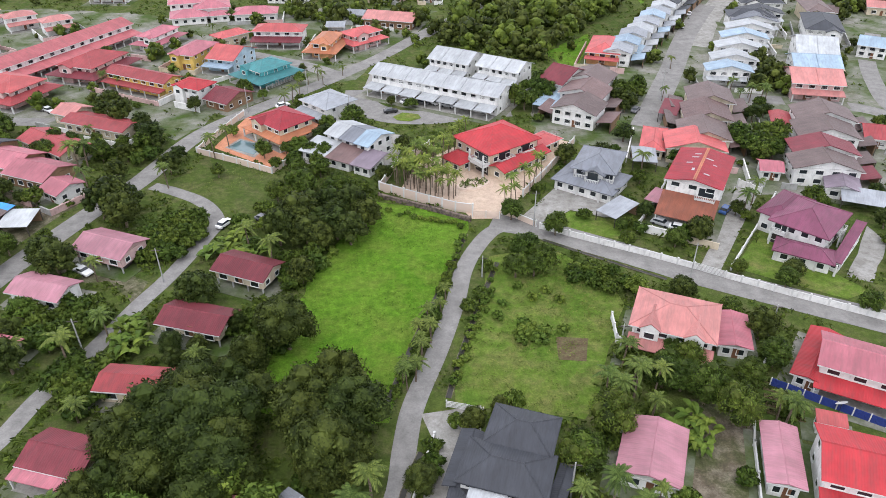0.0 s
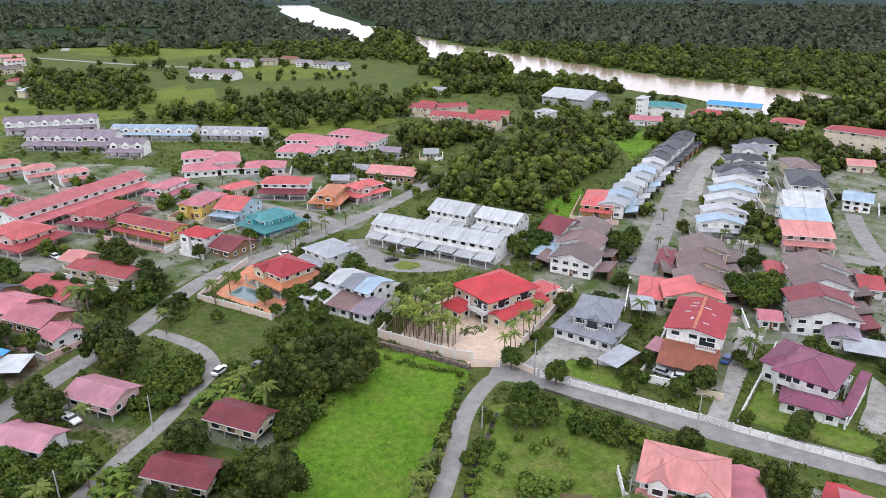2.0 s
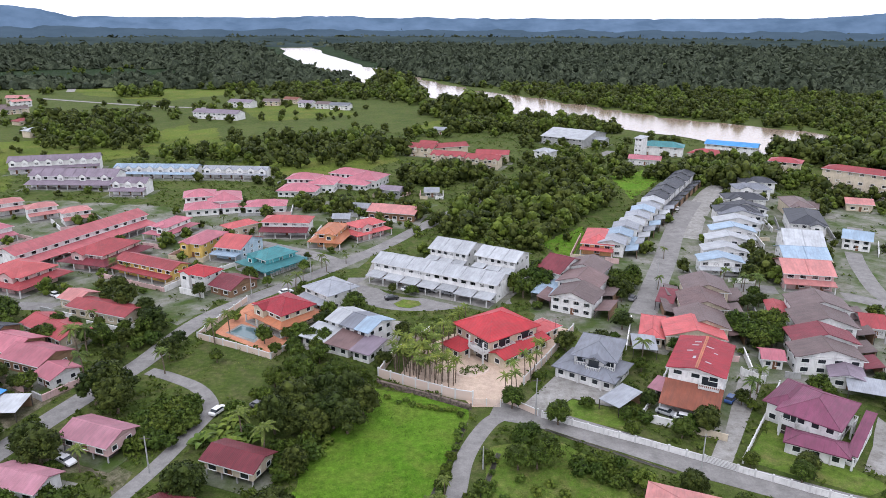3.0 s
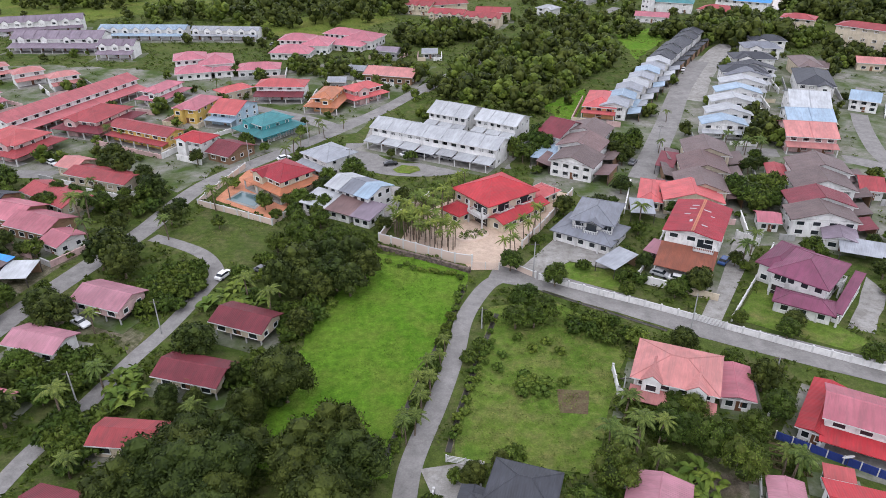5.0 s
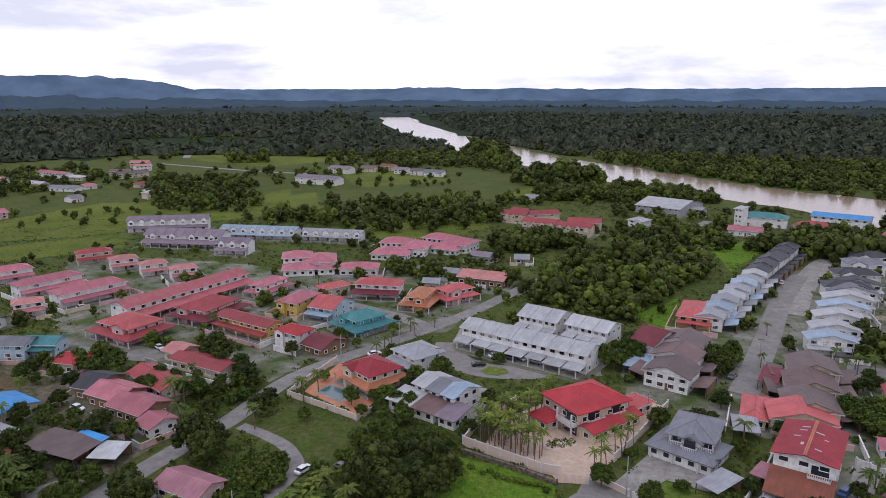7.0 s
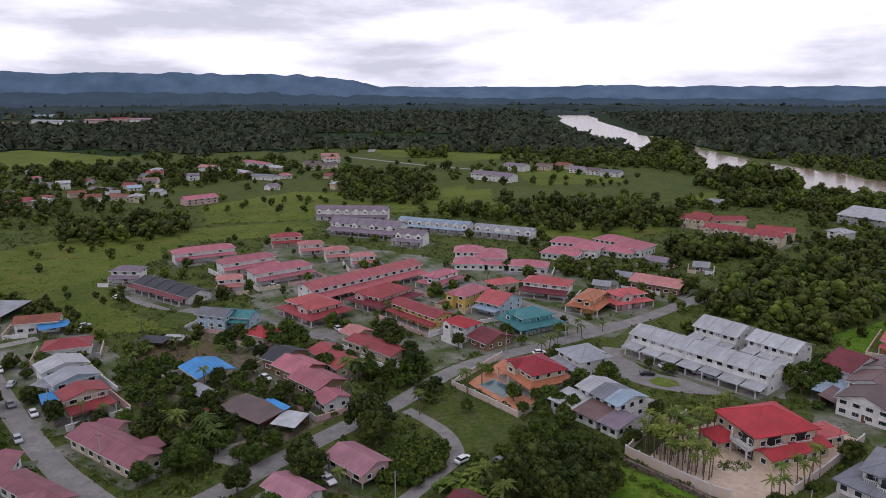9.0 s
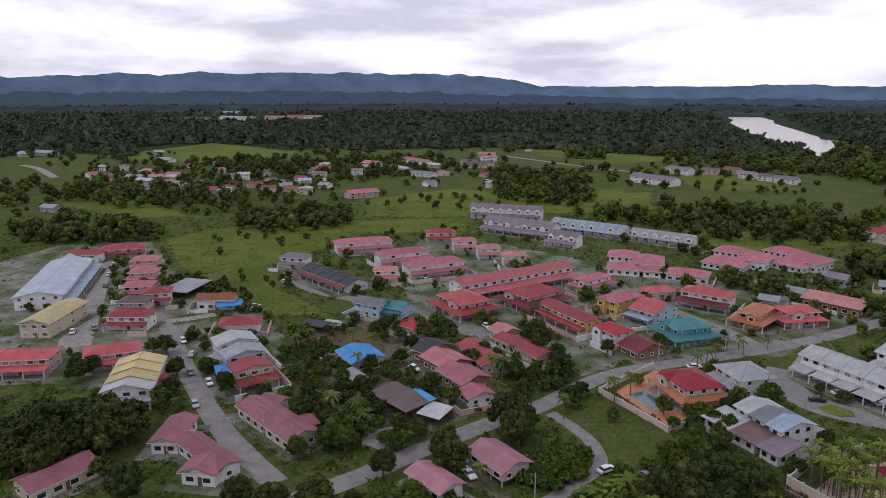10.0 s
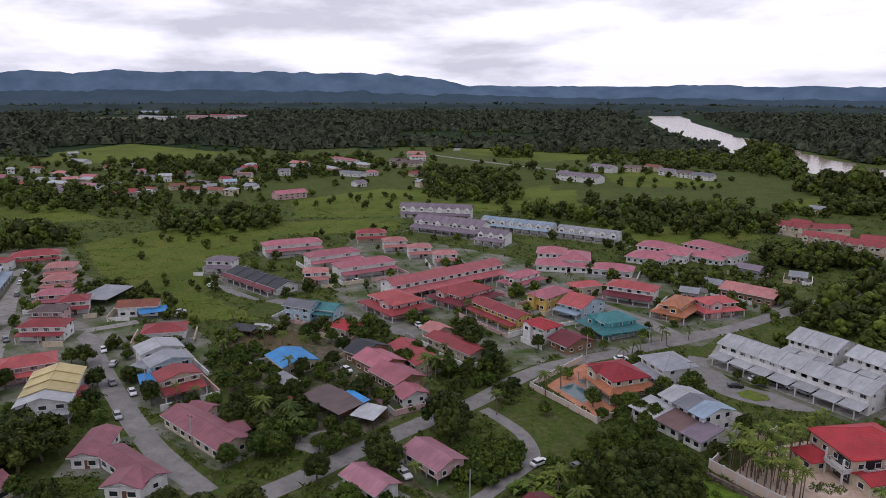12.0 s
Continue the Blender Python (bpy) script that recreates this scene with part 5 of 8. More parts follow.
house(-67.0, 118.7, -20.5, 12.6, 8.7, 3.78, "gable_x", "lavender pink", "pink", stilts=True, apron=1.5)
house(-74.2, 105.3, -16.0, 11.8, 7.2, 2.92, "gable_x", "lavender pink", "white", apron=1.5)
house(-74.7, 90.3, -16.0, 8.3, 2.7, 2.92, "gable_x", "pink", "cream", apron=1.5)
shed(38.5, 135.0, -47.7, 5.3, 8.8, 2.52, "silver", words='carport with flat grey sheet roof')
shed(50.6, 161.4, -9.1, 6.1, 8.0, 2.7, "silver")
red_block = house(58.0, 142.6, -27.3, 12.5, 18.1, 8.5, "gable_y", "deep red", "white", pitch=0.18, porch=6.5, porch_roof='rust', words='three-storey white building with red sheet roof', apron=1.5)
balcony(red_block, 3.0, -8.35, 5.4, 0.0, 4.2, 1.2)
# rusty and translucent sheets patched into the red roof
for sx, sy, sw, sd in ((-1.6, 5.2, 1.5, 0.5), (-1.9, 3.4, 1.5, 0.45), (1.3, 3.2, 1.7, 0.45), (-2.6, 0.2, 1.3, 0.5), (-1.2, -3.4, 0.6, 1.2), (1.9, -4.6, 1.3, 0.45), (2.8, 1.0, 0.9, 0.4)):
    part("roof_sheet", boxed(-sw / 2, sw / 2, -sd / 2, sd / 2, 0.0, 0.03), roof_mat("white"), red_block, "pale translucent roof sheet").matrix_basis = pose(sx, sy, 8.5 + 1.125 * (1 - abs(sx) / 6.25) + 0.02, 0, math.degrees(math.atan(0.18)) * (1 if sx > 0 else -1), 0)
part("ridge_strip", boxed(-0.32, 0.32, -8.9, 8.9, 9.6, 9.68), roof_mat("orange"), red_block, "faded orange ridge strip")
shed(48.1, 139.4, -38.0, 3.3, 6.0, 3.06, "lavender pink")

# ---- terraces and semi-detached houses ----
house(-1.1, 207.7, -28.5, 44.5, 11.3, 5.9, "gable_x", "white", "white", units=7, porch=4.8, porch_roof='white', words='two-storey white terrace with pale grey roof', apron=1.5)
house(4.5, 231.0, -29.1, 15.3, 13.7, 5.7, "gable_x", "white", "white", units=3, porch=3.5, apron=1.5)
house(19.8, 222.4, -31.4, 15.5, 12.0, 5.7, "gable_x", "white", "white", units=3, porch=3.5, apron=1.5)
house(-43.9, 179.3, -41.9, 13.4, 12.0, 5.4, "hip", "deep red", "cream", skirt=2.4, skirt_roof='orange', words='house with dark red roof beside swimming pool', apron=1.5)
villa(-21.9, 169.7, -34.8, "two-storey white house with patched silver and grey roofs", [(0.0, 0.0, 0.0, 5.2, 11.0, 5.0, 'gable_x', 'grey', 'white', 0.3), (-4.8, -0.1, -2.3, 5.3, 11.0, 5.1, 'gable_x', 'white', 'white', 0.3), (5.2, -0.2, -0.0, 5.0, 11.0, 5.1, 'gable_x', 'pale blue', 'white', 0.3), (-5.7, -8.7, 4.1, 8.5, 8.0, 2.7, 'mono', 'white', 'white', 0.15), (2.3, -8.1, 4.9, 7.7, 8.0, 2.7, 'mono', 'taupe', 'white', 0.15), (9.2, -7.5, 5.1, 6.2, 8.0, 2.7, 'mono', 'lilac', 'white', 0.15)], [])
house(-33.2, 193.1, -43.0, 12.5, 11.8, 5.3, "hip", "silver", "white", porch=2.5, apron=1.5)
house(38.7, 189.5, -29.1, 13.5, 11.5, 4.75, "gable_y", "brown", "white", pitch=0.34, apron=0.6)
shed(46.4, 185.2, -119.1, 9.2, 4.4, 2.5, "taupe", rise=0.9, words="side carport with taupe sheet roof")
shed(31.1, 193.8, 60.9, 9.2, 4.4, 2.5, "taupe", rise=0.9, words="side carport with taupe sheet roof")
house(42.3, 200.7, -29.1, 13.5, 11.5, 5.1, "gable_y", "taupe", "white", pitch=0.34, apron=0.6)
shed(50.0, 196.4, -119.1, 9.2, 4.4, 2.5, "brown", rise=0.9, words="side carport with brown sheet roof")
shed(34.7, 205.0, 60.9, 9.2, 4.4, 2.5, "brown", rise=0.9, words="side carport with brown sheet roof")
house(46.0, 211.9, -29.1, 13.5, 11.5, 5.45, "gable_y", "brown", "white", pitch=0.34, apron=0.6)
shed(53.6, 207.6, -119.1, 9.2, 4.4, 2.5, "brown", rise=0.9, words="side carport with brown sheet roof")
shed(38.3, 216.2, 60.9, 9.2, 4.4, 2.5, "brown", rise=0.9, words="side carport with brown sheet roof")
house(37.9, 213.3, -40.4, 9.2, 17.5, 5.3, "gable_x", "maroon", "white", apron=1.5)
shed(34.5, 204.9, -24.7, 7.4, 25.2, 2.88, "pale blue")
house(64.4, 165.9, -10.2, 15.3, 10.7, 4.3, "gable_y", "coral", "cream", pitch=0.3, apron=1.5)
house(68.4, 171.9, -9.3, 13.2, 12.3, 4.75, "gable_y", "brown", "cream", pitch=0.34, apron=0.6)
shed(76.9, 170.5, -99.3, 9.9, 4.4, 2.5, "taupe", rise=0.9, words="side carport with taupe sheet roof")
shed(59.9, 173.3, 80.7, 9.9, 4.4, 2.5, "taupe", rise=0.9, words="side carport with taupe sheet roof")
house(72.8, 183.7, -9.3, 13.2, 12.3, 5.1, "gable_y", "taupe", "cream", pitch=0.34, apron=0.6)
shed(81.3, 182.3, -99.3, 9.9, 4.4, 2.5, "brown", rise=0.9, words="side carport with brown sheet roof")
shed(64.3, 185.1, 80.7, 9.9, 4.4, 2.5, "brown", rise=0.9, words="side carport with brown sheet roof")
house(77.3, 195.4, -9.3, 13.2, 12.3, 5.45, "gable_y", "brown", "cream", pitch=0.34, apron=0.6)
shed(85.8, 194.0, -99.3, 9.9, 4.4, 2.5, "brown", rise=0.9, words="side carport with brown sheet roof")
shed(68.7, 196.8, 80.7, 9.9, 4.4, 2.5, "brown", rise=0.9, words="side carport with brown sheet roof")
house(55.5, 171.1, -17.7, 6.7, 15.0, 2.92, "hip", "coral", "cream", apron=1.5)
shed(65.7, 192.6, -23.9, 5.2, 11.4, 2.88, "maroon")
house(100.5, 172.1, -10.4, 15.9, 10.7, 4.75, "gable_y", "brown", "white", pitch=0.32, apron=0.6)
shed(110.3, 170.3, -100.4, 8.6, 4.4, 2.5, "brown", rise=0.9, words="side carport with brown sheet roof")
house(104.4, 182.3, -10.4, 15.9, 10.7, 5.1, "gable_y", "brown", "white", pitch=0.32, apron=0.6)
shed(114.2, 180.5, -100.4, 8.6, 4.4, 2.5, "brown", rise=0.9, words="side carport with brown sheet roof")
house(93.8, 182.9, -15.6, 5.7, 13.7, 2.92, "gable_y", "brick red", "white", pitch=0.2, apron=1.5)
house(115.5, 175.3, -15.6, 6.7, 11.4, 2.92, "gable_x", "brick red", "white", apron=1.5)
house(91.5, 152.5, -8.6, 16.1, 8.4, 4.75, "gable_y", "brown", "white", pitch=0.3, apron=0.6)
shed(101.5, 151.0, -98.6, 6.8, 4.4, 2.5, "maroon", rise=0.9, words="side carport with maroon sheet roof")
house(94.5, 160.6, -8.6, 16.1, 8.4, 5.1, "gable_y", "maroon", "white", pitch=0.3, apron=0.6)
shed(104.4, 159.1, -98.6, 6.8, 4.4, 2.5, "brown", rise=0.9, words="side carport with brown sheet roof")
house(80.0, 155.2, -12.2, 5.8, 6.8, 2.75, "gable_x", "pink", "white", apron=1.5)
house(93.4, 146.6, -20.1, 8.0, 9.6, 2.92, "gable_y", "lilac", "white", pitch=0.3, apron=1.5)
shed(95.3, 139.2, -22.3, 10.1, 7.2, 2.7, "silver")
house(114.8, 211.7, -11.0, 15.6, 15.1, 5.3, "gable_x", "salmon", "pink", porch=3.0, units=2, apron=1.5)
house(121.1, 225.8, -10.6, 15.2, 13.1, 5.5, "gable_x", "pale blue", "white", units=2, apron=1.5)
house(128.0, 241.5, -15.7, 13.6, 19.5, 5.7, "gable_x", "white", "white", units=2, apron=1.5)
house(144.2, 271.4, -18.6, 13.8, 24.9, 5.5, "hip", "dark grey", "white", apron=1.5)
house(152.1, 295.4, -9.6, 10.6, 18.9, 5.5, "hip", "brown", "cream", apron=1.5)
house(91.6, 220.9, -8.6, 14.8, 7.5, 4.9, "gable_y", "pale blue", "white", pitch=0.25, porch=3.0, porch_roof='white', apron=1.5)
house(97.1, 232.0, -9.0, 15.4, 7.5, 4.9, "gable_y", "white", "white", pitch=0.25, porch=3.0, porch_roof='white', apron=1.5)
house(103.2, 244.6, -9.4, 16.1, 7.5, 4.9, "gable_y", "white", "white", pitch=0.25, porch=3.0, porch_roof='white', apron=1.5)
house(109.3, 256.4, -9.8, 16.7, 7.5, 4.9, "gable_y", "pale blue", "white", pitch=0.25, porch=3.0, porch_roof='white', apron=1.5)
house(115.3, 267.8, -10.2, 17.3, 7.5, 4.9, "gable_y", "white", "white", pitch=0.25, porch=3.0, porch_roof='white', apron=1.5)
house(121.1, 278.4, -10.6, 17.8, 7.5, 4.9, "gable_y", "grey", "white", pitch=0.25, porch=3.0, porch_roof='white', apron=1.5)
house(127.4, 289.8, -11.0, 18.4, 7.5, 4.9, "gable_y", "dark grey", "white", pitch=0.25, porch=3.0, porch_roof='white', apron=1.5)
house(121.6, 283.8, -9.7, 18.3, 11.0, 5.3, "hip", "dark grey", "white", apron=2.2)
house(133.5, 305.8, -5.0, 18.1, 11.0, 5.3, "hip", "dark grey", "white", apron=2.2)
house(144.9, 325.3, -6.5, 16.6, 11.0, 5.3, "hip", "grey", "white", apron=2.2)
house(153.5, 339.7, -7.2, 16.7, 11.0, 5.3, "hip", "dark grey", "white", apron=2.2)
house(57.5, 247.2, -18.1, 12.0, 20.3, 4.3, "hip", "coral", "orange", porch=3.0, apron=1.5)
house(60.5, 240.7, -18.0, 9.8, 9.1, 4.95, "gable_y", "silver", "white", pitch=0.3, apron=0.6)
shed(67.1, 238.5, -108.0, 7.3, 4.4, 2.5, "pale blue", rise=0.9, words="side carport with pale blue sheet roof")
house(64.9, 248.8, -18.0, 9.8, 9.1, 5.3, "gable_y", "pale blue", "white", pitch=0.3, apron=0.6)
shed(71.4, 246.7, -108.0, 7.3, 4.4, 2.5, "silver", rise=0.9, words="side carport with silver sheet roof")
house(69.2, 257.0, -18.0, 9.8, 9.1, 5.65, "gable_y", "silver", "white", pitch=0.3, apron=0.6)
shed(75.8, 254.9, -108.0, 7.3, 4.4, 2.5, "white", rise=0.9, words="side carport with white sheet roof")
house(73.6, 265.2, -18.0, 9.8, 9.1, 4.95, "gable_y", "white", "white", pitch=0.3, apron=0.6)
shed(80.1, 263.1, -108.0, 7.3, 4.4, 2.5, "silver", rise=0.9, words="side carport with silver sheet roof")
house(77.9, 273.4, -18.0, 9.8, 9.1, 5.3, "gable_y", "silver", "white", pitch=0.3, apron=0.6)
shed(84.5, 271.2, -108.0, 7.3, 4.4, 2.5, "pale blue", rise=0.9, words="side carport with pale blue sheet roof")
house(82.3, 281.5, -18.0, 9.8, 9.1, 5.65, "gable_y", "pale blue", "white", pitch=0.3, apron=0.6)
shed(88.9, 279.4, -108.0, 7.3, 4.4, 2.5, "silver", rise=0.9, words="side carport with silver sheet roof")
house(86.7, 289.7, -18.0, 9.8, 9.1, 4.95, "gable_y", "silver", "white", pitch=0.3, apron=0.6)
shed(93.2, 287.6, -108.0, 7.3, 4.4, 2.5, "white", rise=0.9, words="side carport with white sheet roof")
house(91.0, 297.9, -18.0, 9.8, 9.1, 5.3, "gable_y", "white", "white", pitch=0.3, apron=0.6)
shed(97.6, 295.8, -108.0, 7.3, 4.4, 2.5, "silver", rise=0.9, words="side carport with silver sheet roof")
house(95.3, 306.6, -29.0, 10.2, 10.4, 5.15, "gable_y", "dark grey", "white", pitch=0.4, apron=0.6)
shed(101.5, 303.2, -119.0, 8.3, 4.4, 2.5, "dark grey", rise=0.9, words="side carport with dark grey sheet roof")
house(100.5, 315.6, -29.0, 10.2, 10.4, 5.5, "gable_y", "dark grey", "white", pitch=0.4, apron=0.6)
shed(106.7, 312.2, -119.0, 8.3, 4.4, 2.5, "dark grey", rise=0.9, words="side carport with dark grey sheet roof")
house(105.7, 324.6, -29.0, 10.2, 10.4, 5.85, "gable_y", "dark grey", "white", pitch=0.4, apron=0.6)
shed(111.9, 321.2, -119.0, 8.3, 4.4, 2.5, "dark grey", rise=0.9, words="side carport with dark grey sheet roof")
house(110.9, 333.6, -29.0, 10.2, 10.4, 5.15, "gable_y", "dark grey", "white", pitch=0.4, apron=0.6)
shed(117.1, 330.2, -119.0, 8.3, 4.4, 2.5, "dark grey", rise=0.9, words="side carport with dark grey sheet roof")
house(116.2, 342.6, -29.0, 10.2, 10.4, 5.5, "gable_y", "dark grey", "white", pitch=0.4, apron=0.6)
shed(122.4, 339.2, -119.0, 8.3, 4.4, 2.5, "dark grey", rise=0.9, words="side carport with dark grey sheet roof")
house(121.4, 351.6, -29.0, 10.2, 10.4, 5.85, "gable_y", "dark grey", "white", pitch=0.4, apron=0.6)
shed(127.6, 348.2, -119.0, 8.3, 4.4, 2.5, "dark grey", rise=0.9, words="side carport with dark grey sheet roof")
shed(67.9, 251.6, 23.8, 7.8, 16.6, 2.7, "pale blue")

# ---- blocks and sheds by the river ----
house(198.5, 331.2, -43.3, 31.0, 12.0, 12.0, "hip", "brick red", "cream", pitch=0.3, words='four-storey cream apartment block with red roof', apron=2.2)
house(181.3, 369.4, -32.6, 16.5, 12.0, 9.5, "hip", "brick red", "cream", pitch=0.3, words='three-storey cream apartment block with red roof', apron=2.2)
house(157.5, 413.2, -36.9, 23.5, 14.0, 5.3, "hip", "brick red", "cream", apron=2.2)
house(183.4, 446.3, -30.2, 32.0, 16.0, 5.3, "gable_x", "blue", "white", pitch=0.2, words='long hall with pale blue sheet roof', apron=2.2)
house(136.5, 438.8, -21.3, 26.7, 14.0, 5.8, "hip", "teal", "white", units=3, apron=2.2)
house(120.9, 431.1, -44.2, 6.1, 8.0, 11.5, "mono", "white", "white", words='narrow white concrete tower block', apron=2.2)
house(117.3, 407.1, -20.3, 18.8, 10.0, 3.44, "gable_x", "pink", "white", apron=2.2)
house(89.2, 483.8, -35.5, 32.0, 37.6, 5.3, "gable_x", "white", "grey", pitch=0.2, words='large white metal warehouse', apron=2.2)
house(102.9, 474.3, -36.5, 15.5, 10.0, 4.3, "gable_x", "silver", "grey", pitch=0.2, apron=2.2)
house(61.8, 426.0, -39.2, 11.9, 10.0, 4.3, "hip", "white", "white", apron=2.2)
house(-13.0, 432.2, -24.8, 18.3, 12.0, 5.3, "gable_x", "brick red", "cream", units=2, gables=4, apron=2.2)
house(3.2, 406.2, -18.8, 20.7, 12.0, 5.3, "gable_x", "brick red", "cream", units=2, gables=4, apron=2.2)
house(22.6, 396.2, -18.1, 20.4, 12.0, 5.3, "gable_x", "brick red", "cream", units=2, gables=4, apron=2.2)
house(-9.5, 445.6, -20.5, 11.6, 9.0, 5.3, "gable_x", "brick red", "cream", units=2, apron=2.2)
house(3.0, 436.3, 22.3, 22.9, 11.0, 5.3, "gable_x", "brick red", "cream", units=2, apron=2.2)
house(28.7, 412.0, -9.3, 19.9, 11.0, 5.3, "gable_x", "brick red", "cream", units=2, apron=2.2)
house(157.3, 298.9, -26.0, 12.4, 10.0, 3.44, "gable_x", "brown", "cream", apron=2.2)
house(184.4, 304.6, -18.1, 11.7, 10.0, 3.44, "gable_x", "salmon", "cream", apron=2.2)
house(153.3, 249.5, -29.8, 10.3, 12.0, 4.3, "gable_x", "pale blue", "white", apron=2.2)

# ---- pink roofed estate ----
house(-134.5, 247.0, 66.3, 57.4, 11.0, 5.5, "gable_x", "rose", "white", units=13, porch=5.0, porch_roof='rose', words='long two-storey terrace with pink roof', apron=2.2)
house(-133.2, 207.9, -23.1, 17.4, 13.6, 5.3, "hip", "coral", "pink", skirt=3.5, skirt_roof='brick red', apron=2.2)
house(-116.5, 230.2, -17.4, 14.2, 18.4, 5.3, "hip", "brick red", "pink", skirt=3.5, skirt_roof='maroon', apron=2.2)
house(-105.6, 261.3, -18.3, 8.2, 15.8, 5.3, "hip", "pink", "white", skirt=2.5, apron=2.2)
house(-86.3, 241.5, -16.8, 9.9, 16.5, 5.3, "hip", "pink", "yellow", apron=2.2)
house(-72.9, 239.0, -17.1, 11.0, 15.9, 4.3, "gable_x", "coral", "pale blue", porch=4.0, porch_roof='pale blue', apron=2.2)
house(-94.9, 215.8, -26.1, 25.8, 8.2, 4.9, "gable_x", "brick red", "yellow", porch=3.0, apron=1.5)
house(-75.9, 206.3, -25.8, 11.0, 8.6, 5.3, "hip", "red", "white", apron=1.5)
house(-64.8, 203.0, -30.2, 9.9, 12.3, 2.75, "gable_x", "maroon", "timber", apron=1.5)
house(-57.7, 223.8, -39.8, 11.0, 13.2, 5.3, "hip", "teal", "teal", skirt=3.5, words='two-storey house with bright teal roof', apron=1.5)
house(-227.9, 261.4, 52.6, 29.0, 10.0, 5.3, "hip", "pink", "white", porch=3.0, units=2, apron=2.2)
house(-197.1, 253.3, 60.8, 25.7, 10.0, 5.3, "hip", "pink", "white", porch=3.0, units=2, apron=2.2)
house(-173.6, 245.4, 60.1, 27.1, 11.0, 5.3, "hip", "pink", "white", porch=3.5, units=2, apron=2.2)
house(-183.0, 223.9, 39.0, 10.8, 8.0, 5.3, "hip", "salmon", "white", porch=3.0, apron=2.2)
house(-209.0, 302.4, 39.9, 16.3, 9.0, 5.3, "hip", "brick red", "cream", porch=2.5, apron=2.2)
house(-187.3, 291.6, 41.7, 12.5, 8.0, 5.3, "hip", "salmon", "white", porch=3.0, apron=2.2)
house(-168.8, 284.7, 41.0, 12.1, 8.0, 5.3, "hip", "salmon", "white", porch=3.0, apron=2.2)
house(-151.4, 278.6, 40.5, 11.6, 8.0, 5.3, "hip", "salmon", "white", porch=3.0, apron=2.2)
house(-213.1, 381.5, 16.5, 46.1, 10.0, 6.4, "gable_x", "lilac", "white", units=8, pitch=0.5, porch=2.5, gables=8, words='lilac roofed terrace with white gables', apron=2.2)
house(-183.5, 346.0, -1.1, 44.0, 13.0, 5.8, "gable_x", "lilac", "white", units=8, pitch=0.42, porch=6.0, gables=4, words='lilac roofed two-storey terrace', apron=2.2)
house(-149.4, 329.9, -0.6, 17.2, 10.0, 5.8, "gable_x", "lilac", "white", units=3, pitch=0.42, porch=4.0, gables=3, apron=2.2)
house(-151.4, 367.3, -2.3, 45.0, 9.0, 5.3, "gable_x", "pale blue", "white", units=8, porch=3.5, gables=8, apron=2.2)
house(-109.4, 365.9, -4.3, 35.2, 8.0, 4.8, "gable_x", "silver", "white", units=6, porch=3.5, gables=6, apron=2.2)
villa(-102.3, 302.4, 17.4, "pink roofed house of several joined hipped volumes", [(-5.5, 6.5, 0.0, 14, 13, 5.4, 'hip', 'pink', 'white', 0.34), (5.0, 2.5, 0.0, 15, 18, 4.3, 'hip', 'pink', 'white', 0.34), (-4.5, -7.5, 0.0, 15, 12, 3.0, 'hip', 'pink', 'white', 0.34), (7.5, -9.5, 0.0, 9, 7, 2.8, 'hip', 'pink', 'white', 0.34)])
house(-77.5, 297.4, 7.4, 18.0, 11.0, 3.44, "hip", "pink", "white", apron=2.2)
villa(-65.4, 335.7, -6.0, "pink roofed house of several joined hipped volumes", [(-5.0, 8.0, 0.0, 16, 13, 5.2, 'hip', 'pink', 'white', 0.34), (6.0, 5.0, 0.0, 14, 18, 4.2, 'hip', 'pink', 'white', 0.34), (-3.0, -7.0, 0.0, 19, 15, 3.0, 'hip', 'pink', 'white', 0.34)])
villa(-45.6, 350.0, -20.1, "pink roofed house of several joined hipped volumes", [(-6.0, 5.0, 0.0, 16, 13, 5.2, 'hip', 'pink', 'white', 0.34), (6.5, 3.0, 0.0, 17, 17, 4.2, 'hip', 'pink', 'white', 0.34), (0.0, -7.0, 0.0, 24, 10, 2.9, 'hip', 'pink', 'white', 0.34)])
house(-80.1, 265.2, 47.2, 13.1, 8.0, 3.44, "hip", "coral", "cream", apron=2.2)
house(-61.2, 265.4, -2.3, 19.2, 10.0, 5.3, "hip", "coral", "white", porch=5.0, porch_roof='maroon', apron=2.2)
house(-42.0, 252.9, -10.6, 8.2, 15.0, 5.3, "hip", "orange", "orange", skirt=3.0, words='two-storey orange house with orange tiled roofs', apron=2.2)
house(-30.5, 261.2, 43.7, 13.5, 9.0, 5.3, "hip", "coral", "pink", skirt=2.5, apron=2.2)
house(-41.7, 276.8, -1.2, 7.6, 7.0, 3.44, "gable_x", "silver", "grey", apron=2.2)
house(-20.5, 289.1, -15.6, 21.4, 14.4, 3.44, "gable_x", "salmon", "timber", pitch=0.25, apron=2.2)
house(-35.6, 294.4, -14.0, 8.5, 7.0, 3.44, "gable_x", "silver", "grey", apron=2.2)
house(-5.9, 326.5, 0.3, 7.5, 8.0, 2.75, "gable_x", "silver", "grey", apron=2.2)
house(-24.8, 327.2, -16.0, 11.0, 8.0, 3.44, "gable_x", "lilac", "grey", apron=2.2)
house(-200.3, 210.2, -14.1, 37.5, 11.6, 3.1, "gable_x", "dark grey", "white", units=5, porch=4.0, porch_roof='maroon', words='row of low houses with dark roof', apron=2.2)
house(-231.7, 219.2, 20.4, 13.1, 9.0, 5.3, "hip", "lilac", "white", porch=3.0, apron=2.2)
house(-158.5, 186.1, 4.1, 12.2, 9.0, 4.8, "gable_x", "grey", "pale blue", apron=2.2)
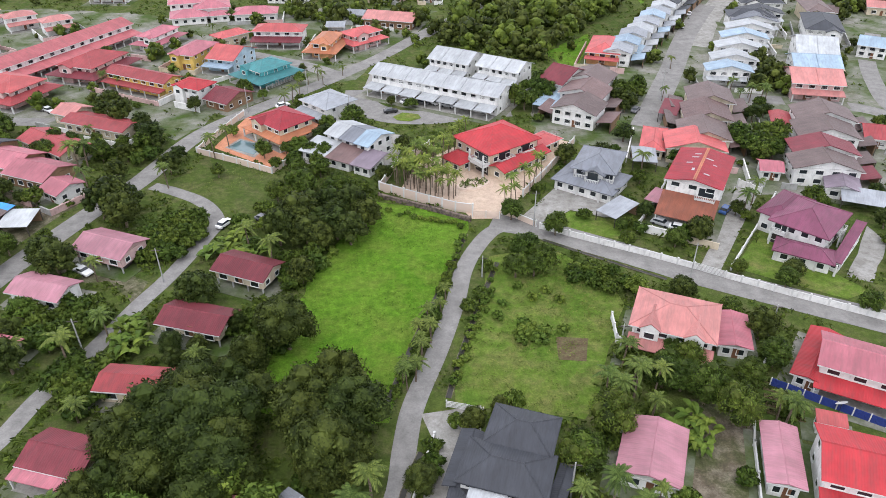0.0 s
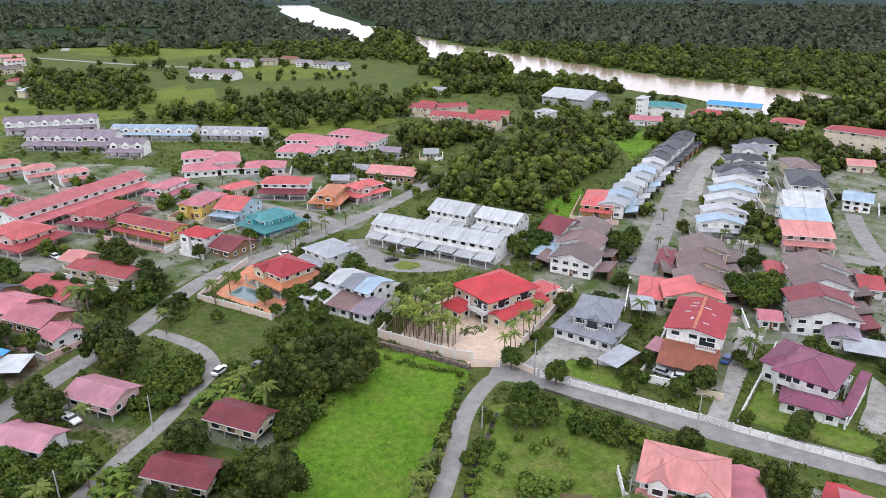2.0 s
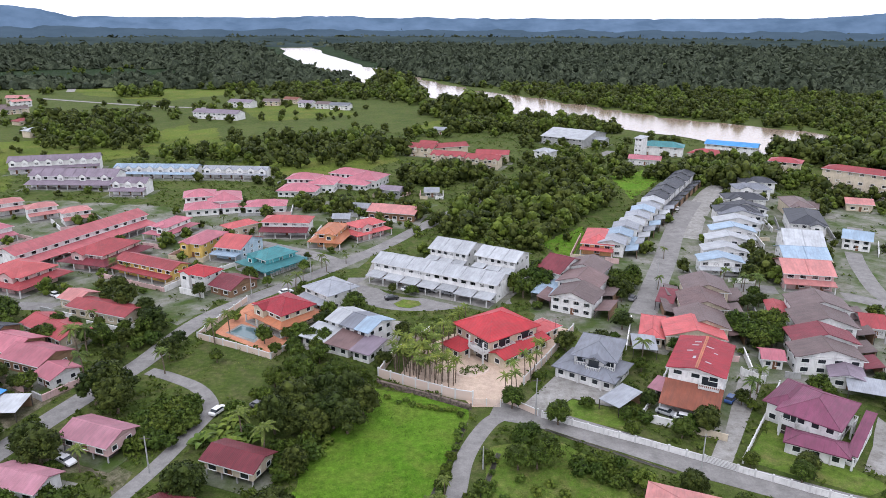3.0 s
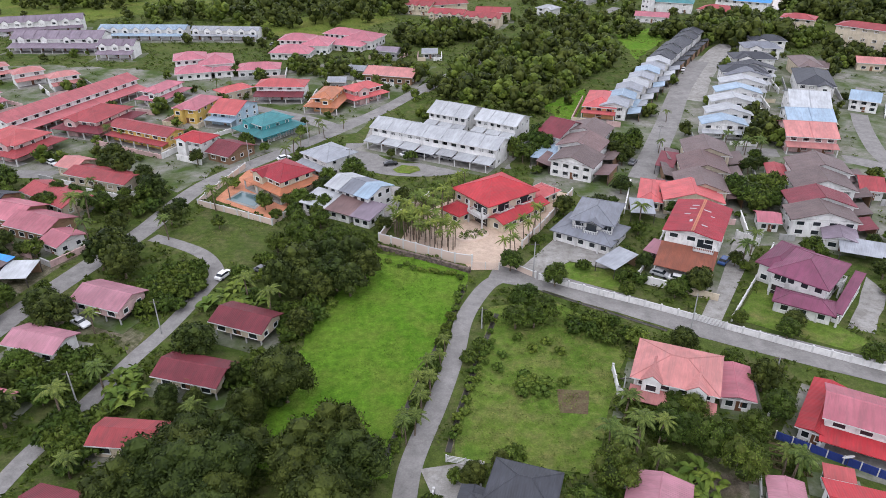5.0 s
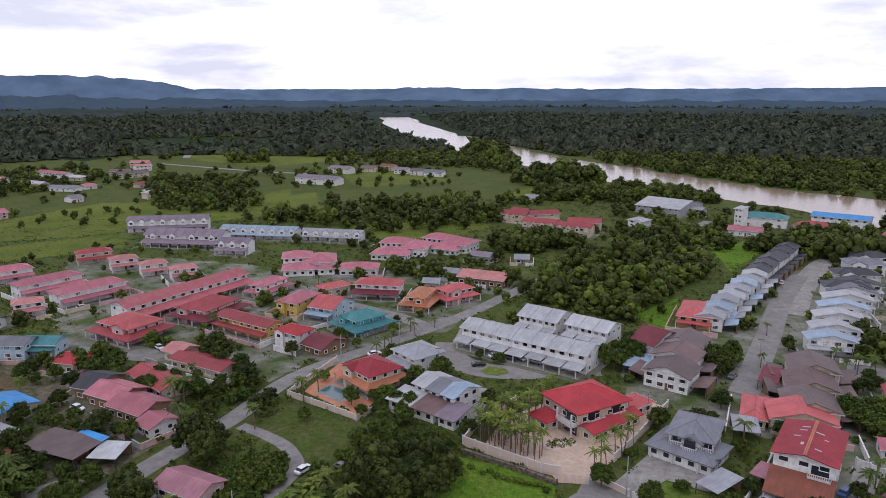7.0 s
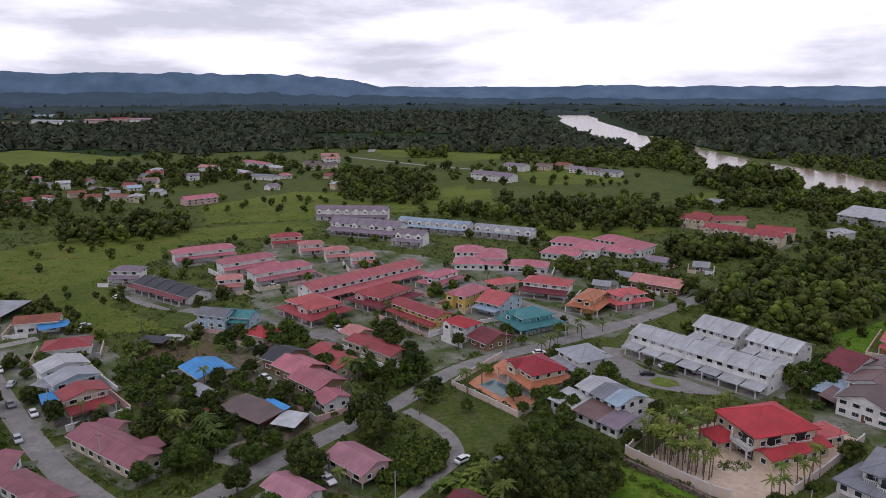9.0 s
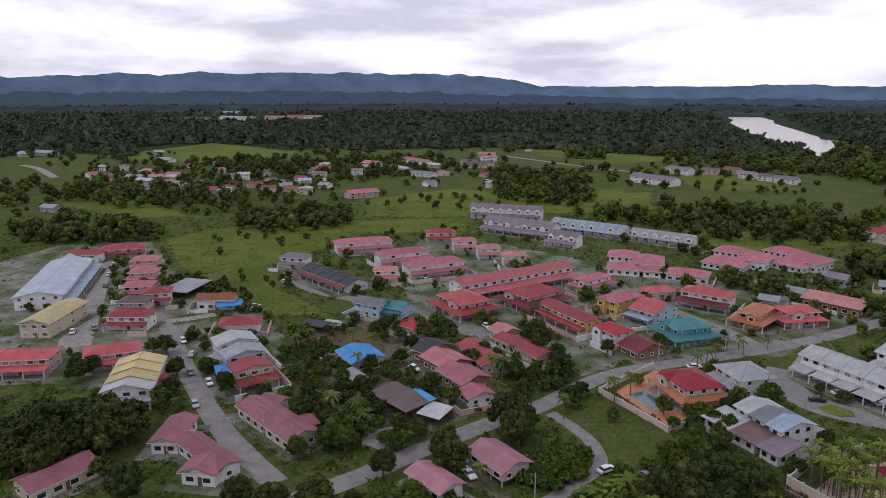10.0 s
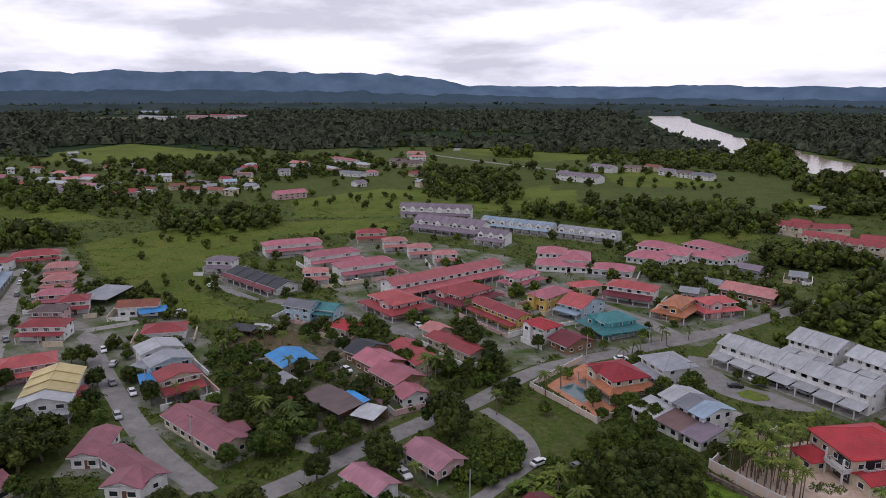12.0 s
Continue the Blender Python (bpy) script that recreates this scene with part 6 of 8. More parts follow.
house(-151.4, 190.2, 6.3, 11.5, 9.0, 3.87, "gable_x", "teal", "pale blue", porch=3.0, apron=2.2)
house(-134.8, 178.5, -7.3, 10.2, 9.0, 3.44, "hip", "red", "cream", apron=2.2)
house(-115.6, 163.9, -10.8, 8.4, 12.4, 3.61, "gable_x", "dark grey", "timber", apron=2.2)
house(-107.4, 158.6, -20.0, 12.7, 10.8, 3.61, "gable_x", "pink", "timber", apron=2.2)
house(-97.9, 152.9, -22.3, 13.6, 10.5, 3.27, "gable_x", "pink", "timber", apron=2.2)
house(-89.0, 145.3, -30.8, 7.1, 8.3, 2.75, "gable_x", "pink", "white", apron=2.2)
house(-101.9, 169.2, -33.6, 19.8, 9.3, 3.1, "gable_x", "brick red", "cream", apron=1.5)
house(-94.8, 182.4, -21.7, 21.9, 8.6, 3.1, "gable_x", "brick red", "cream", pitch=0.25, apron=1.5)
house(-106.3, 190.5, -24.1, 8.1, 8.8, 3.27, "gable_x", "salmon", "cream", apron=1.5)
house(-131.0, 147.9, -24.6, 12.7, 11.4, 3.27, "gable_x", "blue", "cream", pitch=0.25, words='raised timber house with bright blue roof', apron=2.2)
shed(-103.5, 131.5, -14.7, 16.1, 9.0, 2.88, "brown")
shed(-99.1, 134.1, -19.3, 8.7, 4.4, 3.06, "blue")
shed(-123.5, 136.3, -20.0, 9.5, 4.5, 2.3, "silver", words="low grey tin lean-to in the yard")
shed(-114.7, 126.7, 30.0, 3.2, 3.0, 2.0, "rust", words="small hut with rusty orange roof")
shed(-98.5, 128.4, -14.0, 4.5, 4.0, 2.4, "brick red", words="red roofed kitchen lean-to")
shed(-163.3, 161.8, 10.0, 9.0, 5.0, 2.4, "dark grey", words="old timber hut with dark tin roof")
shed(-158.8, 165.6, 15.0, 7.0, 4.0, 2.3, "white", words="timber hut with patched white tin roof")
house(-114.0, 107.0, -13.1, 7.0, 6.5, 3.0, "gable_y", "dusky pink", "cream", pitch=0.3, words="cross wing of a bungalow with faded pink roof")
shed(-91.9, 130.6, 2.8, 6.7, 7.1, 2.52, "white", words='white tarpaulin awning on thin posts')

# ---- bungalows and terraces along the straight street ----
house(-120.5, 105.2, -13.1, 26.0, 8.9, 3.1, "gable_x", "dusky pink", "cream", words='long bungalow with faded pink roof', apron=2.2)
house(-128.8, 112.2, 3.9, 7.2, 5.1, 3.1, "gable_x", "dusky pink", "cream", apron=2.2)
house(-120.9, 85.8, -10.0, 19.4, 6.5, 3.1, "gable_x", "dusky pink", "white", words='angled bungalow with faded pink roof', apron=2.2)
house(-135.7, 87.9, 33.3, 7.2, 13.6, 3.1, "gable_y", "dusky pink", "white", pitch=0.3, apron=2.2)
house(-116.3, 81.4, 25.0, 8.8, 6.9, 3.1, "gable_y", "dusky pink", "white", pitch=0.3, apron=2.2)
house(-139.5, 62.7, 89.7, 14.6, 9.0, 3.1, "gable_x", "dusky pink", "cream", apron=2.2)
for step, eave, sheet in ((-7.9, 4.7, "white"), (-2.7, 5.0, "cream"), (2.6, 5.3, "cream"), (7.9, 5.6, "cream")):
    house(-168.1 - 0.7096 * step, 98.8 + 0.7046 * step, 45.2, 13.0, 5.6, eave, "gable_y", sheet, "white", pitch=0.3, porch=3.0 if step < -7 else 0.0, words="stepped white house bay with " + sheet + " sheet roof")
house(-191.5, 106.4, 57.5, 15.8, 10.0, 4.8, "hip", "coral", "pink", porch=3.0, apron=2.2)
house(-208.5, 89.4, 41.1, 18.0, 10.0, 4.8, "hip", "coral", "pink", porch=4.0, apron=2.2)
house(-239.7, 114.2, 33.2, 11.3, 25.5, 5.1, "gable_y", "cream", "cream", pitch=0.3, apron=2.2)
house(-286.7, 139.2, 140.5, 60.0, 17.4, 5.0, "gable_x", "sky sheet", "white", units=10, pitch=0.22, porch=4.5, porch_roof='pale blue', words='two-storey white terrace under one long pale blue sheet roof', apron=0.6)
house(-321.7, 169.9, 29.4, 17.6, 9.0, 4.3, "hip", "brick red", "white", apron=2.2)
house(-317.7, 187.8, 53.0, 20.9, 11.0, 4.3, "hip", "brick red", "cream", porch=3.0, apron=2.2)
house(-285.0, 178.7, 42.7, 12.3, 9.0, 4.9, "hip", "salmon", "pink", porch=3.0, apron=2.2)
house(-266.3, 165.6, 41.7, 12.0, 9.0, 4.9, "hip", "salmon", "pink", porch=3.0, apron=2.2)
house(-248.9, 152.1, 40.6, 12.0, 9.0, 4.9, "hip", "pink", "pink", porch=3.0, apron=2.2)
house(-231.0, 138.9, 33.1, 11.3, 9.0, 4.9, "hip", "brown", "pink", porch=3.0, apron=2.2)
house(-217.7, 128.9, 33.2, 15.1, 9.0, 4.9, "hip", "brick red", "white", porch=3.0, apron=2.2)
house(-234.7, 150.4, 48.8, 10.7, 9.0, 4.9, "hip", "brick red", "white", porch=3.0, apron=2.2)
shed(-238.2, 165.6, 19.0, 12.5, 17.9, 2.7, "silver")
house(-211.7, 159.9, 38.6, 14.5, 9.0, 3.96, "gable_x", "rust", "white", apron=2.2)
shed(-204.2, 159.4, 57.3, 9.8, 6.0, 2.7, "blue")
house(-183.6, 147.2, 42.4, 14.0, 10.0, 3.44, "hip", "brick red", "white", apron=2.2)
house(-167.9, 131.8, 64.7, 12.7, 9.0, 5.1, "gable_y", "white", "white", pitch=0.25, apron=2.2)
house(-157.6, 126.5, 66.8, 12.5, 8.0, 5.1, "gable_y", "silver", "pale blue", pitch=0.25, apron=2.2)
house(-147.2, 120.5, 66.2, 11.4, 8.0, 5.1, "gable_y", "brick red", "cream", pitch=0.25, porch=4.5, apron=2.2)
shed(-165.0, 126.3, 4.2, 6.3, 9.3, 2.7, "silver")
shed(-155.1, 116.9, 56.8, 3.8, 8.0, 2.7, "blue")
shed(-163.9, 102.9, 71.9, 5.8, 6.0, 2.7, "brick red")

# ---- far hamlets ----
house(-456.9, 344.7, 47.2, 19.2, 12.0, 3.44, "gable_x", "brick red", "cream", group='houses of the far hamlets')
house(-500.8, 416.0, 50.5, 11.3, 9.0, 5.3, "gable_x", "white", "white", group='houses of the far hamlets')
house(-558.8, 366.7, 65.6, 12.8, 9.0, 4.3, "gable_x", "salmon", "white", group='houses of the far hamlets')
house(-514.6, 352.7, 10.5, 19.6, 10.0, 3.44, "gable_x", "lavender pink", "white", group='houses of the far hamlets')
house(-453.4, 387.0, 60.6, 12.9, 9.0, 3.44, "gable_x", "rust", "cream", group='houses of the far hamlets')
house(-449.1, 409.0, -1.5, 26.6, 9.0, 3.44, "gable_x", "lilac", "cream", group='houses of the far hamlets')
house(-407.2, 386.6, 5.3, 21.7, 9.0, 3.44, "gable_x", "rust", "cream", group='houses of the far hamlets')
house(-458.3, 460.4, 54.8, 19.5, 9.0, 3.44, "gable_x", "brown", "cream", group='houses of the far hamlets')
house(-345.6, 396.1, 64.9, 24.4, 12.0, 4.3, "gable_x", "pink", "pink", group='houses of the far hamlets')
house(-440.9, 431.8, 48.6, 11.4, 9.0, 2.58, "gable_x", "pale blue", "white", group='houses of the far hamlets')
house(-424.6, 441.2, 48.4, 11.5, 9.0, 2.58, "gable_x", "cream", "white", group='houses of the far hamlets')
house(-421.3, 541.9, -20.9, 31.1, 10.0, 4.3, "gable_x", "white", "white", group='houses of the far hamlets')
house(-448.5, 605.2, -21.7, 45.0, 10.0, 5.3, "gable_x", "pink", "white", group='houses of the far hamlets')
house(-381.9, 526.3, -0.6, 25.5, 9.0, 3.44, "gable_x", "grey", "white", group='houses of the far hamlets')
house(-380.1, 619.3, 51.3, 30.7, 12.0, 4.3, "gable_x", "brown", "cream", group='houses of the far hamlets')
house(-400.7, 673.6, 51.6, 18.0, 9.0, 5.3, "gable_x", "salmon", "white", group='houses of the far hamlets')
house(-780.6, 519.6, 67.6, 12.0, 9.0, 3.44, "gable_x", "white", "grey", group='houses of the far hamlets')
house(-607.6, 344.6, 30.0, 8.4, 12.0, 3.44, "gable_x", "salmon", "white", group='houses of the far hamlets')
house(-570.9, 333.1, 12.6, 11.4, 9.0, 3.44, "gable_x", "brick red", "cream", group='houses of the far hamlets')
house(-578.7, 359.6, 30.0, 15.5, 9.0, 3.44, "gable_x", "silver", "grey", group='houses of the far hamlets')
house(-189.4, 596.1, -19.0, 44.2, 14.0, 5.3, "gable_x", "lilac", "white", group='houses of the far hamlets')
house(-191.6, 677.3, -20.8, 26.2, 12.0, 5.3, "gable_x", "lilac", "white", group='houses of the far hamlets')
house(-167.2, 692.3, 1.2, 16.7, 12.0, 4.3, "gable_x", "brown", "cream", group='houses of the far hamlets')
house(-151.0, 710.4, -18.0, 16.2, 12.0, 4.3, "gable_x", "rust", "cream", group='houses of the far hamlets')
house(-131.0, 680.3, -17.4, 15.3, 12.0, 4.3, "gable_x", "lilac", "white", group='houses of the far hamlets')
house(-113.0, 671.1, -17.4, 14.9, 12.0, 4.3, "gable_x", "brown", "white", group='houses of the far hamlets')
house(-96.1, 662.2, -12.4, 19.7, 12.0, 4.3, "gable_x", "grey", "white", group='houses of the far hamlets')
house(-421.9, 706.4, 16.4, 20.6, 12.0, 5.3, "gable_x", "salmon", "cream", group='houses of the far hamlets')
house(-400.0, 633.6, 14.6, 18.6, 12.0, 4.3, "gable_x", "brown", "cream", group='houses of the far hamlets')
house(-2.5, 517.9, -13.9, 10.7, 9.0, 3.44, "gable_x", "silver", "white", group='houses of the far hamlets')
house(-245.9, 1161.5, 1.0, 10.2, 12.0, 3.44, "gable_x", "white", "white", group='houses of the far hamlets')
house(-883.4, 412.8, 32.4, 16.7, 14.0, 4.3, "gable_x", "pale blue", "grey", group='houses of the far hamlets')
house(-879.0, 432.0, 8.2, 35.8, 14.0, 4.3, "gable_x", "silver", "grey", group='houses of the far hamlets')
house(-612.7, 339.4, 87.5, 10.0, 10.0, 5.3, "gable_x", "pink", "white", group='houses of the far hamlets')
house(-473.9, 232.7, 14.2, 13.6, 9.0, 3.44, "gable_x", "silver", "grey", group='houses of the far hamlets')
house(-1452.0, 1199.4, -0.7, 129.9, 14.0, 7.5, "gable_x", "silver", "white", group='houses of the far hamlets')
house(-1757.2, 1448.6, 30.4, 87.3, 14.0, 7.5, "gable_x", "pale blue", "white", group='houses of the far hamlets')
house(-1378.7, 1255.1, 30.9, 50.5, 14.0, 8.5, "gable_x", "lavender pink", "pink", group='houses of the far hamlets')
house(-1386.3, 1334.9, 30.8, 44.9, 14.0, 8.5, "gable_x", "brick red", "pink", group='houses of the far hamlets')
house(-1337.5, 1350.6, 30.8, 49.0, 14.0, 7.5, "gable_x", "lavender pink", "white", group='houses of the far hamlets')
house(-617.9, 449.9, 20.3, 11.9, 10.5, 3.1, "gable_x", "rust", "cream", group='houses of the far hamlets')
house(-459.0, 468.7, 27.1, 13.0, 10.2, 3.27, "gable_x", "salmon", "white", group='houses of the far hamlets')
house(-503.7, 328.3, 75.1, 8.1, 11.1, 3.1, "gable_x", "brick red", "white", group='houses of the far hamlets')
house(-417.5, 592.9, -2.0, 16.9, 9.6, 3.27, "hip", "white", "cream", group='houses of the far hamlets')
house(-332.7, 556.9, 68.5, 13.1, 10.0, 3.27, "hip", "brick red", "cream", group='houses of the far hamlets')
house(-451.2, 437.3, 22.5, 9.8, 10.3, 3.27, "gable_x", "brick red", "white", group='houses of the far hamlets')
house(-471.5, 558.5, 0.4, 20.2, 11.6, 4.8, "gable_x", "salmon", "white", group='houses of the far hamlets')
house(-338.9, 474.5, 67.2, 10.1, 11.4, 3.27, "gable_x", "lilac", "white", group='houses of the far hamlets')
house(-510.0, 446.6, 7.6, 11.8, 11.5, 3.1, "gable_x", "pink", "white", group='houses of the far hamlets')
house(-493.8, 524.2, 46.9, 15.5, 8.9, 3.1, "hip", "white", "white", group='houses of the far hamlets')
house(-549.6, 351.4, 8.5, 17.8, 9.2, 3.27, "gable_x", "white", "cream", group='houses of the far hamlets')
house(-439.8, 345.8, 37.0, 11.1, 9.8, 4.8, "hip", "white", "white", group='houses of the far hamlets')
house(-485.3, 501.6, 29.7, 15.5, 9.7, 4.8, "gable_x", "brick red", "cream", group='houses of the far hamlets')
house(-290.6, 497.3, 63.3, 12.6, 9.7, 4.8, "hip", "white", "cream", group='houses of the far hamlets')
house(-657.0, 398.5, 15.6, 13.5, 9.4, 4.8, "hip", "rust", "white", group='houses of the far hamlets')
house(-609.4, 352.6, 47.6, 10.2, 10.4, 3.1, "hip", "brown", "cream", group='houses of the far hamlets')
house(-410.5, 533.8, 3.1, 11.6, 8.4, 3.1, "gable_x", "brick red", "white", group='houses of the far hamlets')
house(-484.8, 341.3, 63.1, 7.0, 9.7, 4.8, "gable_x", "silver", "white", group='houses of the far hamlets')
house(-517.5, 411.7, 34.3, 12.8, 11.4, 3.1, "gable_x", "lilac", "white", group='houses of the far hamlets')
house(-441.6, 500.4, 56.5, 11.2, 8.5, 4.8, "gable_x", "lilac", "white", group='houses of the far hamlets')
house(-565.3, 390.4, 21.0, 14.3, 11.2, 3.27, "gable_x", "pink", "cream", group='houses of the far hamlets')
house(-392.6, 385.3, 20.3, 9.6, 9.2, 4.8, "hip", "white", "cream", group='houses of the far hamlets')
house(-692.7, 468.2, 7.9, 22.8, 11.9, 3.27, "gable_x", "white", "white", group='houses of the far hamlets')
house(-424.6, 392.2, 6.0, 14.4, 10.2, 3.1, "gable_x", "white", "cream", group='houses of the far hamlets')
house(-591.5, 380.3, 3.2, 10.7, 10.0, 3.1, "hip", "white", "white", group='houses of the far hamlets')
house(-670.0, 382.3, 59.6, 7.5, 10.7, 4.8, "hip", "white", "white", group='houses of the far hamlets')
house(-613.2, 394.3, 27.5, 15.3, 11.2, 3.1, "hip", "salmon", "white", group='houses of the far hamlets')
house(-514.3, 325.8, 61.2, 6.0, 9.1, 3.1, "gable_x", "rust", "white", group='houses of the far hamlets')
house(-500.9, 520.9, 51.8, 14.2, 10.5, 4.8, "hip", "white", "cream", group='houses of the far hamlets')
house(-457.3, 364.5, 15.6, 13.6, 8.2, 3.1, "gable_x", "rust", "white", group='houses of the far hamlets')
house(-371.6, 541.8, 46.3, 11.7, 9.3, 3.27, "hip", "pink", "white", group='houses of the far hamlets')
house(-618.5, 484.2, 35.7, 16.4, 8.5, 3.1, "hip", "silver", "white", group='houses of the far hamlets')
house(-553.6, 379.4, 12.2, 13.9, 9.5, 3.1, "hip", "white", "cream", group='houses of the far hamlets')
house(-563.8, 438.9, 80.0, 11.4, 8.9, 3.27, "gable_x", "pink", "white", group='houses of the far hamlets')
house(-425.6, 377.8, 37.2, 11.9, 11.6, 3.27, "gable_x", "rust", "white", group='houses of the far hamlets')
house(-502.9, 326.1, 9.8, 13.4, 11.2, 4.8, "gable_x", "lilac", "white", group='houses of the far hamlets')
house(-492.6, 492.0, 32.3, 13.4, 8.9, 3.27, "gable_x", "grey", "white", group='houses of the far hamlets')
house(-404.1, 418.7, 7.1, 10.8, 9.4, 3.1, "gable_x", "silver", "white", group='houses of the far hamlets')
house(-420.7, 392.8, 49.3, 7.8, 8.4, 4.8, "gable_x", "silver", "white", group='houses of the far hamlets')
house(-415.7, 527.2, 53.4, 8.1, 10.3, 3.1, "gable_x", "brown", "white", group='houses of the far hamlets')
house(-503.8, 370.1, 37.3, 11.2, 9.5, 3.27, "hip", "grey", "cream", group='houses of the far hamlets')
house(-304.2, 522.0, -6.9, 10.8, 11.4, 3.1, "hip", "white", "white", group='houses of the far hamlets')
house(-462.0, 544.0, 17.3, 12.9, 11.6, 3.1, "gable_x", "silver", "cream", group='houses of the far hamlets')

# ---- walls, drains and cars ----
wall_run([(-15.1, 144.3), (-3.2, 138.4), (5.9, 133.4)], 1.1, RUBBLE, "rough stone retaining wall below garden", cap=False, thick=0.7, post=60, post_mat=RUBBLE, name='stone_wall')
wall_run([(-15.2, 147.6), (-3.3, 141.0), (2.7, 137.9), (6.5, 136.9)], 2.3, PINKWALL, "cream painted garden wall with white piers", post=3.2)
wall_run([(-15.2, 147.6), (-12.1, 158.9), (-3.8, 171.5)], 2.0, PINKWALL, "cream painted garden wall of the mansion")
wall_run([(18.5, 144.2), (25.2, 155.6), (35.0, 173.8)], 2.0, PINKWALL, "tall cream boundary wall beside grey house")
wall_run([(13.1, 136.4), (16.3, 134.4), (20.1, 131.0)], 1.4, PINKWALL, "low cream wall beside gate")
rail_run([(6.4, 135.1), (12.4, 134.4)], 1.8, PINKWALL, "closed pale metal driveway gate", rails=8, post=4, name='gate')
wall_run([(20.9, 130.3), (32.6, 124.1), (41.1, 119.8), (49.8, 114.9)], 1.3, WEATHERED, "weathered white garden wall with piers", post=3.2)
wall_run([(54.9, 111.8), (65.4, 105.9), (79.4, 98.5), (86.5, 94.7)], 1.3, WEATHERED, "weathered white garden wall with piers", post=3.2)
rail_run([(49.8, 114.9), (54.9, 111.8)], 1.6, TRIM, "white metal driveway gate", rails=6, post=5, name='gate')
wall_run([(42.6, 131.4), (50.2, 144.1), (54.4, 152.5)], 1.2, WEATHERED, "low white boundary wall")
wall_run([(57.0, 114.5), (69.6, 132.5), (77.2, 144.0)], 1.2, WEATHERED, "stained grey boundary wall")
wall_run([(70.6, 149.6), (74.4, 145.3)], 1.8, WEATHERED, "weathered white boundary wall")
wall_run([(-64.6, 168.2), (-52.7, 162.2), (-42.6, 156.5), (-38.5, 163.8)], 1.6, PINKWALL, "cream boundary wall of pool garden", post=4)
wall_run([(-64.6, 168.2), (-63.0, 176.0), (-58.4, 193.8)], 1.6, PINKWALL, "cream boundary wall of pool garden", post=4)
rail_run([(-56.2, 214.6), (-47.1, 227.7)], 1.4, TRIM, "white picket fence beside the road", rails=4)
wall_run([(-1.4, 71.1), (-3.0, 65.0), (-4.5, 58.3)], 1.3, TRIM, "white wall along concrete drive", post=6)
rail_run([(0.4, 77.6), (3.3, 76.9), (6.0, 76.1)], 1.4, TRIM, "white railing of front yard", rails=5)
rail_run([(0.8, 58.3), (7.2, 56.8), (14.1, 54.8)], 1.3, TRIM, "white balustrade in front of house", rails=2, post=5)
wall_run([(4.1, 54.5), (10.6, 52.8), (16.6, 51.4)], 1.3, WEATHERED, "white garden wall with piers", post=3)
wall_run([(20.5, 67.1), (18.7, 60.6), (16.6, 51.4)], 1.2, TRIM, "thin white boundary wall", post=8)
rail_run([(52.2, 82.3), (58.3, 78.2), (66.0, 73.2), (70.4, 70.3)], 1.6, BLUEPAINT, "dark blue metal fence with white posts", rails=9)
wall_run([(30.2, 99.1), (29.8, 92.9), (31.4, 91.4)], 1.4, WEATHERED, "weathered grey garden wall")
wall_run([(48.5, 79.2), (45.0, 69.8), (41.9, 58.8)], 0.9, WEATHERED, "thin boundary wall", post=6)
wall_run([(52.7, 86.5), (58.0, 95.1)], 1.2, TRIM, "white boundary wall beside drive")
drain([(10.8, 117.2), (6.8, 104.2), (2.8, 89.3), (0.7, 79.5)], 0.8)
drain([(4.8, 128.0), (1.7, 116.2), (-5.4, 92.2), (-9.7, 74.8)], 0.7)
drain([(20.9, 125.7), (35.7, 116.1), (43.4, 111.3)], 0.6)
drain([(-3.3, 68.7), (-5.5, 61.6), (-7.0, 53.5)], 0.8)
car(-71.4, 113.7, -30.5, "white", tall=True, name='pickup_truck')
car(-47.9, 131.6, 65.0, "white")
car(-15.6, 195.8, 17.1, "black")
car(-11.1, 203.4, 34.5, "white")
car(-3.2, 202.5, -49.7, "white")
car(1.3, 200.0, -28.2, "silver")
car(-6.2, 202.3, -31.5, "grey")
car(47.5, 131.7, -37.2, "silver")
car(50.8, 129.5, -24.5, "white")
car(63.5, 137.4, 50.5, "blue")
car(-48.2, 200.2, 37.0, "white")
car(-39.7, 133.5, -29.0, "grey")
car(-190.2, 129.3, -30.0, "white")
car(-177.8, 123.6, 128.3, "silver")
car(-147.4, 102.0, -27.6, "silver")
car(-115.2, 153.1, -22.5, "white")
car(-117.1, 196.8, -35.2, "white")
car(-215.8, 196.9, -24.8, "white")
car(-166.1, 114.4, -26.4, "grey")
car(-199.9, 167.5, 58.0, "silver")
car(-155.9, 112.9, -27.3, "white")
car(-247.4, 125.9, -22.2, "white")
car(-261.1, 133.6, -23.7, "silver")
car(-225.6, 119.9, -22.7, "grey")
car(-288.2, 162.3, 137.7, "white")
car(-272.5, 151.4, 142.7, "grey")
car(-315.4, 173.5, 142.5, "silver")
car(-242.9, 131.9, 142.2, "black")
car(-228.2, 113.9, 142.8, "white")
car(-312.0, 183.6, 122.7, "silver")
car(-302.8, 173.4, 136.3, "white")
car(-196.9, 164.6, 79.5, "white")
car(-168.5, 233.3, 57.1, "white")
car(-82.6, 350.1, -5.8, "silver")
car(103.5, 302.2, 68.2, "white")
car(95.3, 283.7, 66.9, "white")
car(56.8, 196.4, 58.5, "grey")
car(68.0, 255.0, -44.8, "blue")
pole(19.6, 131.0, 9)
pole(48.3, 112.2, 8)
pole(7.5, 112.3, 5)
pole(29.5, 89.3, 7)
pole(17.1, 61.1, 7)
pole(56.7, 94.4, 7)
pole(-451.1, 497.2, 8)
pole(-54.3, 110.6, 8)
pole(-26.8, 189.5, 8)
pole(-60.7, 89.5, 8)
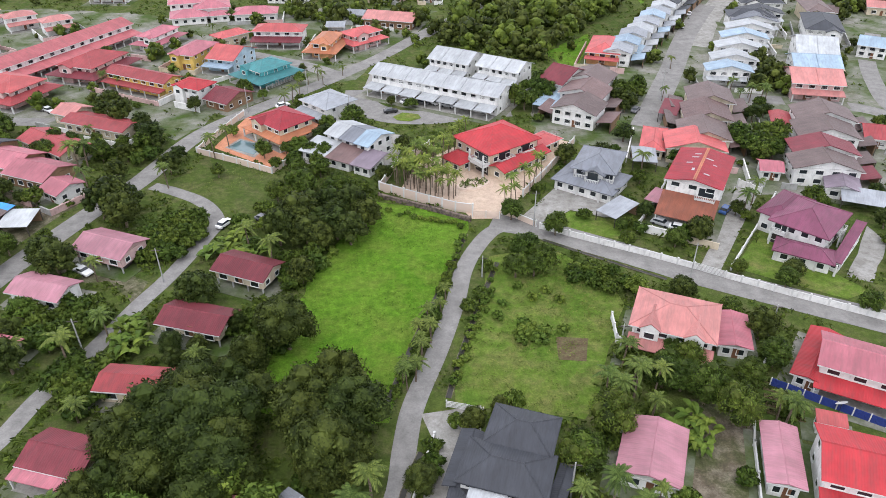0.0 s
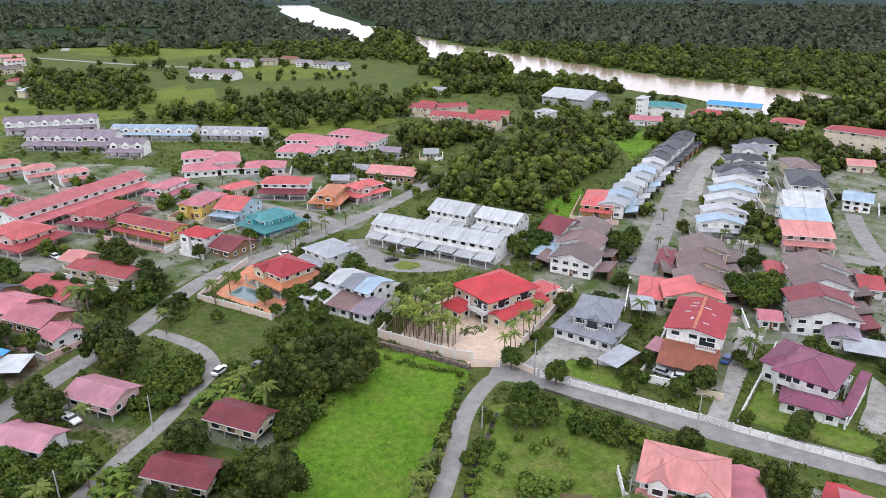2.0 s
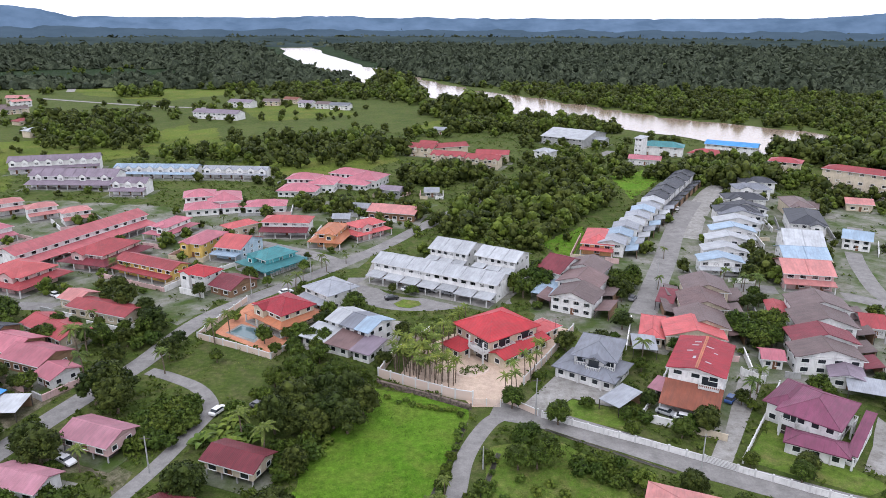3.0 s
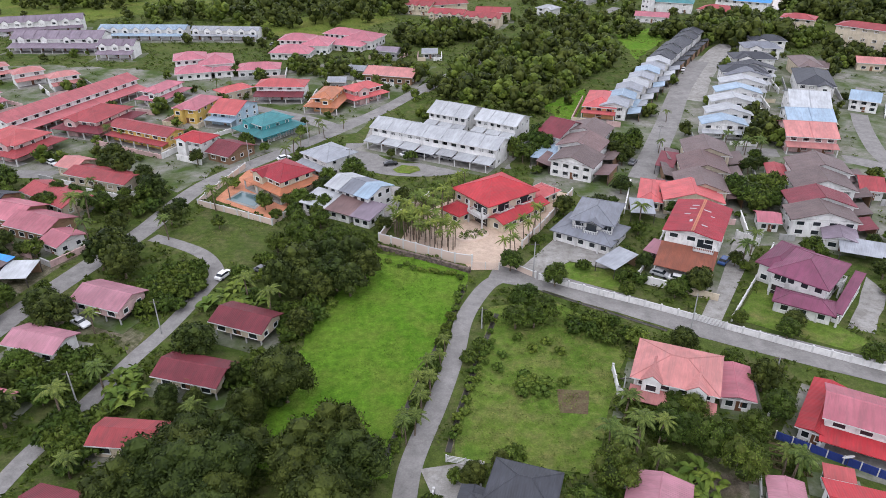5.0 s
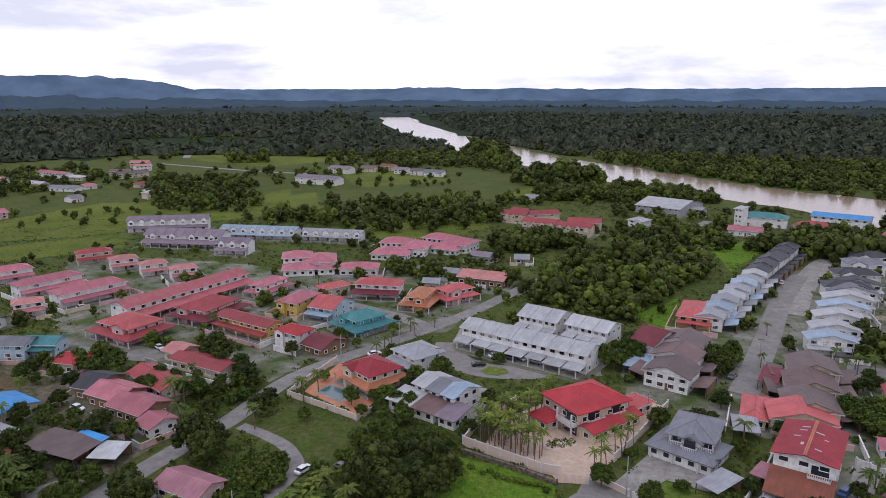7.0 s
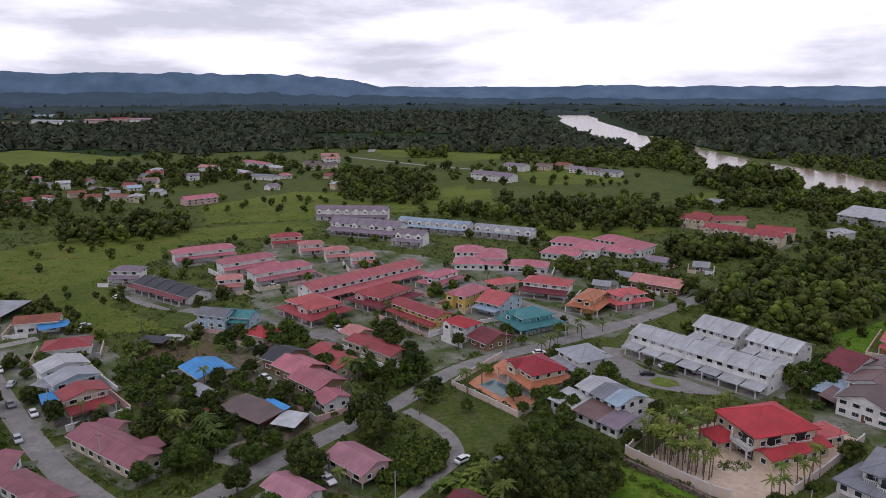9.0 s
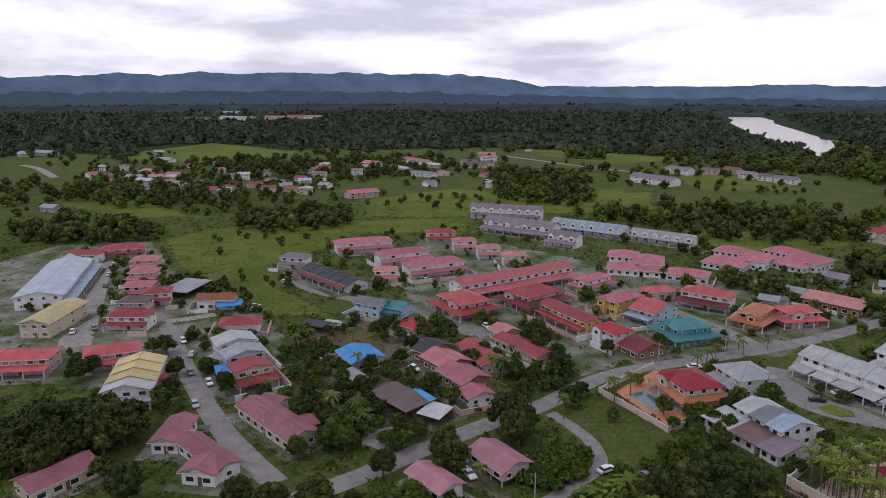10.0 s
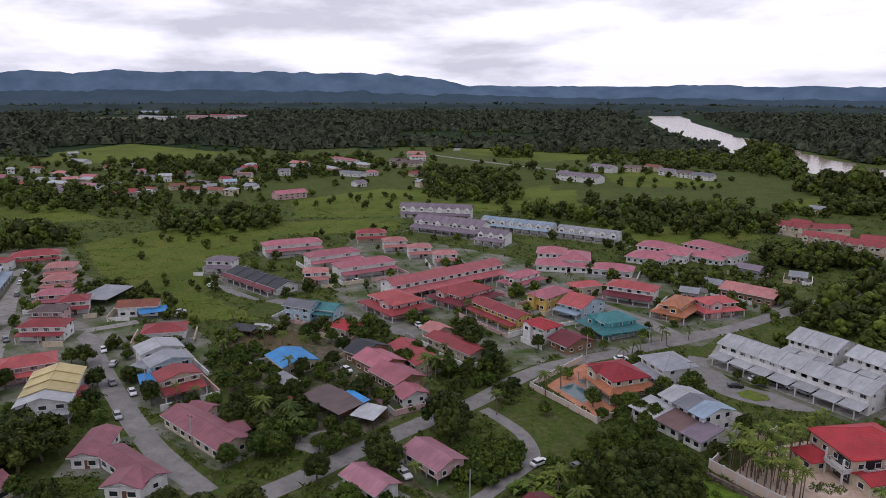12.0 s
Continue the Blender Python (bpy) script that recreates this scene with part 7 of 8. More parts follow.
pole(-42.7, 212.0, 8)
pole(-57.6, 195.9, 8)
pole(-152.0, 114.3, 8)
pole(-120.2, 100.9, 8)
pole(67.7, 209.1, 8)
hedge_row((51.2, 83.6), (56.8, 81.2))
hedge_row((50.8, 81.8), (56.2, 79.5))
hedge_row((50.4, 80.0), (55.7, 77.8))
hedge_row((50.0, 78.3), (55.2, 76.2))
hedge_row((49.6, 76.6), (54.6, 74.6))
dish(40.2, 142.7, 3.0)
dish(60.3, 76.2, 2.0)
dish(29.1, 167.7, 6.0)
planter(7.2, 150.4)
patch("pool_edge", [(-58.3, 171.7), (-55.7, 177.5), (-47.0, 173.1), (-49.1, 165.5)], CONCRETE, 0.09, "pale pool surround", 0.0)
patch("pool_water", [(-57.4, 171.7), (-55.2, 176.4), (-48.0, 172.7), (-49.6, 167.2)], POOLWATER, 0.12, "blue swimming pool water", 0.0)
plot_walls()
gardens()

# ---- trees ----
grove("dark", -35.9, 68.2, 8.6, 8.0, 6.8, 11, 1.14)
grove("dark", -34.4, 75.7, 3.8, 3.4, -0.1, 4, 1.09)
grove("dark", -17.0, 70.9, 5.3, 6.3, -3.0, 8, 1.09)
grove("dark", -15.3, 64.0, 3.5, 3.4, -7.9, 4, 0.97)
plant("dark", -44.3, 60.2, 0.8)
plant("dark", -46.6, 58.3, 0.8)
plant("dark", -32.2, 57.9, 0.91)
plant("light", -40.3, 55.0, 1.49)
plant("light", -32.3, 52.5, 1.49)
plant("light", -29.5, 61.4, 1.49)
plant("light", -42.0, 50.1, 1.49)
plant("light", -24.8, 50.9, 1.49)
plant("light", -37.1, 50.1, 1.49)
plant("light", -30.7, 49.3, 1.49)
plant("light", -23.9, 56.8, 1.49)
plant("palm", -12.6, 53.2, 0.86)
plant("palm", -15.2, 49.2, 0.86)
plant("palm", -11.2, 56.6, 0.86)
plant("palm", -20.6, 49.2, 0.86)
plant("palm", -9.7, 60.3, 0.86)
plant("dark", -73.4, 136.3, 1.14)
plant("dark", -75.5, 134.6, 0.91)
plant("dark", -69.1, 130.9, 0.91)
plant("dark", -70.8, 138.3, 0.8)
plant("dark", -79.0, 115.9, 0.86)
plant("dark", -77.0, 116.1, 0.57)
plant("dark", -45.1, 103.1, 0.91)
plant("dark", -26.3, 91.1, 1.14)
plant("dark", -29.8, 95.6, 0.8)
plant("dark", -45.7, 89.6, 0.57)
plant("dark", -31.4, 85.4, 0.8)
plant("dark", -34.4, 82.5, 0.63)
plant("dark", -39.6, 84.8, 0.57)
plant("dark", -28.5, 76.9, 0.86)
plant("dark", -36.0, 95.5, 0.46)
grove("dark", -25.9, 128.1, 10.9, 8.0, 44.2, 12, 0.91)
grove("tree", -22.1, 145.9, 5.0, 2.9, -0.2, 4, 0.57)
grove("tree", -35.7, 143.1, 3.8, 3.4, 10.2, 3, 0.8)
grove("bush", -56.9, 125.3, 9.1, 5.7, 78.1, 26, 1.37)
grove("banana", -41.6, 120.8, 6.2, 4.6, 9.7, 12, 1.26)
grove("bush", -29.5, 114.5, 6.0, 4.6, 78.7, 12, 1.37)
grove("bush", -32.6, 93.8, 5.9, 5.7, -50.8, 12, 1.37)
grove("banana", -54.0, 93.3, 2.8, 4.6, 32.4, 10, 1.14)
grove("bush", -58.2, 82.6, 3.6, 5.7, 45.8, 14, 1.37)
grove("bush", -67.3, 96.8, 6.5, 6.9, 13.9, 16, 1.37)
plant("palm", -61.6, 86.1, 0.8)
plant("palm", -57.8, 93.1, 0.74)
plant("palm", -39.8, 120.7, 0.8)
plant("palm", -90.4, 157.1, 0.91)
plant("palm", -57.2, 171.8, 0.69)
plant("palm", -59.0, 164.7, 0.69)
plant("palm", -65.9, 148.9, 0.69)
plant("palm", -49.9, 56.6, 0.8)
plant("palm", -70.2, 86.4, 0.69)
plant("palm", -4.5, 83.2, 0.57)
plant("palm", -3.7, 88.0, 0.57)
plant("palm", -2.3, 93.6, 0.51)
plant("palm", -0.5, 100.5, 0.46)
plant("palm", 0.3, 104.8, 0.46)
plant("palm", -5.8, 81.1, 0.51)
plant("bush", -3.0, 94.3, 0.8)
plant("bush", -1.6, 99.8, 0.8)
plant("bush", 0.5, 109.3, 0.8)
plant("bush", 1.7, 115.2, 0.69)
plant("bush", 4.6, 101.8, 1.14)
plant("bush", 6.8, 105.4, 1.03)
plant("bush", 8.4, 114.7, 1.03)
plant("bush", 3.7, 130.6, 0.57)
plant("bush", -5.1, 85.7, 0.8)
plant("bush", -7.6, 80.7, 0.69)
grove("weed", -4.6, 134.4, 9.5, 0.9, -21.4, 12, 0.69)
grove("weed", -24.0, 117.8, 4.2, 1.7, 74.4, 6, 0.91)
grove("bush", -2.2, 98.4, 15.3, 1.0, 76.4, 20, 0.63)
grove("palm", -3.8, 90.7, 8.5, 1.1, 70.9, 6, 0.48)
grove("weed", -2.1, 101.8, 25.2, 0.9, 75.7, 22, 0.8)
grove("weed", 6.0, 98.3, 18.0, 0.9, 74.8, 20, 0.8)
grove("tree", 16.6, 114.5, 3.8, 2.9, 23.2, 4, 0.71)
grove("bush", 30.5, 110.7, 6.0, 3.4, -18.6, 10, 1.14)
grove("weed", 15.0, 94.5, 2.7, 3.4, -0.1, 8, 1.14)
grove("weed", 16.0, 101.0, 6.6, 9.1, 14.5, 8, 0.91)
grove("palm", 29.2, 78.5, 5.0, 4.6, 28.9, 7, 0.69)
grove("tree", 37.8, 83.8, 3.9, 4.6, -9.8, 7, 0.63)
plant("tree", 40.3, 78.1, 0.86)
plant("tree", 43.6, 74.0, 0.86)
plant("tree", 24.4, 72.1, 0.91)
plant("tree", 19.8, 66.3, 0.8)
plant("tree", 18.3, 65.8, 0.69)
plant("tree", 48.2, 81.5, 0.69)
grove("bush", 33.7, 88.0, 5.0, 3.4, -16.2, 10, 1.14)
grove("banana", 36.0, 72.2, 3.3, 3.4, -30.1, 8, 1.03)
plant("palm", 22.4, 59.5, 0.69)
plant("palm", 25.5, 57.4, 0.57)
plant("palm", 18.6, 52.0, 0.63)
plant("palm", 28.1, 58.6, 0.51)
plant("palm", 17.5, 58.3, 0.57)
grove("weed", 37.9, 53.9, 9.1, 3.4, 5.4, 16, 1.37)
grove("bush", -1.1, 54.8, 5.2, 2.3, -4.7, 9, 1.14)
plant("light", 19.2, 66.2, 1.14)
plant("light", 16.3, 54.0, 1.14)
plant("light", 31.3, 48.8, 1.37)
plant("light", 42.5, 54.2, 1.03)
grove("areca", -4.6, 147.6, 8.6, 3.6, -28.0, 34, 1.1)
grove("areca", -5.0, 157.5, 10.0, 4.6, 52.0, 30, 1.1)
plant("areca", 15.3, 140.1, 1.14)
plant("areca", 16.3, 137.5, 1.14)
plant("areca", 13.7, 136.2, 1.14)
plant("areca", 20.3, 145.7, 1.14)
plant("areca", 22.3, 151.5, 1.14)
plant("areca", 21.3, 148.5, 1.14)
plant("areca", 19.1, 147.1, 1.14)
plant("areca", 23.8, 153.0, 1.14)
plant("areca", 2.9, 166.8, 1.26)
plant("areca", 4.5, 172.2, 1.26)
plant("areca", 6.1, 177.2, 1.14)
plant("tree", 14.9, 133.9, 0.63)
plant("tree", 23.9, 127.6, 0.69)
plant("tree", 38.0, 123.1, 0.46)
plant("tree", 38.2, 129.3, 0.4)
plant("tree", 57.9, 113.2, 0.4)
plant("tree", 65.3, 108.6, 0.51)
plant("tree", -25.4, 186.0, 0.8)
plant("tree", -55.3, 154.5, 0.46)
plant("tree", 77.4, 101.1, 0.57)
plant("dark", -97.4, 195.9, 0.86)
plant("dark", -83.7, 182.5, 0.69)
plant("dark", -79.1, 174.8, 0.69)
plant("dark", -104.6, 165.5, 0.57)
plant("dark", -127.9, 206.1, 0.46)
plant("dark", -67.5, 156.0, 0.74)
plant("dark", -67.6, 163.3, 0.57)
plant("dark", -87.9, 165.4, 0.57)
plant("dark", -81.0, 163.4, 0.57)
plant("dark", -79.2, 152.6, 0.63)
plant("dark", -97.1, 141.6, 0.46)
plant("dark", -75.5, 169.5, 0.57)
grove("bush", -82.0, 166.1, 8.1, 4.6, -0.2, 10, 1.37)
grove("far", 23.9, 275.0, 27.4, 25.1, 24.8, 34, 1.03)
grove("far", 24.3, 247.3, 12.4, 9.1, 22.8, 10, 0.8)
grove("tree", 25.8, 203.8, 10.8, 4.6, 61.2, 6, 0.8)
grove("tree", 82.9, 166.9, 7.0, 6.9, -82.1, 8, 0.8)
grove("tree", 103.1, 222.2, 19.4, 6.9, 79.3, 10, 0.8)
grove("palm", 93.1, 204.8, 6.5, 3.4, -11.0, 6, 0.63)
grove("tree", 57.1, 207.3, 4.5, 4.6, -33.0, 5, 0.69)
plant("palm", 66.8, 204.9, 0.57)
plant("palm", 77.4, 234.4, 0.57)
plant("palm", -88.9, 272.8, 0.57)
plant("palm", -82.4, 269.0, 0.57)
grove("far", -79.0, 431.3, 55.4, 45.7, 23.0, 46, 1.26)
grove("far", -264.8, 640.9, 107.8, 34.3, -35.5, 16, 0.57)
grove("far", -240.6, 454.7, 60.0, 13.7, -20.5, 14, 0.46)
grove("far", 30.0, 552.7, 56.9, 28.6, 17.4, 22, 0.46)
grove("far", -114.5, 597.9, 48.5, 22.9, 1.2, 16, 0.57)
grove("far", -268.0, 415.5, 68.5, 28.6, 40.5, 24, 0.51)
grove("far", -280.1, 243.0, 41.1, 28.6, 38.6, 26, 0.4)
grove("far", -228.9, 312.6, 23.2, 11.4, 72.2, 10, 0.46)
grove("far", -236.5, 179.6, 25.0, 20.6, 10.3, 20, 0.37)
grove("far", -152.7, 420.3, 23.7, 11.4, -5.8, 12, 1.03)
grove("far", -286.5, 563.2, 38.1, 51.4, 66.3, 36, 1.14)
grove("far", -107.8, 825.2, 89.9, 68.6, -35.8, 50, 1.26)
grove("far", 9.4, 630.8, 28.1, 34.3, -7.6, 24, 1.49)
grove("far", -329.8, 775.1, 20.5, 28.6, 53.8, 12, 1.49)
grove("far", -1.5, 363.3, 21.3, 18.3, 11.1, 20, 1.03)
grove("far", 44.6, 316.6, 36.8, 28.6, 38.3, 40, 1.14)
grove("far", 81.8, 384.8, 26.7, 18.3, -35.5, 20, 1.03)
grove("far", 146.5, 359.4, 38.6, 16.0, -9.2, 26, 1.26)
grove("far", 232.0, 414.3, 32.8, 34.3, 35.6, 24, 1.49)
grove("far", 185.2, 320.4, 21.0, 13.7, 33.2, 10, 1.03)
grove("far", 79.9, 577.1, 77.9, 11.4, -62.1, 14, 1.14)
grove("tree", -51.0, 297.2, 14.0, 6.9, -19.6, 10, 0.8)
grove("tree", -16.8, 290.4, 11.7, 9.1, 25.2, 9, 0.69)
grove("tree", -92.7, 295.9, 9.6, 4.6, 16.4, 6, 0.69)
grove("far", -380.2, 202.1, 46.7, 22.9, 18.3, 30, 1.26)
grove("far", -310.9, 295.5, 33.4, 28.6, 49.4, 34, 1.14)
grove("far", -461.2, 308.5, 53.5, 45.7, 17.6, 34, 1.14)
grove("far", -243.0, 483.9, 35.5, 57.1, 58.6, 34, 1.14)
grove("far", -447.3, 578.9, 84.3, 68.6, -8.9, 30, 1.14)
grove("far", -541.2, 265.0, 30.5, 68.6, 19.1, 24, 1.14)
grove("far", -559.1, 467.8, 112.3, 57.1, 19.3, 40, 1.26)
grove("dark", -153.5, 69.1, 13.0, 13.7, 122.9, 18, 1.14)
grove("dark", -148.4, 81.8, 6.5, 5.7, 58.8, 8, 0.8)
grove("dark", -114.0, 120.4, 11.6, 9.1, -5.9, 10, 0.63)
grove("tree", -102.1, 109.2, 8.7, 4.6, 84.6, 6, 0.69)
grove("palm", -104.9, 113.8, 6.5, 5.7, 6.1, 6, 0.74)
plant("palm", -133.2, 156.0, 0.69)
plant("palm", -153.5, 142.8, 0.69)
plant("palm", -88.8, 158.2, 0.91)
plant("palm", -108.2, 216.8, 0.57)
plant("palm", -103.3, 216.0, 0.57)
plant("palm", -141.6, 114.9, 0.46)
plant("palm", -240.6, 249.6, 0.69)
plant("dark", -185.0, 119.5, 0.8)
plant("dark", -167.9, 111.2, 0.69)
plant("dark", -186.4, 92.6, 0.8)
plant("dark", -187.9, 98.1, 0.69)
plant("dark", -189.3, 132.6, 0.57)
plant("dark", -90.7, 186.2, 1.03)
plant("dark", -77.4, 171.9, 0.91)
plant("dark", -75.4, 112.8, 0.91)
plant("dark", -85.8, 102.9, 0.69)
plant("dark", -94.5, 80.0, 0.91)
plant("dark", -102.2, 78.4, 0.8)
plant("dark", -121.4, 67.0, 0.91)
plant("dark", -88.8, 86.1, 0.91)
grove("bush", -238.8, 181.1, 19.3, 20.6, 97.9, 26, 1.37)
grove("bush", -118.3, 141.5, 20.6, 10.3, -1.4, 24, 1.26)
grove("tree", -129.7, 180.4, 11.6, 5.7, -14.3, 7, 0.69)
grove("tree", -91.2, 168.1, 13.8, 6.9, -5.5, 9, 0.63)
grove("bush", -141.9, 140.7, 24.4, 9.1, -31.1, 22, 1.37)
grove("tree", -132.3, 132.4, 13.4, 5.7, -30.2, 7, 0.48)
grove("palm", -155.7, 158.0, 18.8, 10.3, -6.0, 6, 0.69)
grove("tree", -146.3, 171.6, 17.4, 5.7, -11.1, 7, 0.51)
grove("banana", -114.7, 118.5, 14.3, 6.9, -19.4, 10, 1.14)
grove("tree", -88.5, 118.5, 7.8, 3.4, 48.9, 5, 0.57)
grove("tree", -37.4, 162.4, 12.9, 6.9, -28.6, 9, 0.57)
grove("tree", -12.7, 266.7, 16.5, 5.7, 52.5, 8, 0.51)
grove("tree", -43.1, 237.3, 13.9, 2.9, 54.6, 5, 0.4)
grove("palm", -40.3, 218.6, 11.8, 3.4, 55.5, 5, 0.57)
grove("tree", -56.5, 307.0, 15.8, 6.9, 38.2, 10, 0.57)
grove("dark", -28.0, 321.4, 19.0, 9.1, 59.7, 9, 0.51)

grove("far", -58.0, 862.0, 30.0, 12.0, -40.0, 14, 2.3)
grove("far", 16.0, 616.0, 22.0, 9.0, -8.0, 13, 2.3)
grove("far", 46.0, 634.0, 9.0, 6.0, 0.0, 5, 1.9)
grove("far", -30.0, 735.0, 12.0, 34.0, 20.0, 12, 2.0)
grove("far", -190.0, 1050.0, 40.0, 30.0, -60.0, 22, 1.1)
grove("far", 120.0, 578.0, 22.0, 6.0, -38.0, 9, 0.7)
grove("far", 170.0, 392.0, 34.0, 14.0, -30.0, 26, 1.0)
grove("far", 236.0, 418.0, 40.0, 14.0, -40.0, 20, 1.5)
grove("far", 132.0, 372.0, 26.0, 10.0, 10.0, 18, 0.95)
HAMLET_RNG = random.Random(8)
for hx, hy, hr in HAMLET:
    for _ in range(5):
        ha, hk = HAMLET_RNG.uniform(0, 6.283), hr + HAMLET_RNG.uniform(3, 16)
        FARTREES.append((hx + hk * math.cos(ha), hy + hk * math.sin(ha), HAMLET_RNG.uniform(0.35, 0.9)))

# ---- undergrowth, woodland, far forest and hills ----
STRIP = np.array(STRIPS)
FOOT = np.array(FOOTPRINTS)
FOOT_C, FOOT_S = np.cos(np.radians(FOOT[:, 2])), np.sin(np.radians(FOOT[:, 2]))


def taken(x, y, margin):
    """Whether a road or a building is within the margin."""
    if (np.hypot(STRIP[:, 0] - x, STRIP[:, 1] - y) < STRIP[:, 2] + margin).any():
        return True
    u, v = x - FOOT[:, 0], y - FOOT[:, 1]
    return bool(((np.abs(u * FOOT_C + v * FOOT_S) < FOOT[:, 3] + margin) & (np.abs(v * FOOT_C - u * FOOT_S) < FOOT[:, 4] + margin)).any())


def on_patch(x, y, skip=()):
    for name, pts in PATCHES:
        if inside(x, y, pts):
            return name
    return ""


def clump(rng, n, size, height, spread):
    """Leaf sprays of one low clump."""
    c = rng.normal(size=(n, 3)) * (spread * 0.5, spread * 0.5, 0) + (0, 0, height * 0.45)
    c[:, 2] += rng.uniform(-0.4, 0.5, n) * height
    u = rng.normal(size=(n, 3))
    w = rng.normal(size=(n, 3)) + (0, 0, 0.4)
    u /= np.linalg.norm(u, axis=1)[:, None]
    w /= np.linalg.norm(w, axis=1)[:, None]
    s = size * rng.uniform(0.6, 1.4, (n, 1))
    return np.stack([c - u * s * 0.5, c - w * s * 0.6, c + u * s * 0.5, c + w * s], 1).reshape(-1, 3)


def scattered(name, places, mat, label, seed, n, size, height, spread):
    """One object of low growth over many places (x, y, scale)."""
    rng = np.random.default_rng(seed)
    kinds = [clump(rng, n, size, height, spread) for _ in range(8)]
    vs = [kinds[int(rng.integers(8))] * s + (x, y, 0.02) for x, y, s in places]
    v = np.concatenate(vs)
    v[:, 2] = np.maximum(v[:, 2], 0.03)
    me = bpy.data.meshes.new(name)
    me.from_pydata(v.tolist(), [], np.arange(len(v)).reshape(-1, 4).tolist())
    me.materials.append(mat)
    tagged(new(name, me), label, "plants", "", "stuff")


def undergrowth():
    rng = random.Random(21)
    scrub, tufts, dry = [], [], []
    for _ in range(42000):
        a = radians(rng.uniform(-38, 70))
        r = 55 * (9.5 ** math.sqrt(rng.random()))
        x, y = -r * math.sin(a), r * math.cos(a)
        where = on_patch(x, y)
        if where == "meadow_lush":
            continue
        if where in ("meadow_dry", "lot") or where.startswith("field"):
            if noise.noise(Vector((x, y, 2)) * 0.08) > -0.05 and not taken(x, y, 0.5):
                dry.append((x, y, rng.uniform(0.5, 1.1) * (1 if r < 200 else 1.8)))
            continue
        if where and not (where.startswith(("estate", "kampung")) and rng.random() < 0.12):
            continue
        if noise.noise(Vector((x, y, 0)) * 0.06) < -0.22 or taken(x, y, 1.0):
            continue
        scrub.append((x, y, rng.uniform(0.4, 1.25)))
    meadow = [p for n, p in PATCHES if n == "meadow_dry"][0]
    for _ in range(6000):
        x, y = rng.uniform(0, 35), rng.uniform(68, 150)
        if inside(x, y, meadow) and noise.noise(Vector((x, y, 7)) * 0.15) > -0.2:
            dry.append((x, y, rng.uniform(0.3, 0.75)))
    lush = [p for n, p in PATCHES if n == "meadow_lush"][0]
    for _ in range(9000):
        x, y = rng.uniform(-52, 18), rng.uniform(68, 166)
        if inside(x, y, lush) and noise.noise(Vector((x, y, 5)) * 0.12) > -0.25:
            tufts.append((x, y, rng.uniform(0.35, 0.8)))
    scattered("undergrowth", scrub, LEAF, "tangled green undergrowth between houses", 1, 10, 0.46, 0.9, 1.0)
    scattered("dry_grass", dry, MEADOWLEAF, "tall yellow-green grass tufts", 2, 8, 0.24, 0.3, 1.0)
    scattered("meadow_grass", tufts, LUSHLEAF, "bright green tufts of meadow grass", 3, 7, 0.26, 0.22, 1.0)


ESTATES = [(-171, 286, 126, 86), (-240, 171, 69, 80), (69, 263, 91, 114), (34, 171, 103, 51)]


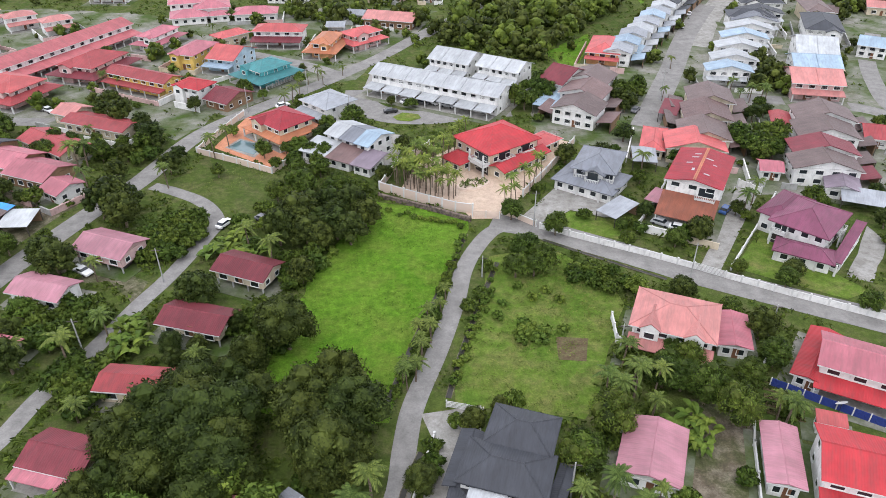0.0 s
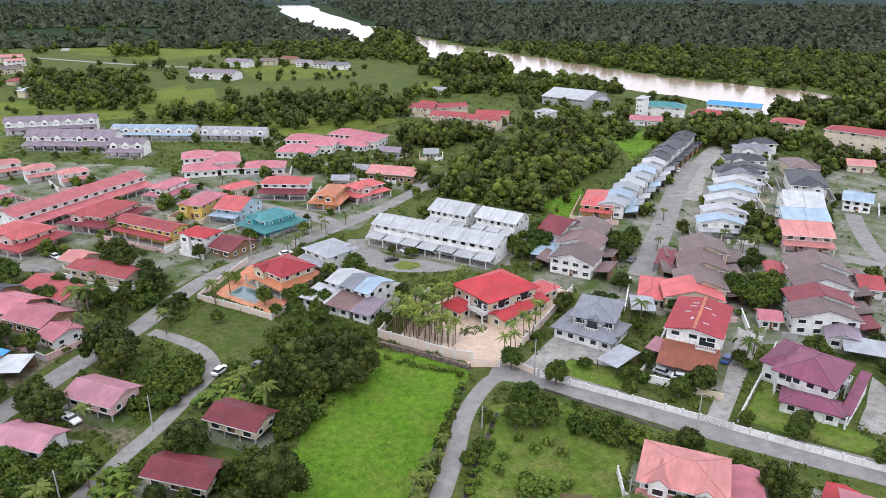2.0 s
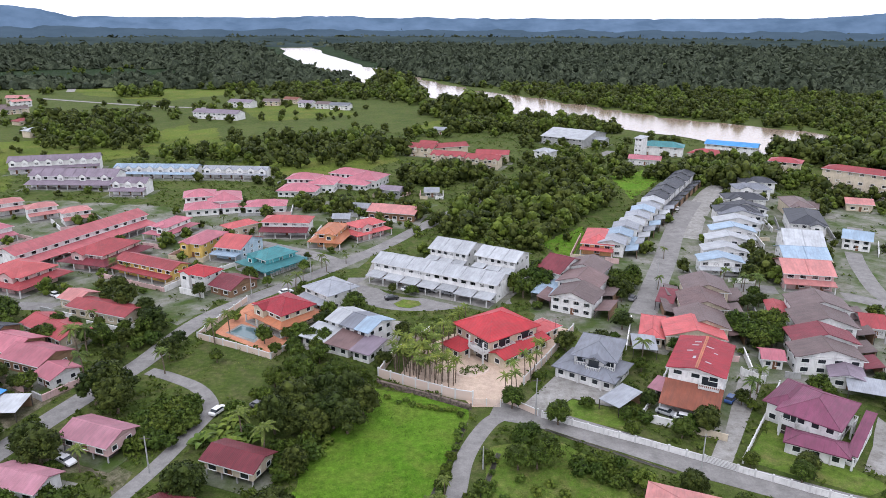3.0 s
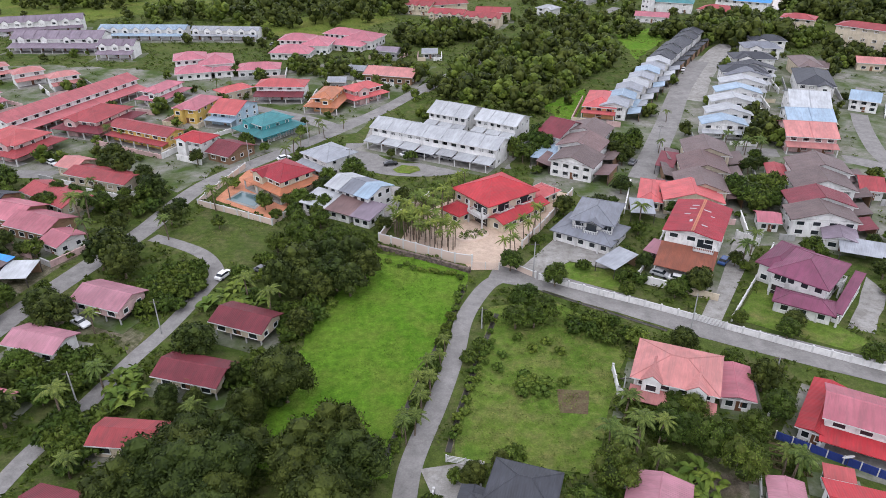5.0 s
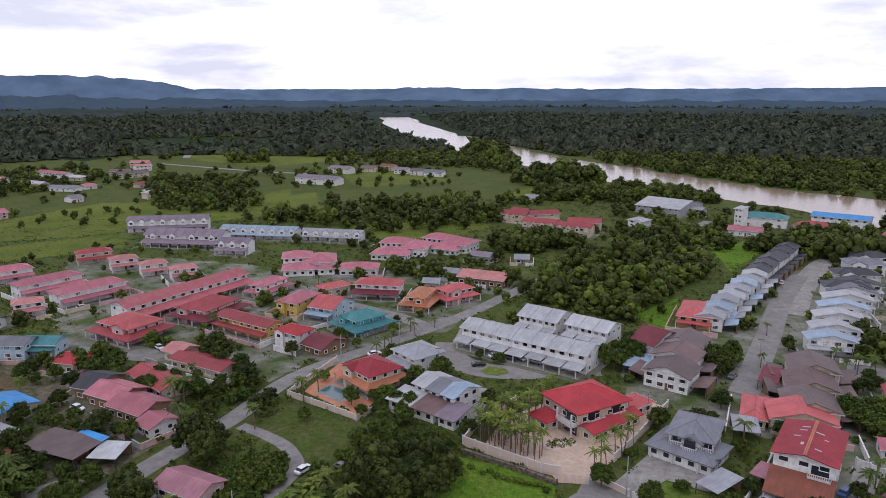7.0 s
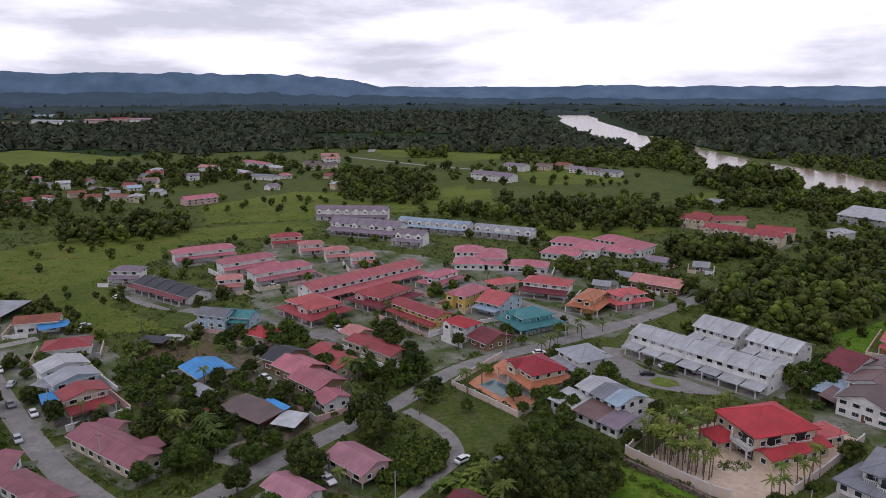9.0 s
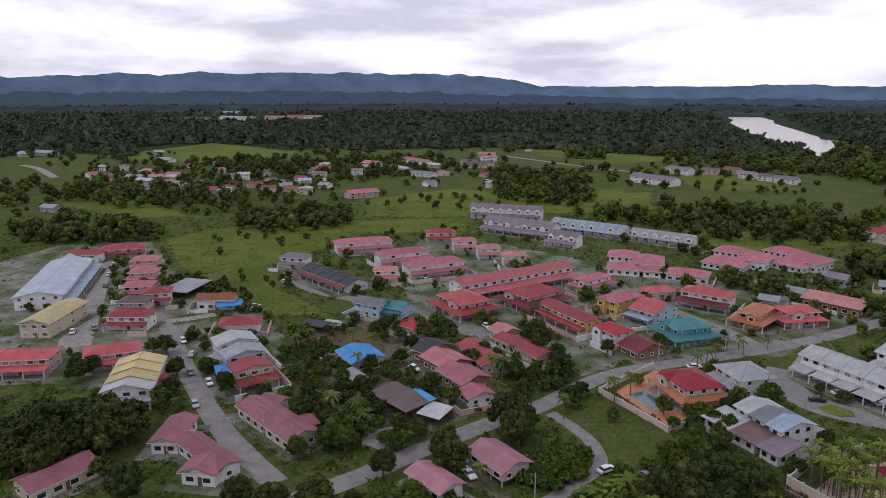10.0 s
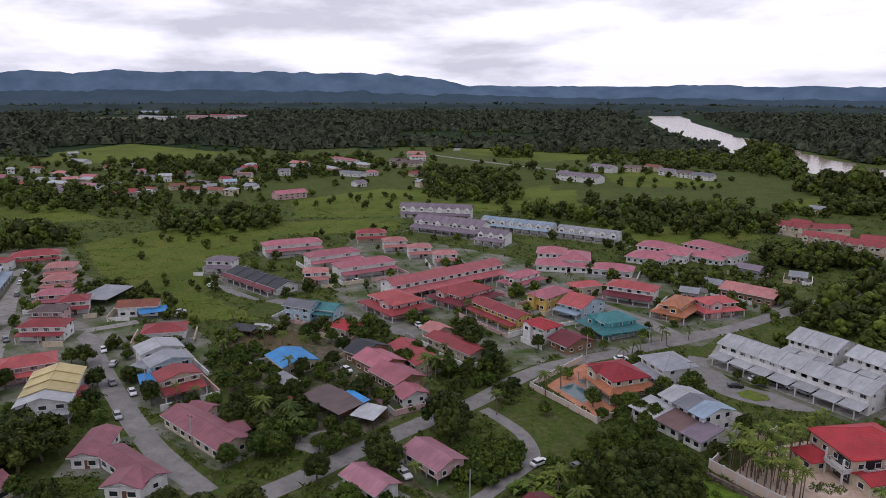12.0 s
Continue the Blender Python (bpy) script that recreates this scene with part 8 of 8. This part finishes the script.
def woodland():
    """Scrub trees of the middle distance, as one mass."""
    rng = random.Random(31)
    places = [p for p in FARTREES if p[2] > 0.45 or not on_patch(p[0], p[1]).startswith("field") or rng.random() < 0.3] + NEARWOOD
    places = [p for p in places if p[2] > 0.75 or not taken(p[0], p[1], 0.5)]
    places = [p for p in places if p[2] > 0.42 or taken(p[0], p[1], 13.0) or rng.random() < 0.15]
    for _ in range(26000):
        if len(places) > 4000:
            break
        a = radians(rng.uniform(-38, 72))
        r = 265 * (5.2 ** rng.random())
        x, y = -r * math.sin(a), r * math.cos(a)
        thick = noise.noise(Vector((x, y, 9)) * 0.0075)
        if any(((x - p) / c) ** 2 + ((y - q) / e) ** 2 < 1 for p, q, c, e in ESTATES) and rng.random() < 0.9:
            continue
        if thick < (0.08 if r < 480 else 0.05) or near_river(x, y) < 55 or on_patch(x, y) or taken(x, y, 4.0):
            continue
        places.append((x, y, rng.uniform(0.4, 0.85) * (1 if r < 480 else 1.3)))
    g = np.random.default_rng(4)
    kinds = []
    for k in range(6):
        cs = [np.array([2.3 * math.cos(i * 2.4 + k), 2.3 * math.sin(i * 2.4 + k), 1.9 + 0.85 * i]) * (g.uniform(0.7, 1.2), g.uniform(0.7, 1.2), 1) for i in range(5)] + [np.array([0, 0, 6.3])]
        rs = [g.uniform(1.6, 2.5) for _ in cs]
        v, f = leaf_cards(g, cs, rs, 14, 0.85)
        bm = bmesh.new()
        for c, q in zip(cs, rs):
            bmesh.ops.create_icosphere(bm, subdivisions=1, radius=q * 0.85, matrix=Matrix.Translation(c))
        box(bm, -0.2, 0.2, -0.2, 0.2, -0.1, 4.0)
        bm.verts.index_update()
        cv = np.array([tuple(w.co) for w in bm.verts])
        cf = [[w.index + len(v) for w in q.verts] for q in bm.faces]
        bm.free()
        kinds.append((np.concatenate([v, cv]), [list(q) for q in f] + cf))
    vs, fs, n, tint = [], [], 0, []
    for x, y, s in places:
        v, f = kinds[rng.randrange(6)]
        t = rng.uniform(0, 6.28)
        c, q = math.cos(t), math.sin(t)
        k = s * rng.uniform(0.85, 1.2)
        w = np.stack([v[:, 0] * c - v[:, 1] * q, v[:, 0] * q + v[:, 1] * c, v[:, 2]], 1) * (k, k, k * rng.uniform(0.8, 1.15)) + (x, y, 0)
        vs.append(w)
        fs.extend([[i + n for i in e] for e in f])
        n += len(w)
        tint.extend([1 if rng.random() < 0.38 else 0] * len(f))
    me = bpy.data.meshes.new("woodland")
    me.from_pydata(np.concatenate(vs).tolist(), [], fs)
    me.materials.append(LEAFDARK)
    me.materials.append(LEAF)
    me.polygons.foreach_set("material_index", tint)
    tagged(new("woodland", me), "thick dark green scrub and small trees", "woodland", "", "stuff")


CLEAR = [(-1500, 1260, 300, 230), (-377, 709, 217, 149), (-537, 1063, 149, 137), (-709, 600, 200, 110), (69, 640, 103, 69), (-731, 377, 183, 126), (-1429, 2286, 251, 149), (480, 731, 51, 25)]


def near_river(x, y, extra=0.0):
    best = 1e9
    p = Vector((x, y))
    for (ax, ay), (bx, by) in zip(RIVER, RIVER[1:]):
        a, b = Vector((ax, ay)), Vector((bx, by))
        t = max(0, min(1, (p - a).dot(b - a) / (b - a).length_squared))
        best = min(best, (p - a.lerp(b, t)).length)
    return best


def wooded(x, y):
    """Whether forest covers this place."""
    if any(((x - a) / c) ** 2 + ((y - b) / e) ** 2 < 1 for a, b, c, e in CLEAR):
        return False
    r = near_river(x, y)
    if r < 42 + max(0, y - 600) * 0.045:
        return False
    beyond = y > 520 + 1.05 * max(0, -x) if x < 260 else y > 440 - (x - 260) * 0.4
    # past the river, or past the last fields
    side = x > 0.0 and y > 480 - 0.35 * (x - 100)
    far = math.hypot(x, y) > 760 + 120 * noise.noise(Vector((x, y, 0)) * 0.004)
    return far or (side and r > 50 and y > 430 and beyond)


NEARWOOD = []


def forest():
    rng = random.Random(11)
    lobes = np.array([(0, 0, 1.0)] + [(0.62 * math.cos(a), 0.62 * math.sin(a), 0.72) for a in np.arange(5) * 2 * math.pi / 5] + [(1.0 * math.cos(a), 1.0 * math.sin(a), 0.12) for a in (np.arange(7) + 0.5) * 2 * math.pi / 7])
    tri = [(0, 1 + i, 1 + (i + 1) % 5) for i in range(5)]
    tri += [(1 + i % 5, 6 + j, 1 + (i + 1) % 5) for i, j in zip(range(5), (1, 2, 4, 5, 6))]
    tri += [(1 + min(4, round(j * 5 / 7)) % 5, 6 + j, 6 + (j + 1) % 7) for j in range(7)]
    vs, fs = [], []
    count = n = 0
    g = np.random.default_rng(12)
    for _ in range(120000):
        if count >= 19000:
            break
        r = 500 * (9.6 ** (rng.random() ** 1.15))
        a = radians(rng.uniform(-42, 76))
        x, y = -r * math.sin(a), r * math.cos(a)
        if not wooded(x, y):
            continue
        if r < 900:
            if r > 500 and len(NEARWOOD) < 1500:
                NEARWOOD.append((x, y, rng.uniform(0.7, 1.25)))
            continue
        size = rng.uniform(3.4, 7.0) * (1 + r / 1700)
        high = rng.uniform(6, 13) * (1 + r / 9000)
        p = lobes * (size, size, high) * g.uniform((0.75, 0.75, 0.7), (1.25, 1.25, 1.2), (13, 3))
        vs.append(p + (x, y, 0))
        fs.extend([[e + n for e in q] for q in tri])
        n += 13
        # loose sprays that break up the outline
        k = 9 if r < 2200 else 4
        d = g.normal(size=(k, 3))
        d[:, 2] = np.abs(d[:, 2])
        d /= np.linalg.norm(d, axis=1)[:, None]
        c = d * (size * 0.85, size * 0.85, high * 0.95) + (x, y, 0)
        u, w = g.normal(size=(2, k, 3)) * size * 0.3
        vs.append(np.stack([c - u, c - w, c + u, c + w], 1).reshape(-1, 3))
        fs.extend([[n + 4 * e, n + 4 * e + 1, n + 4 * e + 2, n + 4 * e + 3] for e in range(k)])
        n += 4 * k
        count += 1
    me = bpy.data.meshes.new("forest")
    me.from_pydata(np.concatenate(vs).tolist(), [], fs)
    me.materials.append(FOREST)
    ob = new("forest", me)
    tagged(ob, "dense dark green lowland forest to the horizon", "forest", "", "stuff")


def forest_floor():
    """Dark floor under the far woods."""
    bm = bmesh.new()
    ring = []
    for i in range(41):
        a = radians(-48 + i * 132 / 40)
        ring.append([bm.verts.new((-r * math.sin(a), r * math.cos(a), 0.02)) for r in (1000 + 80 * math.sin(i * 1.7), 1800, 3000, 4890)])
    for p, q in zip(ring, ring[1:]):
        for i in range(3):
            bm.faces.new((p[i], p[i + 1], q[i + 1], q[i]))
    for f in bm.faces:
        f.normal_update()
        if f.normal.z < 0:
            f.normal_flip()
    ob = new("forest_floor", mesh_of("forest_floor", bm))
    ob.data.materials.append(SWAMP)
    tagged(ob, "dark forest floor", "", "", "structure")


# aerial haze is painted into the hills' base colour
HILL = material("haze_blue_hills", (0.10, 0.15, 0.21), 1.0, 0.0, 0.0)
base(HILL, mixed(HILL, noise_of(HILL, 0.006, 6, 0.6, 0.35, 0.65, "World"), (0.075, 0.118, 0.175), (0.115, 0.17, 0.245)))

# distance haze goes into these two colours, bluer for the farther ridge
WOODED = material("hazy_dark_plain", (0.03, 0.045, 0.042), 1.0, 0.0, 0.0)
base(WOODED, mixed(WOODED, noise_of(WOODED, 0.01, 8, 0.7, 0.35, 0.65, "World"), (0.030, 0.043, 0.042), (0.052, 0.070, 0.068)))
HAZEWOOD = material("hazy_blue_plain", (0.045, 0.065, 0.075), 1.0, 0.0, 0.0)
base(HAZEWOOD, mixed(HAZEWOOD, noise_of(HAZEWOOD, 0.008, 8, 0.7, 0.35, 0.65, "World"), (0.050, 0.076, 0.100), (0.064, 0.094, 0.122)))


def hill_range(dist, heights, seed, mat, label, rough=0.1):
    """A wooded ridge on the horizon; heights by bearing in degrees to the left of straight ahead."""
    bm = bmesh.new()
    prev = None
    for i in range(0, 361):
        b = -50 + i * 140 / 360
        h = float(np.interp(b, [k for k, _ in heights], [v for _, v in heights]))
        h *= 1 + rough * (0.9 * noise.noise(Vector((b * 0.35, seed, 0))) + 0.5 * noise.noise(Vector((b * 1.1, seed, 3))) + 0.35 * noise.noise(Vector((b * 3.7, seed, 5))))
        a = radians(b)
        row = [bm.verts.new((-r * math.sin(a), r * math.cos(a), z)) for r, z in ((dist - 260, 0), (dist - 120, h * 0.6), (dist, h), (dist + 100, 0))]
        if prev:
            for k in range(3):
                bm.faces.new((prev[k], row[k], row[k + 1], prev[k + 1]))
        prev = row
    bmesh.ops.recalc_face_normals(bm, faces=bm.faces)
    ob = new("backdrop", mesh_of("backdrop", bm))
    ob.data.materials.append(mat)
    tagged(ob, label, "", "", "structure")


undergrowth()
forest_floor()
forest()
woodland()
# three ridges, each coloured bluer than the last for haze
hill_range(2500, [(-50, 24), (-20, 22), (10, 24), (40, 25), (90, 24)], 2.0, WOODED, "dark wooded plain tinted for haze towards the horizon", 0.3)
hill_range(3300, [(-50, 36), (-20, 36), (0, 34), (20, 36), (32, 54), (45, 66), (60, 62), (90, 56)], 3.0, HAZEWOOD, "wooded foothills tinted blue-green for haze near the horizon", 0.35)
hill_range(4300, [(-50, 120), (-36, 150), (-31, 122), (-27, 92), (-10, 86), (0, 88), (6, 90), (9.5, 98), (13, 88), (22, 88), (26.5, 91), (29, 128), (33, 156), (45, 166), (55, 158), (62, 146), (75, 100), (90, 90)], 1.0, HILL, "low forested hills coloured haze blue on the horizon", 0.11)
